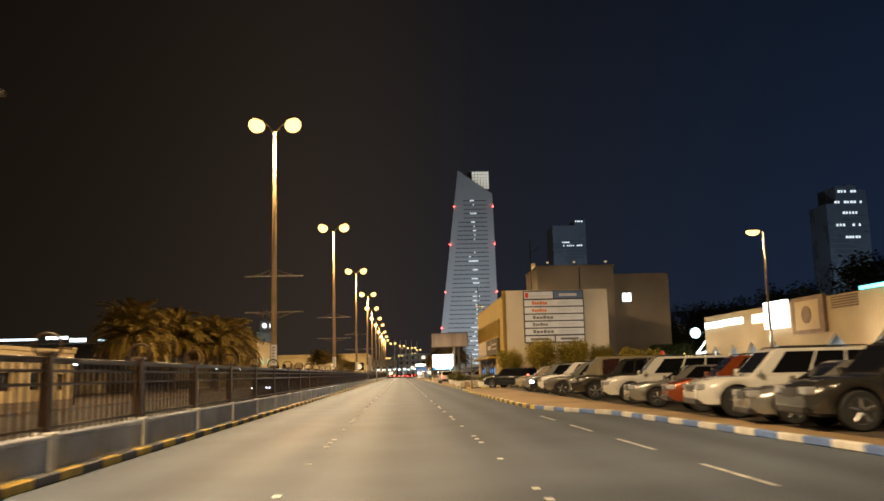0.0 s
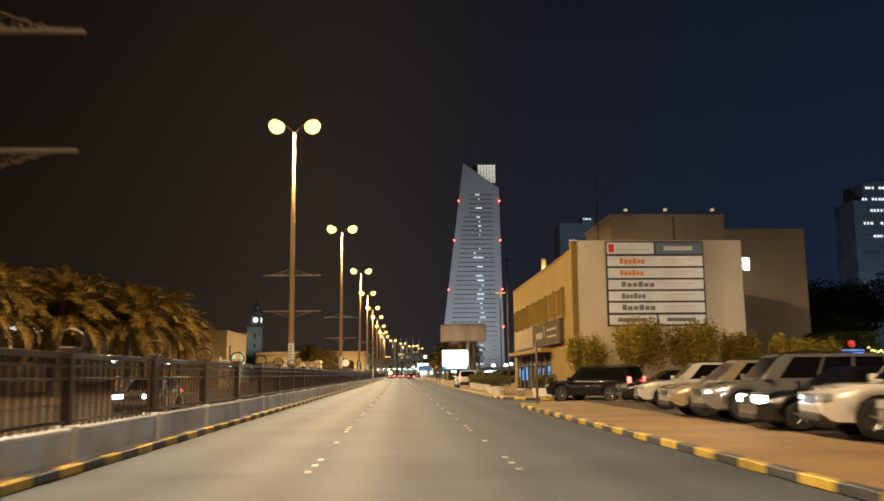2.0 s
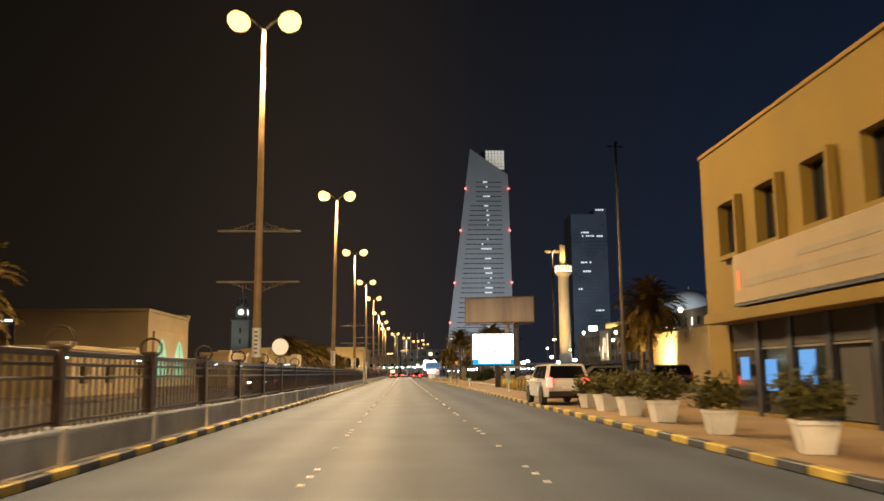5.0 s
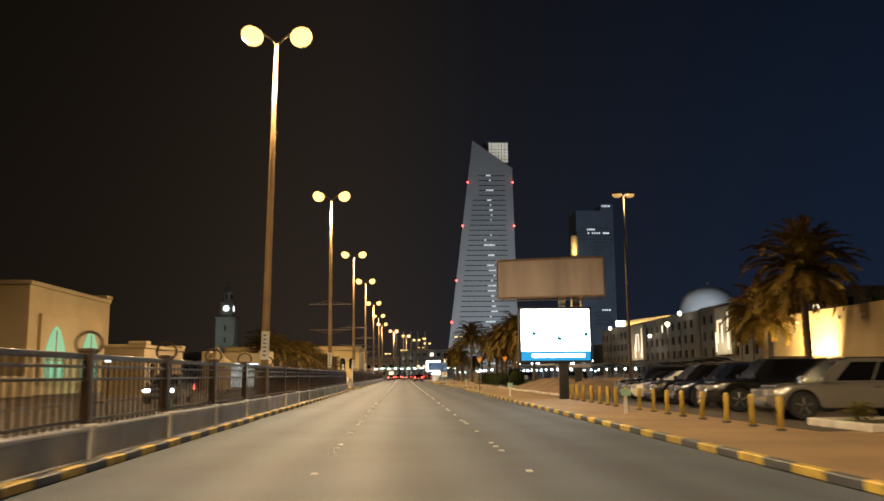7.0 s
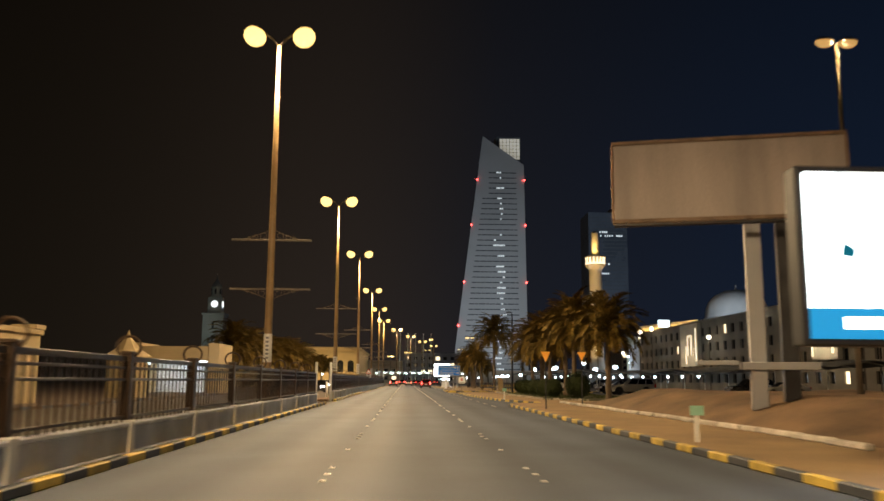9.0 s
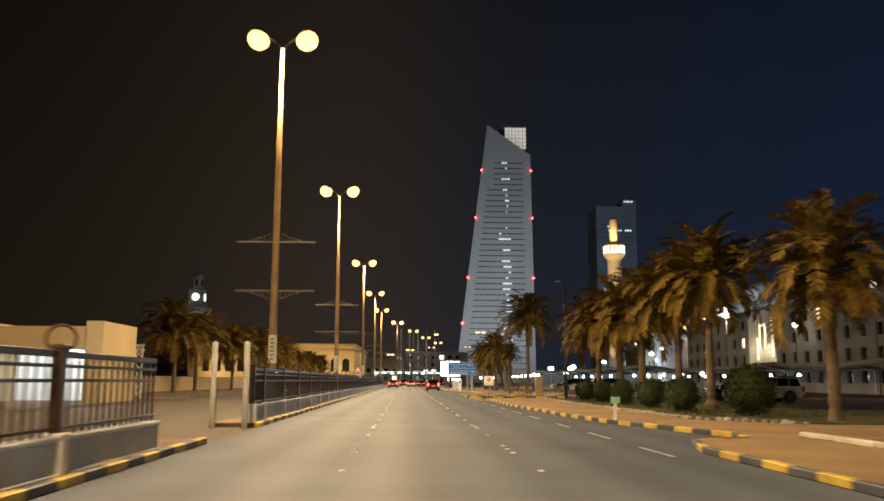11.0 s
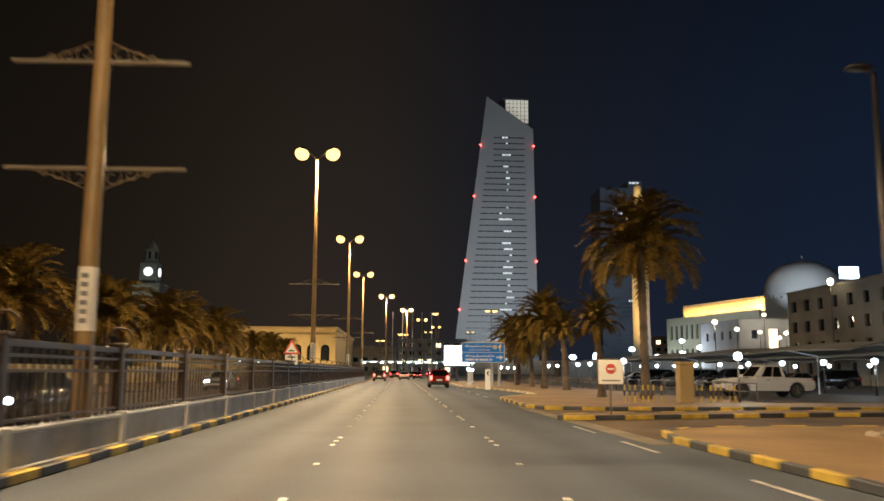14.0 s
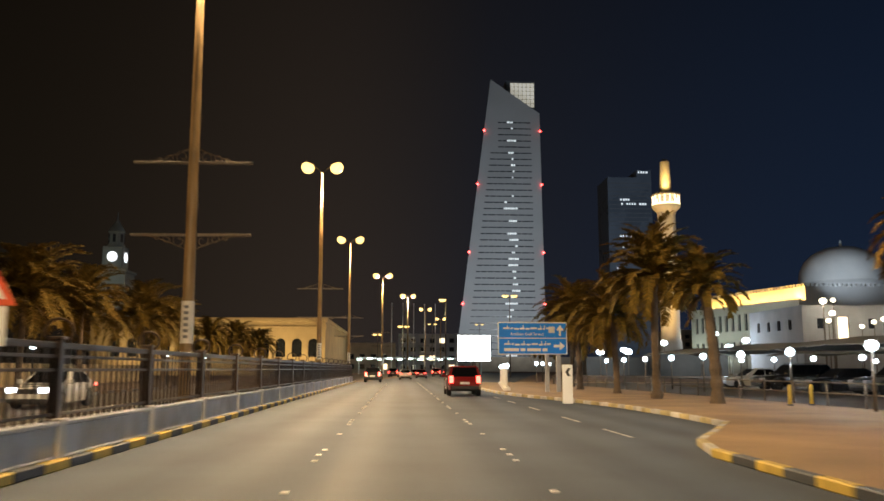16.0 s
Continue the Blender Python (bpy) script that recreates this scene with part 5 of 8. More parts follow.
# (kind, colour, x, y, heading, lights, label): heading 90 faces the road
PARKED = "parked cars"
cars = [
    ("suv_tall", "grey", 10.8, 17.3, 85, "dark bronze off-road car parked nose to the footway"),
    ("sedan", "silver", 10.6, 19.7, 82, "silver saloon parked nose to the footway"),
    ("suv_tall", "white", 10.6, 22.8, 83, "large white off-road car parked nose to the footway"),
    ("suv", "orange", 10.8, 26.0, 80, "dark orange crossover parked between white cars"),
    ("sedan", "silver", 10.6, 30.0, 82, "silver saloon parked nose to the footway"),
    ("suv_tall", "white", 10.7, 33.3, 80, "white off-road car parked nose to the footway"),
    ("sedan", "black", 11.8, 36.0, 82, "black saloon parked further back in the row"),
    ("pickup", "grey", 10.7, 38.7, 80, "dark bronze double-cab pickup in the row"),
    ("van", "beige", 10.9, 41.4, 81, "cream van with its side door open"),
    ("suv", "silver", 10.3, 45.6, 80, "silver off-road car with alloy wheels in the row"),
    ("suv_tall", "white", 10.7, 49.0, 78, "white off-road car parked in the row"),
    ("suv_tall", "silver", 10.7, 55.6, 83, "silver boxy off-road car in the row"),
    ("suv", "beige", 10.5, 58.4, 85, "pale beige crossover parked at an angle"),
    ("suv", "white", 11.3, 64.2, 80, "white crossover parked at an angle"),
    ("sedan", "black", 12.6, 72.0, 86, "black saloon parked at the end of the row"),
    ("sedan", "silver", 22.0, 62.0, 95, "silver saloon in the far row"),
    ("suv", "white", 22.2, 55.0, 90, "white crossover in the far row"),
    ("suv", "black", 22.4, 48.0, 90, "black crossover in the far row"),
    ("sedan", "white", 22.2, 40.6, 90, "white saloon in the far row"),
    ("suv_tall", "grey", 22.0, 34.0, 90, "grey off-road car in the far row"),
    ("suv", "silver", 12.6, 136.4, 81, "silver crossover parked behind yellow bollards"),
    ("suv_tall", "black", 12.9, 141.6, 82, "black van-like car parked behind yellow bollards"),
    ("suv", "blue", 13.0, 145.6, 81, "dark blue crossover behind yellow bollards"),
    ("suv", "black", 13.1, 149.4, 86, "black crossover behind yellow bollards"),
    ("sedan", "white", 13.2, 152.8, 82, "white saloon behind yellow bollards"),
    ("sedan", "black", 13.6, 156.4, 86, "black saloon behind yellow bollards"),
    ("suv", "black", 14.4, 160.0, 83, "black crossover at the end of the row"),
    ("suv_tall", "black", 20.5, 148, 86, "black off-road car in the second row"),
    ("sedan", "grey", 20.6, 154, 81, "grey saloon in the second row"),
    ("pickup", "white", 20.7, 270.5, 92, "white double-cab pickup beside the lamp bollards"),
    ("suv", "white", 23.0, 231.0, 92, "white crossover behind the hedge balls"),
    ("sedan", "black", 23.2, 236.4, 92, "black saloon behind the hedge balls"),
    ("suv", "black", 25.0, 286.0, 92, "black crossover under the canopy"),
    ("sedan", "grey", 25.0, 290.5, 92, "grey saloon under the canopy"),
    ("suv", "silver", 25.2, 295.4, 92, "silver crossover under the canopy"),
    ("sedan", "black", 25.0, 301.0, 92, "black saloon under the canopy"),
    ("suv", "grey", 25.0, 307.0, 92, "grey crossover under the canopy"),
    ("sedan", "white", 25.0, 313.0, 92, "white saloon under the canopy"),
    ("suv", "black", 38.0, 296.0, 92, "black crossover in a far canopy row"),
    ("sedan", "silver", 38.0, 303.0, 92, "silver saloon in a far canopy row"),
    ("suv", "blue", 38.0, 310.0, 92, "dark blue crossover in a far canopy row"),
    ("suv", "grey", 36.0, 232.0, 92, "grey crossover in the far car park"),
    ("sedan", "white", 36.0, 224.0, 92, "white saloon in the far car park"),
]
made_cars = {}
for kind, colour, x, y, turn, lab in cars:
    m = pose(x, y, CAR_Z, 0, 0, turn)
    if (kind, colour) in made_cars:
        c = copy_thing(made_cars[kind, colour], m)
    else:
        c = make_car("parked_car", kind, colour, lab, "off", PARKED)
        made_cars[kind, colour] = c
        c.matrix_basis = m
    tagged(c, lab, "car", PARKED)
# on the carriageways and at the corner
for kind, colour, x, y, z, turn, lights, lab in (
    ("sedan", "black", 10.5, 52.2, 0.15, 83, "on", "black saloon in the parked row, headlights on"),
    ("suv_tall", "black", 10.25, 77.2, 0.0, 47, "tail", "black off-road car leaving the side road, tail lights lit"),
    ("suv", "red", 3.45, 303.5, 0.0, 0, "tail", "dark red crossover driving ahead, brake lights on"),
    ("suv", "black", -3.3, 352.0, 0.0, 0, "tail", "black crossover ahead with tail lights lit"),
    ("sedan", "white", 0.6, 378.0, 0.0, -1, "tail", "white taxi saloon far ahead on the road"),
    ("sedan", "red", 3.4, 396.0, 0.0, -3, "tail", "red saloon far ahead with brake lights on"),
    ("suv", "silver", -1.2, 412.0, 0.0, -8, "tail", "silver crossover far ahead in the bend"),
    ("suv", "red", 7.5, 428.0, 0.0, -10, "tail", "dark red crossover far ahead in the bend"),
    ("sedan", "grey", 3.0, 440.0, 0.0, -10, "tail", "grey saloon far ahead in the bend"),
    ("sedan", "black", 11.0, 452.0, 0.0, -10, "tail", "black saloon far ahead in the bend"),
    ("suv", "white", 6.45, 117.2, 0.142, 2, "tail", "white off-road car stopped half on the footway"),
    ("sedan", "silver", -11.0, 70.0, 0.0, 180, "on", "silver saloon on the opposite carriageway, headlights on"),
    ("sedan", "grey", -10.8, 247.0, 0.0, 180, "on", "grey saloon on the opposite carriageway, headlights on"),
    ("sedan", "white", -13.8, 288.0, 0.0, 180, "on", "white saloon on the opposite carriageway, headlights on"),
    ("suv", "silver", -13.9, 163.0, 0.0, 180, "on", "silver crossover on the opposite carriageway, headlights on"),
):
    c = make_car("car", kind, colour, lab, lights)
    c.matrix_basis = pose(x, y, z, 0, 0, turn)


# ---- palms, shrubs and trees ----
def frond(bm, origin, az, rise, length, droop, rnd, leaflets=44, wide=0.16):
    """A feathered frond: a thin rib that arches out and over, narrow leaflets in two rows."""
    o = Vector(origin)
    n = 8
    pts = [o]
    for i in range(n):
        a = rise - droop * ((i + 0.5) / n) ** 1.7
        pts.append(pts[-1] + Vector((math.cos(az) * math.cos(a), math.sin(az) * math.cos(a), math.sin(a))) * (length / n))
    across = Vector((-math.sin(az), math.cos(az), 0))
    for i in range(n):
        w = 0.045 * (1 - i / n) + 0.012
        a, b = pts[i], pts[i + 1]
        bm.faces.new([bm.verts.new(a - across * w), bm.verts.new(a + across * w), bm.verts.new(b + across * w * 0.8), bm.verts.new(b - across * w * 0.8)])
    for q in range(leaflets):
        s = 0.14 + 0.86 * (q + rnd.random() * 0.5) / leaflets
        i = min(n - 1, int(s * n))
        p = pts[i].lerp(pts[i + 1], s * n - i)
        along = (pts[i + 1] - pts[i]).normalized()
        up = across.cross(along).normalized()
        if up.z < 0:
            up = -up
        ln = wide * length * (0.45 + 0.75 * math.sin(math.pi * min(1, s * 0.85 + 0.12))) * rnd.uniform(0.8, 1.15)
        for sd in (-1, 1):
            d = (across * sd * 0.8 + along * rnd.uniform(0.5, 0.85) + up * rnd.uniform(0.05, 0.4)).normalized()
            t = along * 0.036
            knee = p + d * ln * 0.55
            tip = p + d * ln + Vector((0, 0, -ln * rnd.uniform(0.05, 0.25)))
            bm.faces.new([bm.verts.new(p - t), bm.verts.new(p + t), bm.verts.new(knee + t), bm.verts.new(tip), bm.verts.new(knee - t)])


def make_palm(height, spread, seed, fronds=92, label="date palm with a feathered arching crown", low=-14):
    rnd = random.Random(seed)
    palm = empty("date_palm", label, "palm tree", "roadside palms")
    bm = bmesh.new()
    n = int(height * 4.2)
    lean = (rnd.uniform(-0.25, 0.25), rnd.uniform(-0.25, 0.25))
    pts, rad = [], []
    for i in range(n + 1):
        s = i / n
        pts.append((lean[0] * s * s, lean[1] * s * s, height * s))
        rad.append((0.22 - 0.05 * s + (0.10 if s < 0.04 else 0)) * (1.12 if i % 2 else 0.93) + (0.07 if s > 0.92 else 0))
    tube(bm, pts, rad, 10)
    part("trunk", bm, PALM_TRUNK, palm, "ringed brown trunk")
    top = Vector((lean[0], lean[1], height))
    bm = bmesh.new()
    for i in range(fronds):
        s = (i + 0.5) / fronds
        az = i * 2.39996 + rnd.uniform(-0.25, 0.25)
        rise = radians(88 - (88 - low) * s ** 1.0 + rnd.uniform(-9, 9))
        frond(bm, top + Vector((0, 0, 0.2 - 0.4 * s)), az, rise, spread * rnd.uniform(0.82, 1.12), radians(rnd.uniform(68, 108)), rnd)
    part("crown", bm, PALM_LEAF, palm, "feathered olive-green fronds")
    bm = bmesh.new()
    for i in range(9):
        frond(bm, top + Vector((0, 0, -0.3)), i * 2.4 + rnd.uniform(-0.4, 0.4), radians(rnd.uniform(-40, -5)), spread * rnd.uniform(0.4, 0.62), radians(rnd.uniform(40, 70)), rnd, 12)
    part("dry_skirt", bm, PALM_DRY, palm, "dry hanging lower fronds")
    return palm


palm_types = [make_palm(6.4, 3.4, 11), make_palm(5.2, 3.3, 23), make_palm(7.7, 3.6, 37), make_palm(5.9, 4.7, 41, 96, "broad date palm with long arching fronds", -4), make_palm(4.2, 1.75, 52, 54, "young date palm with a small upright crown", 4)]
palm_spots = [
    # right side: kind, x, y, size, base height
    (0, 24.0, 161.5, 1.12, 0.14), (1, 26.0, 172, 1.0, 0.14), (0, 33.0, 188.0, 1.0, 0.14),
    (1, 14.4, 205.0, 1.0, 0.15), (0, 14.2, 216.4, 0.98, 0.18), (0, 14.6, 222.3, 0.95, 0.18), (1, 14.0, 227.6, 1.05, 0.18), (1, 14.3, 233.8, 1.05, 0.18), (1, 14.2, 240.0, 1.0, 0.18),
    (2, 12.5, 266.0, 1.03, 0.14), (4, 11.1, 269.7, 1.0, 0.14), (4, 12.7, 287.7, 1.12, 0.14), (0, 11.9, 293.2, 0.9, 0.14), (1, 12.3, 302.0, 0.86, 0.14), (1, 12.1, 311.0, 0.95, 0.14), (1, 13.4, 320.0, 0.85, 0.14),
    (1, 24.0, 392.0, 1.0, -0.05),
    # palace side
    (3, -24.5, 79.0, 0.92, 0.14), (3, -25.0, 95.0, 0.98, 0.14), (3, -21.5, 100.0, 0.92, 0.14), (3, -22.0, 111.0, 0.95, 0.14), (3, -27.5, 101.0, 1.0, 0.14), (3, -25.5, 117.0, 0.95, 0.14), (3, -24.0, 125.0, 0.9, 0.14), (3, -27.0, 88, 0.95, 0.14),
    (3, -25.0, 266.0, 1.02, 0.14), (3, -26.0, 279.0, 1.0, 0.14), (3, -24.5, 293.0, 0.95, 0.14), (3, -24.5, 309.0, 1.0, 0.14), (3, -25.6, 322.0, 1.0, 0.14), (3, -24.3, 334.0, 1.0, 0.14), (3, -26.0, 347.0, 0.95, 0.14), (1, -23.5, 358.0, 1.0, -0.04), (1, -23.0, 372.0, 1.05, -0.04), (1, -22.0, 386.0, 1.0, -0.04),
]
used = set()
for kind, x, y, size, z in palm_spots:
    rz = random.uniform(0, 360)
    if kind not in used:
        used.add(kind)
        palm_types[kind].matrix_basis = pose(x, y, z, 0, 0, rz)
        palm_types[kind].scale = (size, size, size)
    else:
        c = copy_thing(palm_types[kind], pose(x, y, z, 0, 0, rz))
        c.scale = (size, size, size)


def leaf_cloud(bm, centre, radii, count, leaf, rnd, hollow=0.45):
    for _ in range(count):
        d = Vector((rnd.gauss(0, 1), rnd.gauss(0, 1), rnd.gauss(0, 1))).normalized()
        r = rnd.uniform(hollow, 1.0) * (1 + 0.25 * noise.noise(d * 2.3 + Vector(centre)))
        p = Vector(centre) + Vector((d.x * radii[0], d.y * radii[1], d.z * radii[2])) * r
        a = Vector((rnd.gauss(0, 1), rnd.gauss(0, 1), rnd.gauss(0, 0.6))).normalized()
        b = a.orthogonal().normalized()
        s = leaf * rnd.uniform(0.6, 1.3)
        bm.faces.new([bm.verts.new(p - a * s), bm.verts.new(p + b * s * 0.5), bm.verts.new(p + a * s), bm.verts.new(p - b * s * 0.5)])


def make_shrub(name, label, category, group, h, r, seed, clumps=9, leaf=0.11, count=170, material=None, stems=5):
    rnd = random.Random(seed)
    sh = empty(name, label, category, group)
    ends = []
    for i in range(clumps):
        a = i * 2.4
        rr = r * math.sqrt((i + 0.5) / clumps) * 0.8
        ends.append((rr * math.cos(a), rr * math.sin(a), h * rnd.uniform(0.56, 0.83)))
    for e in ends[:: max(1, clumps // stems)]:
        bm = bmesh.new()
        tube(bm, [(0, 0, 0), (e[0] * 0.35, e[1] * 0.35, e[2] * 0.5), e], [0.07, 0.05, 0.02], 5)
        part("stem", bm, BARK, sh, "thin woody stem")
    bm = bmesh.new()
    for e in ends:
        q = rnd.uniform(0.32, 0.46)
        leaf_cloud(bm, e, (r * q * 1.15, r * q * 1.15, h * q * 0.72), count, leaf, rnd, 0.25)
    part("foliage", bm, material or SHRUB_LEAF, sh)
    return sh


# flowering shrubs under the end wall
tall_shrub = make_shrub("shrub", "bushy yellow-green shrub against the office end wall", "shrub", "wall shrubs", 4.15, 1.42, 3, 18, 0.10, 420, stems=3)
for i, (x, y, s) in enumerate(((10.7, 80.6, 0.82), (13.7, 80.5, 1.02), (16.8, 80.3, 0.99), (19.6, 80.6, 0.86), (22.4, 80.3, 0.8), (25.2, 81.5, 0.75))):
    if i == 0:
        tall_shrub.matrix_basis = pose(x, y, 0.14)
        tall_shrub.scale = (s, s, s)
    else:
        copy_thing(tall_shrub, pose(x, y, 0.14, 0, 0, i * 70)).scale = (s, s, s)
# planters along the footway
PLANTER_LEAF = leaf_mat("planter_leaf", (0.03, 0.034, 0.009), (0.115, 0.095, 0.02))
def make_planter():
    pl = empty("planter", "white tapered concrete planter with a bushy shrub", "planter", "footway planters")
    bm = bmesh.new()
    lathe(bm, [(0.30, 0.0), (0.32, 0.02), (0.42, 0.44), (0.45, 0.46), (0.45, 0.52), (0.40, 0.52), (0.38, 0.44), (0.0, 0.44)], 4)
    bmesh.ops.rotate(bm, verts=bm.verts, matrix=Matrix.Rotation(radians(45), 3, "Z"))
    part("pot", bm, WHITE_PAINT, pl, "white concrete pot")
    rnd = random.Random(8)
    bm = bmesh.new()
    for cx, cy, cz, r in ((0, 0, 0.95, 0.5), (0.3, 0.2, 0.85, 0.4), (-0.3, -0.1, 0.9, 0.42), (0.05, -0.35, 0.8, 0.4), (-0.1, 0.4, 0.8, 0.36)):
        leaf_cloud(bm, (cx, cy, cz), (r, r, r * 0.95), 150, 0.075, rnd, 0.2)
    part("plant", bm, PLANTER_LEAF, pl, "bushy green plant")
    return pl


planter = make_planter()
for i, (x, y, s) in enumerate(((6.3, 86.7, 1.05), (6.5, 94.2, 1.05), (6.6, 98.6, 1.0), (6.75, 103.0, 1.1), (6.8, 106.4, 1.1), (6.85, 109.6, 1.1), (6.9, 112.6, 1.0))):
    if i == 0:
        planter.matrix_basis = pose(x, y, 0.142)
        planter.scale = (s, s, s)
    else:
        copy_thing(planter, pose(x, y, 0.142, 0, 0, i * 7 - 20)).scale = (s, s, s)
# long white troughs with a row of bushy plants
def make_trough():
    tr = empty("planter", "long white concrete trough with bushy plants", "planter", "footway planters")
    bm = bmesh.new()
    slab(bm, [(-0.36, -0.72), (0.36, -0.72), (0.36, 0.72), (-0.36, 0.72)], 0.06, 0.5)
    for v in bm.verts:
        if v.co.z < 0.1:
            v.co.x *= 0.82
            v.co.y *= 0.92
    for y in (-0.5, 0.0, 0.5):
        box(bm, -0.28, y - 0.12, 0, 0.28, y + 0.12, 0.07)
    part("pot", bm, WHITE_PAINT, tr, "white concrete trough")
    rnd = random.Random(18)
    bm = bmesh.new()
    for cx, cy, cz, r in ((0, -0.6, 0.95, 0.45), (0.1, -0.2, 1.1, 0.5), (-0.12, 0.25, 1.05, 0.48), (0.05, 0.65, 0.9, 0.42), (0.2, 0.4, 0.8, 0.4), (-0.2, -0.45, 0.8, 0.4)):
        leaf_cloud(bm, (cx, cy, cz), (r, r, r * 0.9), 170, 0.07, rnd, 0.2)
    part("plant", bm, PLANTER_LEAF, tr, "bushy green plants")
    return tr


trough = make_trough()
trough.matrix_basis = pose(6.25, 88.6, 0.142)
copy_thing(trough, pose(6.3, 90.4, 0.142))
copy_thing(trough, pose(8.2, 80.9, 0.142, 0, 0, 52)).scale = (0.9, 0.9, 1.0)
for i, (x, y) in enumerate(((6.35, 85.6), (7.2, 83.8))):
    p = empty("plant_pot", "small empty white plant pot", "plant pot", at=(x, y, 0.142))
    bm = bmesh.new()
    lathe(bm, [(0.17, 0), (0.24, 0.36), (0.26, 0.37), (0.26, 0.42), (0.22, 0.42), (0.21, 0.3), (0, 0.3)], 12)
    part("pot", bm, WHITE_PAINT, p, smooth=True)
# clipped hedge balls in the planted bed
ball = empty("hedge_ball", "dark clipped round bush in the planted bed", "bush", "clipped bushes")
bm = bmesh.new()
leaf_cloud(bm, (0, 0, 0.76), (0.74, 0.74, 0.76), 2600, 0.055, random.Random(4), 0.84)
bmesh.ops.create_icosphere(bm, subdivisions=2, radius=0.66, matrix=Matrix.Translation((0, 0, 0.76)))
part("foliage", bm, DARK_LEAF, ball)
bm = bmesh.new()
tube(bm, [(0, 0, -0.02), (0, 0, 0.6)], 0.06, 6)
part("stem", bm, BARK, ball)
for i, (x, y, s) in enumerate(((11.9, 213.6, 0.95), (12.0, 219.0, 0.98), (12.0, 224.8, 0.95), (12.1, 230.0, 0.95), (12.2, 235.8, 0.98), (12.9, 208.6, 1.3))):
    if i == 0:
        ball.matrix_basis = pose(x, y, 0.18)
    else:
        copy_thing(ball, pose(x, y, 0.18, 0, 0, i * 50)).scale = (s, s, s)
# broad dark trees behind the shops and the office
def make_tree(seed, h, r):
    rnd = random.Random(seed)
    tr = empty("tree", "broad dark tree behind the buildings", "tree", "background trees")
    bm = bmesh.new()
    tube(bm, [(0, 0, 0), (0.1, 0, h * 0.3), (0, 0.1, h * 0.55)], [0.35, 0.26, 0.16], 8)
    ends = []
    for i in range(11):
        a = i * 2.4
        e = Vector((r * 0.62 * math.cos(a) * rnd.uniform(0.6, 1.1), r * 0.62 * math.sin(a) * rnd.uniform(0.6, 1.1), h * rnd.uniform(0.55, 0.86)))
        tube(bm, [(0, 0, h * rnd.uniform(0.3, 0.5)), e * 0.6 + Vector((0, 0, h * 0.2)), e], [0.13, 0.09, 0.03], 5)
        ends.append(e)
    part("trunk", bm, BARK, tr, "branched trunk")
    bm = bmesh.new()
    for e in ends:
        leaf_cloud(bm, e, (r * 0.42, r * 0.42, h * 0.18), 420, 0.2, rnd, 0.2)
    part("crown", bm, DARK_LEAF, tr)
    return tr


tree = make_tree(5, 11.0, 5.2)
for i, (x, y, s) in enumerate(((36, 104, 0.85), (43, 108, 0.95), (50, 102, 1.1), (56, 92, 1.3), (54, 76, 1.4), (62, 84, 1.5), (50, 64, 1.3), (36, 118, 0.9), (47, 120, 1.0), (34.5, 98, 0.55), (40, 178, 0.8), (46, 172, 0.9), (38, 166, 0.8), (50, 184, 0.9), (28, 122, 0.7))):
    if i == 0:
        tree.matrix_basis = pose(x, y, -0.05)
        tree.scale = (s, s, s)
    else:
        copy_thing(tree, pose(x, y, -0.05, 0, 0, i * 77)).scale = (s, s, s)


# ---- billboard, LED screens, bollards, signs ----
def led_screen(x, y, z0, w, h, label, second=False):
    s = empty("led_screen", label, "LED screen", at=(x, y, 0.0))
    bm = bmesh.new()
    box(bm, -w / 2 - 0.12, 0.0, z0 - 0.12, w / 2 + 0.12, 0.42, z0 + h + 0.12, bevel=0.03)
    part("case", bm, SIGN_BLACK, s, "dark screen case")
    bm = bmesh.new()
    box(bm, -w / 2, -0.03, z0 + (0.0 if second else 0.5), w / 2, -0.002, z0 + h)
    part("picture", bm, SCREEN_WHITE, s, "blank glowing white picture area")
    if not second:
        bm = bmesh.new()
        box(bm, -w / 2, -0.03, z0, w / 2, -0.002, z0 + 0.5)
        part("banner", bm, SCREEN_CYAN, s, "glowing cyan banner along the bottom")
        bm = bmesh.new()
        box(bm, -w * 0.35, -0.036, z0 + 0.16, w * 0.42, -0.031, z0 + 0.36)
        part("banner_bar", bm, SCREEN_WHITE, s)
    bm = bmesh.new()
    for px_, pz in (((-0.32, 0.52), (0.05, 0.42), (0.44, 0.5)) if not second else ((-0.2, 0.12), (0.1, 0.15))):
        v = [bm.verts.new((px_ * w + dx, -0.036, z0 + pz * h + dz)) for dx, dz in ((-0.1, -0.08), (0.14, -0.1), (0.16, 0.05), (-0.06, 0.16))]
        bm.faces.new(v)
        bmesh.ops.extrude_face_region(bm, geom=bm.faces[:])
    part("picture_marks", bm, SCREEN_BLUE, s, "small blue shapes on the picture")
    bm = bmesh.new()
    c = 0.0 if second else 0.42
    box(bm, c - 0.25, 0.05, 0.0, c + 0.25, 0.38, z0 - 0.1, bevel=0.02)
    part("column", bm, DARK_STEEL, s, "dark steel column")
    return s


led_screen(8.12, 157.6, 2.21, 3.75, 2.78, "bright white roadside LED screen with a cyan banner")
led_screen(8.8, 356.0, 2.5, 4.0, 3.1, "distant bright white LED screen beside the road", True)

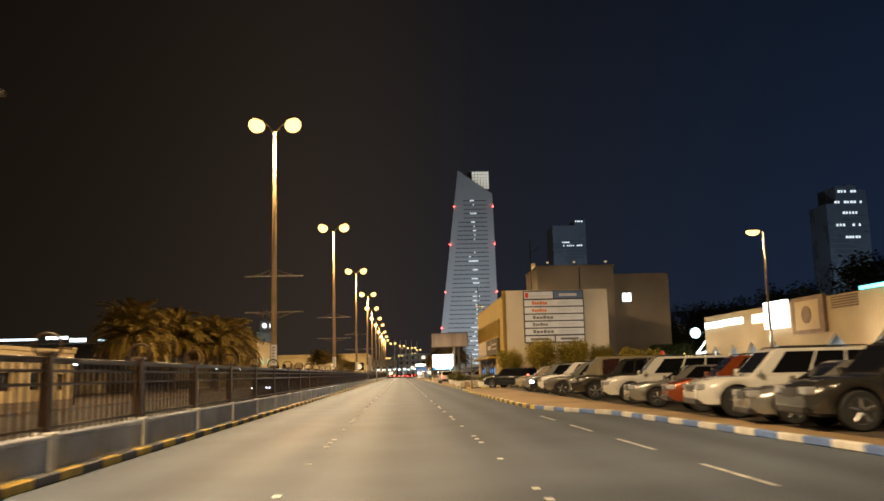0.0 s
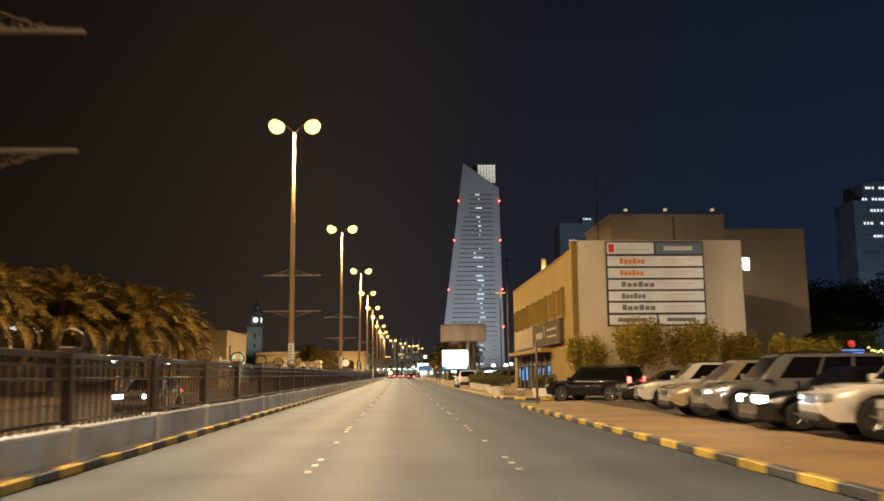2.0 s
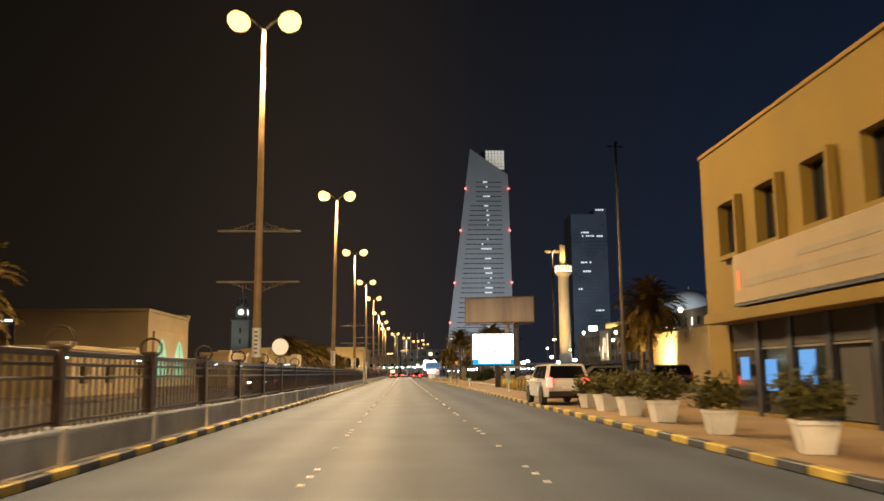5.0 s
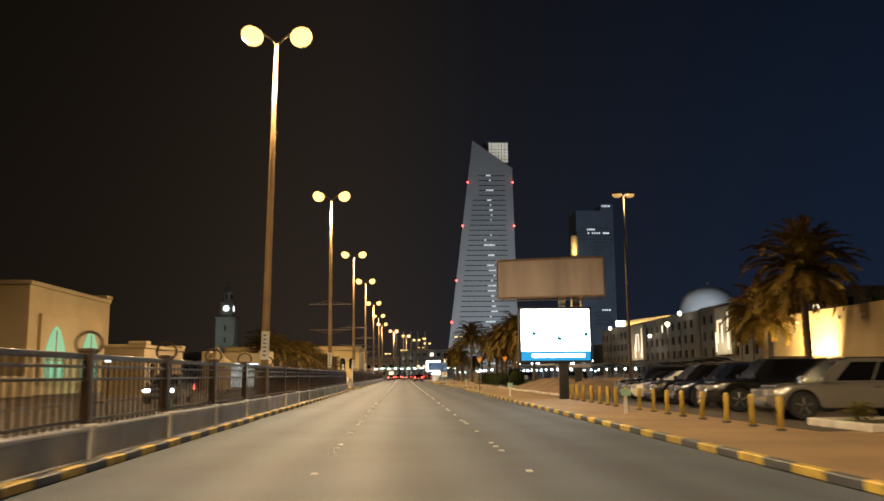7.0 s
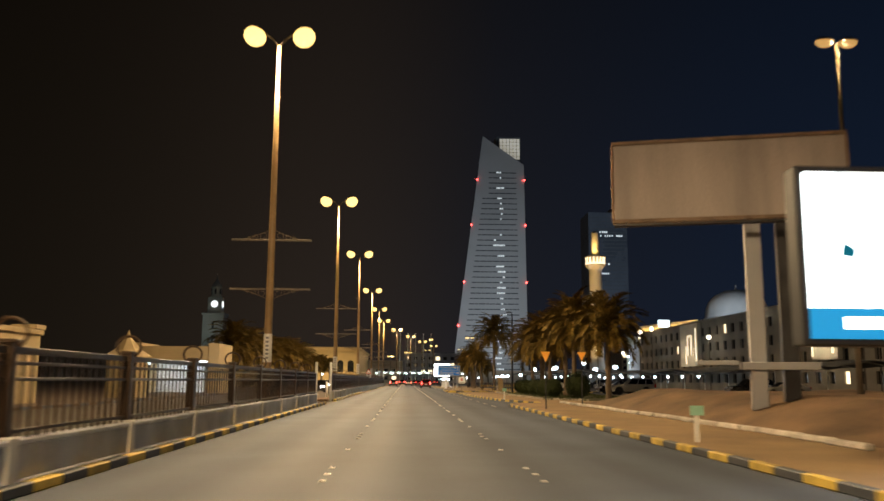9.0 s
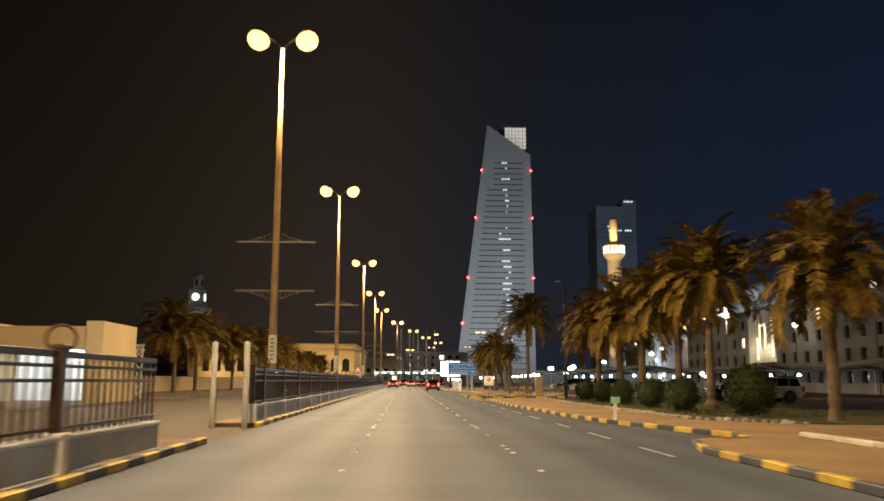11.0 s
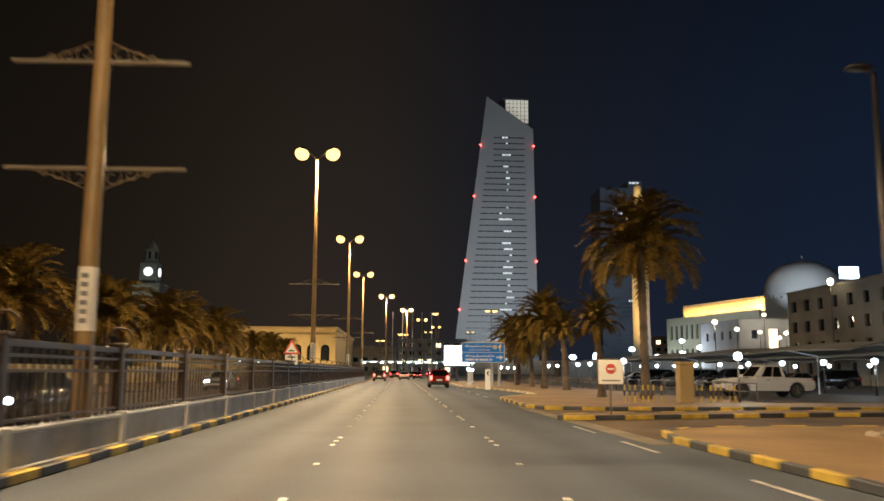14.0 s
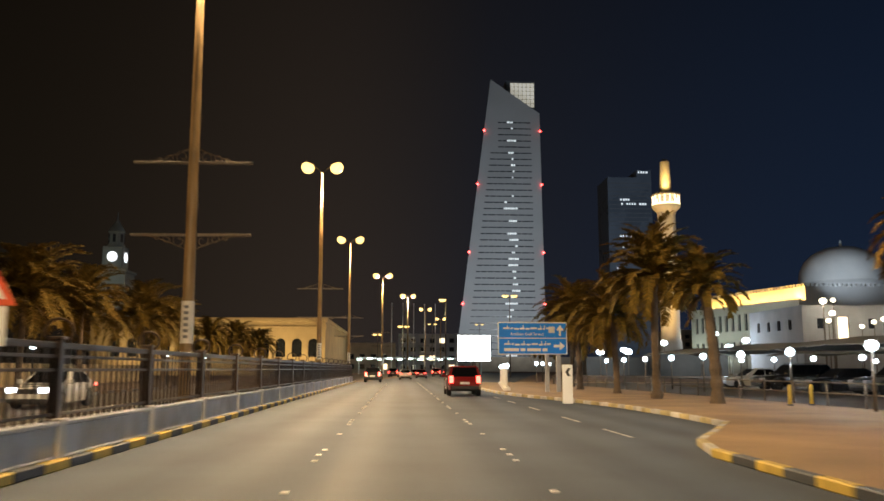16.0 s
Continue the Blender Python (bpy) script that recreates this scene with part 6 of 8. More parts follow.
bb = empty("billboard", "blank weathered billboard on steel columns over the mound", "billboard", at=(10.35, 171.1, 0.0))
bb.rotation_euler[2] = radians(-15)
bm = bmesh.new()
bw = 3.72
box(bm, -bw, -0.14, 6.95, bw, 0.14, 9.55, bevel=0.02)
part("panel", bm, BILLBOARD, bb, "blank dusty pinkish sheet")
bm = bmesh.new()
for a in ((-bw - 0.06, -0.2, 9.55, bw + 0.06, 0.2, 9.68), (-bw - 0.06, -0.2, 6.82, bw + 0.06, 0.2, 6.95), (-bw - 0.08, -0.2, 6.95, -bw, 0.2, 9.55), (bw, -0.2, 6.95, bw + 0.08, 0.2, 9.55)):
    box(bm, *a, bevel=0.015)
part("frame", bm, mat("rusty_frame", (0.30, 0.21, 0.15), 0.8, 0.3, 6, 0.3), bb, "rusty steel frame")
for i in range(8):
    bm = bmesh.new()
    x = -bw + 0.4 + i * (2 * bw - 0.8) / 7
    tube(bm, [(x, -0.15, 6.85), (x - 0.05, -0.85, 6.62)], 0.03, 5)
    part("catwalk_bracket", bm, DARK_STEEL, bb)
bm = bmesh.new()
box(bm, -bw, -0.95, 6.6, bw, -0.55, 6.65)
part("catwalk", bm, DARK_STEEL, bb)
for x in (0.75, 1.75):
    bm = bmesh.new()
    box(bm, x - 0.25, 0.15, 0.6, x + 0.25, 0.6, 8.8, bevel=0.02)
    part("column", bm, PALE_WALL if x < 1 else DARK_STEEL, bb, "steel column with peeling posters" if x < 1 else "")
bm = bmesh.new()
box(bm, 0.2, 0.0, 1.9, 2.6, 0.7, 2.15, bevel=0.02)
box(bm, -1.2, 0.0, 2.05, 0.1, 0.6, 2.2, bevel=0.02)
part("shelf", bm, PALE_WALL, bb, "pale ledge across the columns")

# yellow bollards
bol = empty("bollard", "yellow painted steel bollard beside the footway", "bollard", "yellow bollards")
bm = bmesh.new()
lathe(bm, [(0.07, 0.0), (0.07, 0.74), (0.055, 0.79), (0.0, 0.81)], 12)
part("post", bm, KERB_YELLOW, bol, smooth=True)
bm = bmesh.new()
lathe(bm, [(0.12, 0.0), (0.12, 0.03), (0.09, 0.05)], 12)
part("foot", bm, KERB_BLACK, bol)
for i in range(17):
    y = 131.9 + i * 1.68
    m = pose(8.6 + 0.05 * math.sin(i * 1.3) + (0.03 * (i - 8) if i > 8 else 0), y, 0.142, 0, random.uniform(-2, 2), 0)
    if i == 0:
        bol.matrix_basis = m
    else:
        copy_thing(bol, m)
# small raised bed with a pale stone rim before the bollards
rb_ = empty("raised_bed", "small raised bed with a pale rim and low plants", "flower bed", at=(12.4, 132.2, 0.14))
bm = bmesh.new()
for a in ((-2.3, -1.5, 0, 2.3, -1.32, 0.2), (-2.3, 1.32, 0, 2.3, 1.5, 0.2), (-2.3, -1.31, 0, -2.12, 1.31, 0.2), (2.12, -1.31, 0, 2.3, 1.31, 0.2)):
    box(bm, *a, bevel=0.03)
part("rim", bm, KERB_PALE, rb_, "pale stone rim")
bm = bmesh.new()
box(bm, -2.11, -1.31, 0, 2.11, 1.31, 0.14)
part("soil", bm, LAWN_SOIL, rb_)
bm = bmesh.new()
rnd_b = random.Random(31)
for cx, cy, r in ((-0.6, -0.5, 0.45), (0.4, 0.2, 0.5), (1.3, -0.4, 0.4), (-1.4, 0.5, 0.35)):
    leaf_cloud(bm, (cx, cy, 0.14 + r * 0.7), (r, r, r * 0.8), 190, 0.07, rnd_b, 0.2)
part("plants", bm, PLANTER_LEAF, rb_, "low bushy plants")
# low pale-green footway markers
for x, y in ((6.35, 163.5), (6.9, 205.9), (7.4, 141.0)):
    mk = empty("footway_marker", "low white post with a small pale green plate", "marker post", at=(x, y, 0.142))
    bm = bmesh.new()
    box(bm, -0.05, -0.04, 0, 0.05, 0.04, 0.62, bevel=0.01)
    part("post", bm, WHITE_PAINT, mk)
    bm = bmesh.new()
    box(bm, -0.16, -0.06, 0.60, 0.16, -0.02, 0.82, bevel=0.01)
    part("plate", bm, mat("pale_green_plate", (0.30, 0.55, 0.42), 0.5, 0.1), mk, "pale green plate")
# sand-bed kerb and rubble by the mound
for i in range(20):
    e = empty("edging_stone", "pale edging kerb stone at the mound", "kerb stone", "mound edging", at=(9.1 + 0.12 * math.sin(i) + (0.1 * i if i < 4 else 0.35), 161.2 + i * 1.8, 0.142))
    bm = bmesh.new()
    box(bm, -0.1, 0, 0, 0.1, 1.72, 0.14, bevel=0.03)
    part("stone", bm, KERB_PALE, e)
    e.rotation_euler[2] = random.uniform(-0.03, 0.03)


def sign_post(bm, h, r=0.035, x=0.0):
    tube(bm, [(x, 0, 0), (x, 0, h)], r, 8)


# no-entry board
ne = empty("no_entry_sign", "white no-entry board with a red disc on a post", "road sign", at=(6.75, 250.5, 0.14))
bm = bmesh.new()
sign_post(bm, 1.75)
part("post", bm, POLE_STEEL, ne)
bm = bmesh.new()
box(bm, -0.41, -0.07, 0.98, 0.41, -0.036, 1.78, bevel=0.01)
nb = part("board", bm, ROAD_WHITE, ne, "white reflective board")
bm = bmesh.new()
lathe(bm, [(0, 0), (0.17, 0), (0.17, 0.008), (0, 0.008)], 24)
bmesh.ops.rotate(bm, verts=bm.verts, matrix=Matrix.Rotation(radians(90), 3, "X"))
bmesh.ops.translate(bm, verts=bm.verts, vec=(0, -0.071, 1.48))
part("disc", bm, mat("red_reflective_sheet", (0.55, 0.07, 0.05), 0.45, 0.06, 3, 0.0, 30), nb, "red disc")
bm = bmesh.new()
box(bm, -0.11, -0.088, 1.45, 0.11, -0.08, 1.51)
part("white_bar", bm, ROAD_WHITE, nb)
bm = bmesh.new()
box(bm, -0.3, -0.076, 1.08, 0.3, -0.071, 1.12)
part("text_bar", bm, INK_GREY, nb)

# triangular bump sign on the median and a smaller one far right
def triangle_sign(x, y, h, side, label, plate):
    ts = empty("warning_sign", label, "road sign", at=(x, y, 0.13))
    bm = bmesh.new()
    sign_post(bm, h)
    part("post", bm, POLE_STEEL, ts)
    for nm, s, off, m in (("red_border", side, 0.0, mat("orange_red_reflective_sheet", (0.75, 0.10, 0.03), 0.45, 0.06, 3, 0.0, 30)), ("white_face", side * 0.66, -0.012, ROAD_WHITE)):
        bm = bmesh.new()
        zc = h - side * 0.29
        tri = [(-s / 2, zc - s * 0.29), (s / 2, zc - s * 0.29), (0, zc + s * 0.577)]
        f = bm.faces.new([bm.verts.new((a, -0.05 + off, b)) for a, b in tri])
        r = bmesh.ops.extrude_face_region(bm, geom=[f])
        bmesh.ops.translate(bm, verts=[v for v in r["geom"] if isinstance(v, bmesh.types.BMVert)], vec=(0, -0.01, 0))
        part(nm, bm, m, ts)
    bm = bmesh.new()
    zc = h - side * 0.29
    lathe(bm, [(0.0, 0.0), (0.2 * side, 0.0), (0.16 * side, 0.06 * side), (0.0, 0.1 * side)], 12, (0, 0, 0), squash=(1, 0.05))
    bmesh.ops.translate(bm, verts=bm.verts, vec=(0, -0.075, zc - 0.13 * side))
    part("hump_mark", bm, TRIM_BLACK, ts)
    if plate:
        bm = bmesh.new()
        box(bm, -side * 0.36, -0.06, zc - side * 0.29 - side * 0.62, side * 0.36, -0.04, zc - side * 0.30, bevel=0.006)
        pl = part("plate", bm, ROAD_WHITE, ts, "white plate under the triangle")
        bm = bmesh.new()
        box(bm, -side * 0.26, -0.066, zc - side * 0.75, side * 0.26, -0.062, zc - side * 0.66)
        box(bm, -side * 0.22, -0.066, zc - side * 0.5, side * 0.22, -0.062, zc - side * 0.42)
        part("text_bar", bm, TRIM_BLACK, pl)
    return ts


triangle_sign(-5.66, 265.3, 2.69, 0.86, "red-bordered hump warning triangle over a white plate", True)
AMBER = mat("amber_reflective_sheet", (0.85, 0.38, 0.05), 0.45, 0.06, 3, 0.0, 30)
for gx, gy, gz in ((6.5, 185.2, 0.142), (9.3, 190.0, 0.3)):
    ys = empty("give_way_sign", "amber upside-down triangle sign on a thin post", "road sign", "give-way signs", at=(gx, gy, gz - 0.02))
    bm = bmesh.new()
    sign_post(bm, 2.7)
    part("post", bm, DARK_STEEL, ys)
    bm = bmesh.new()
    f = bm.faces.new([bm.verts.new(p) for p in ((-0.24, -0.05, 2.8), (0.24, -0.05, 2.8), (0, -0.05, 2.3))])
    r = bmesh.ops.extrude_face_region(bm, geom=[f])
    bmesh.ops.translate(bm, verts=[v for v in r["geom"] if isinstance(v, bmesh.types.BMVert)], vec=(0, -0.015, 0))
    part("triangle", bm, AMBER, ys)
rd = empty("road_sign", "plain grey back of a round road sign", "road sign", at=(-5.6, 118.0, 0.13))
bm = bmesh.new()
sign_post(bm, 2.8)
part("post", bm, POLE_STEEL, rd)
bm = bmesh.new()
lathe(bm, [(0, 0), (0.36, 0), (0.36, 0.01), (0, 0.01)], 24)
bmesh.ops.rotate(bm, verts=bm.verts, matrix=Matrix.Rotation(radians(90), 3, "X"))
bmesh.ops.translate(bm, verts=bm.verts, vec=(0, -0.04, 2.58))
part("disc", bm, SIGN_WHITE, rd)

# blue direction sign
ds = empty("direction_sign", "blue two-panel direction sign reading Arabian Gulf Street", "road sign", at=(7.9, 304.9, 0.142))
bm = bmesh.new()
box(bm, -2.13, -0.05, 2.25, 2.13, 0.0, 4.22, bevel=0.03)
part("border", bm, ROAD_WHITE, ds, "white sign border")
for z0, z1 in ((3.27, 4.16), (2.31, 3.22)):
    bm = bmesh.new()
    box(bm, -2.07, -0.062, z0, 2.07, -0.051, z1, bevel=0.004)
    pn = part("panel", bm, ROAD_BLUE, ds, "blue reflective panel")
    up = z0 > 3
    bm = bmesh.new()
    if up:
        shape = [(1.62, 0.12), (1.74, 0.12), (1.74, 0.45), (1.92, 0.45), (1.68, 0.78), (1.44, 0.45), (1.62, 0.45)]
    else:
        shape = [(1.3, 0.38), (1.66, 0.38), (1.66, 0.2), (1.98, 0.46), (1.66, 0.72), (1.66, 0.54), (1.3, 0.54)]
    f = bm.faces.new([bm.verts.new((a, -0.066, z0 + b)) for a, b in shape])
    r = bmesh.ops.extrude_face_region(bm, geom=[f])
    bmesh.ops.translate(bm, verts=[v for v in r["geom"] if isinstance(v, bmesh.types.BMVert)], vec=(0, -0.004, 0))
    part("arrow", bm, ROAD_WHITE, pn, "white arrow")
    bm = bmesh.new()
    xx = -1.75 if not up else -1.8
    rb = random.Random(2)
    while xx < (0.95 if up else 1.0):
        w = rb.uniform(0.12, 0.4)
        zz = z0 + 0.5 + rb.uniform(-0.03, 0.03)
        box(bm, xx, -0.069, zz, xx + w, -0.063, zz + 0.10)
        if rb.random() < 0.5:
            box(bm, xx + w * 0.6, -0.069, zz + 0.1, xx + w * 0.6 + 0.05, -0.063, zz + 0.26)
        xx += w + 0.06
    part("script_bars", bm, ROAD_WHITE, pn)
    if up:
        cu = bpy.data.curves.new("lettering", "FONT")
        cu.body, cu.size, cu.extrude, cu.align_x = "Arabian Gulf Street", 0.26, 0.003, "CENTER"
        tx = new("lettering", cu)
        me = bpy.data.meshes.new_from_object(tx.evaluated_get(bpy.context.evaluated_depsgraph_get()))
        bpy.data.objects.remove(tx)
        me.materials.append(ROAD_WHITE)
        lt = new("lettering", me)
        lt.parent = pn
        lt.matrix_basis = pose(-0.35, -0.067, z0 + 0.14, 90, 0, 0)
        bm = bmesh.new()
        box(bm, 0.98, -0.069, z0 + 0.3, 1.36, -0.063, z0 + 0.68, bevel=0.01)
        part("symbol", bm, SIGN_WHITE, pn, "small pale square symbol")
    else:
        bm = bmesh.new()
        for a, b in ((-1.75, -0.85), (-0.75, -0.45), (-0.35, 0.5), (0.6, 0.9)):
            box(bm, a, -0.069, z0 + 0.14, b, -0.063, z0 + 0.32)
        part("name_bars", bm, ROAD_WHITE, pn)
for x in (0.9, 1.6):
    bm = bmesh.new()
    box(bm, x - 0.12, 0.03, 0, x + 0.12, 0.27, 4.0, bevel=0.02)
    part("column", bm, PALE_WALL, ds, "pale sign column")
# white chevron post
cp = empty("chevron_post", "white marker board with a black chevron", "road sign", at=(6.55, 287.6, 0.142))
bm = bmesh.new()
box(bm, -0.2, -0.08, 0, 0.2, 0.08, 1.55, bevel=0.015)
part("board", bm, ROAD_WHITE, cp)
bm = bmesh.new()
for s in (-1, 1):
    f = bm.faces.new([bm.verts.new(p) for p in ((-0.1, -0.084, 1.25), (0.02, -0.084, 1.25), (0.12, -0.084, 1.25 + s * 0.16), (0.0, -0.084, 1.25 + s * 0.16))])
part("chevron", bm, TRIM_BLACK, cp)
# gate pillar, barrier posts, lamp bollards by the car park
gp = empty("gate_pillar", "pale stone gate pillar with a flat cap", "pillar", at=(12.85, 261.0, 0.142))
bm = bmesh.new()
box(bm, -0.32, -0.32, 0, 0.32, 0.32, 1.72, bevel=0.03)
part("shaft", bm, CREAM_WALL, gp)
bm = bmesh.new()
box(bm, -0.37, -0.37, 1.72, 0.37, 0.37, 1.87, bevel=0.03)
part("cap", bm, CREAM_WALL, gp)
ybar = empty("barrier_post", "short yellow and black barrier post", "barrier", "entrance barrier posts")
for z0, z1, m in ((0, 0.3, KERB_YELLOW), (0.3, 0.55, KERB_BLACK), (0.55, 0.8, KERB_YELLOW)):
    bm = bmesh.new()
    lathe(bm, [(0.045, z0), (0.045, z1)], 8)
    part("band", bm, m, ybar)
for i in range(14):
    x, y = (10.2 + i * 0.29, 261.6) if i < 7 else (13.6 + (i - 7) * 0.3, 261.4)
    m = pose(x, y + 0.15 * (i % 3), 0.142)
    if i == 0:
        ybar.matrix_basis = m
    else:
        copy_thing(ybar, m)


def ball_lamp_thing():
    b = empty("ball_lamp", "globe lamp on a grey post glowing bluish white", "lamp", "car park globe lamps")
    bm = bmesh.new()
    tube(bm, [(0, 0, 0), (0, 0, 2.0)], [0.055, 0.045], 8)
    part("post", bm, POLE_STEEL, b, smooth=True)
    bm = bmesh.new()
    lathe(bm, [(0.0, 1.96), (0.15, 2.02), (0.21, 2.16), (0.15, 2.30), (0, 2.36)], 12)
    g = part("globe", bm, LAMP_GLOW_PALE, b, "glowing bluish-white globe", smooth=True)
    g.visible_shadow = False
    return b


bl = ball_lamp_thing()
lamp_spots = [(15.4, 281.0), (17.6, 291.5), (18.2, 298.5), (15.8, 262.0), (18.5, 305), (18.8, 312), (19, 319), (19.2, 326), (19.4, 333)]
lamp_spots += [(30, 262 + 6.5 * k) for k in range(11)] + [(44, 270 + 7.5 * k) for k in range(9)] + [(58, 330), (52, 338), (66, 336), (14, 341), (16, 349), (18, 356)]
for i, (x, y) in enumerate(lamp_spots):
    m = pose(x, y, 0.142 if x < 17.2 and y < 341 else 0.15 if y < 338 else -0.04)
    if i == 0:
        bl.matrix_basis = m
    else:
        copy_thing(bl, m)
    if i in (0, 1, 3, 5, 7, 11, 14, 17, 22, 26):
        lamp_light("globe_light", "POINT", (x, y, 2.3), 400, (0.62, 0.82, 1.0), 0.15)

# short globe bollards on white feet past the direction sign
gb = empty("globe_bollard", "short white bollard lamp with a bluish-white globe", "lamp", "globe bollards")
bm = bmesh.new()
lathe(bm, [(0.24, 0.0), (0.24, 0.16), (0.08, 0.22), (0.06, 1.45)], 10)
part("post", bm, WHITE_PAINT, gb, "white post on a round foot")
bm = bmesh.new()
lathe(bm, [(0.0, 1.42), (0.12, 1.47), (0.17, 1.59), (0.12, 1.71), (0, 1.76)], 12)
g = part("globe", bm, LAMP_GLOW_PALE, gb, "glowing bluish-white globe", smooth=True)
g.visible_shadow = False
for i in range(12):
    x, y = 6.75 + 0.24 * i, 308.5 + 2.3 * i
    m = pose(x, y, 0.142)
    if i == 0:
        gb.matrix_basis = m
    else:
        copy_thing(gb, m)
    if i % 4 == 1:
        lamp_light("globe_light", "POINT", (x, y, 1.75), 160, (0.62, 0.82, 1.0), 0.15)
for x, y in ((14.8, 285.8), (15.75, 286.0)):
    copy_thing(bol, pose(x, y, 0.142))

# low rail along the edge of the car park
rail = empty("guard_rail", "low grey steel guard rail along the car park edge", "railing", "car park rails")
RAIL_STEP = 2.55
bm = bmesh.new()
tube(bm, [(0, 0, 0), (0, 0, 0.92)], 0.04, 8)
part("post", bm, POLE_STEEL, rail, smooth=True)
for z in (0.88, 0.48):
    bm = bmesh.new()
    tube(bm, [(0, 0, z), (0, RAIL_STEP, z)], 0.028, 6)
    part("rail", bm, POLE_STEEL, rail, smooth=True)
for i in range(29):
    m = pose(16.85 - 0.0845 * i, 262.5 + RAIL_STEP * i, 0.142, 0, 0, 1.9)
    if i == 0:
        rail.matrix_basis = m
    else:
        copy_thing(rail, m)

# shade canopies over the car parks
def canopy(x, y0, y1, z, label):
    c = empty("shade_canopy", label, "canopy", "car park canopies")
    n = 8
    bm = bmesh.new()
    rows = []
    for i in range(n + 1):
        s = i / n
        rows.append([bm.verts.new((x - 2.8 + 5.6 * s, y, z + 0.45 * math.sin(math.pi * s) + (0.12 if k % 2 else 0))) for k, y in enumerate([y0 + (y1 - y0) * q / 10 for q in range(11)])])
    for a, b in zip(rows, rows[1:]):
        for k in range(10):
            bm.faces.new((a[k], a[k + 1], b[k + 1], b[k]))
    r = bmesh.ops.extrude_face_region(bm, geom=bm.faces[:])
    bmesh.ops.translate(bm, verts=[v for v in r["geom"] if isinstance(v, bmesh.types.BMVert)], vec=(0, 0, -0.06))
    part("awning", bm, CANVAS, c, "grey fabric awning")
    for q in range(6):
        y = y0 + (y1 - y0) * (q + 0.2) / 6
        bm = bmesh.new()
        tube(bm, [(x + 2.4, y, 0.1), (x + 2.4, y, z - 0.1), (x, y, z + 0.34), (x - 2.5, y, z + 0.06)], 0.06, 6)
        part("support", bm, WHITE_PAINT, c)
    return c


canopy(25.2, 264, 332, 2.75, "long grey shade canopy over parked cars")
canopy(38.2, 264, 334, 2.85, "long grey shade canopy over the far cars")
canopy(50.5, 268, 334, 2.95, "long grey shade canopy behind the others")
canopy(36.0, 208, 241, 2.8, "grey shade canopy before the apartment block")

# floodlit boundary wall behind the second car park
bm = bmesh.new()
box(bm, 27.3, 128, 0, 27.65, 173.4, 5.5, bevel=0.02)
w = part("wall_boundary", bm, CREAM_WALL)
tagged(w, "floodlit cream boundary wall behind the car park", "wall", kind="structure")
for k in range(15):
    bm = bmesh.new()
    box(bm, 27.1, 130 + k * 2.8, 4.75, 27.299, 130.25 + k * 2.8, 4.95)
    part("spout", bm, BEIGE_WALL, w)
wf = empty("wall_floodlight", "small floodlight on a stem before the boundary wall", "floodlight", at=(25.0, 165.2, 0.6))
bm = bmesh.new()
tube(bm, [(0, 0, -0.5), (0, 0, 0.75)], 0.05, 8)
part("stem", bm, DARK_STEEL, wf)
bm = bmesh.new()
box(bm, -0.12, -0.2, 0.75, 0.08, 0.2, 1.05, bevel=0.03)
part("lamp_case", bm, DARK_STEEL, wf)
lamp_light("wall_floodlight", "SPOT", (25.2, 165.2, 1.6), 12000, (1.0, 0.72, 0.32), 0.1, (27.3, 166.4, 3.4), 120, 0.8)
lamp_light("wall_floodlight", "SPOT", (25.0, 150, 0.6), 1200, (1.0, 0.78, 0.42), 0.1, (27.3, 150.5, 3.2), 110, 0.8)

# ---- apartment blocks behind the car parks ----
def block(name, label, x0, x1, y0, y1, h, material, face_rows, lit, seed):
    b = empty(name, label, "building")
    bm = bmesh.new()
    holes = []
    n = int((y1 - y0) / 3.6)
    for r in range(face_rows):
        for k in range(n):
            a = 1.1 + k * 3.6
            z = 1.4 + r * (h - 1.2) / face_rows
            holes.append((a, a + 1.4, z, z + 1.5))
    grid_wall(bm, (x0, y1), (x0, y0), 0, h, holes, -0.4)
    part("road_wall", bm, material, b)
    holes2 = []
    n2 = int((x1 - x0) / 3.8)
    for r in range(face_rows):
        for k in range(n2):
            a = 1.2 + k * 3.8
            z = 1.4 + r * (h - 1.2) / face_rows
            holes2.append((a, a + 1.4, z, z + 1.5))
    bm = bmesh.new()
    grid_wall(bm, (x0 + 0.41, y0), (x1, y0), 0, h, holes2, -0.4)
    part("end_wall", bm, material, b)
    bm = bmesh.new()
    box(bm, x0 + 0.8, y0 + 0.8, 0, x1, y1, h - 0.4)
    part("core", bm, TOWER_SLIT, b)
    bm = bmesh.new()
    box(bm, x0 - 0.1, y0 - 0.1, h, x1 + 0.1, y1 + 0.1, h + 0.35, bevel=0.03)
    part("parapet", bm, material, b)
    r_ = random.Random(seed)
    for a0, a1, z0, z1 in holes:
        bm = bmesh.new()
        box(bm, x0 + 0.28, y1 - a1 + 0.02, z0 + 0.02, x0 + 0.33, y1 - a0 - 0.02, z1 - 0.02)
        on = r_.random() < lit
        part("lit_window" if on else "window", bm, WARM_LIT if on else GLASS_DARK, b)
    for a0, a1, z0, z1 in holes2:
        bm = bmesh.new()
        box(bm, x0 + 0.41 + a0 + 0.02, y0 + 0.28, z0 + 0.02, x0 + 0.41 + a1 - 0.02, y0 + 0.33, z1 - 0.02)
        on = r_.random() < lit
        part("lit_window" if on else "window", bm, WARM_LIT if on else GLASS_DARK, b)
    return b


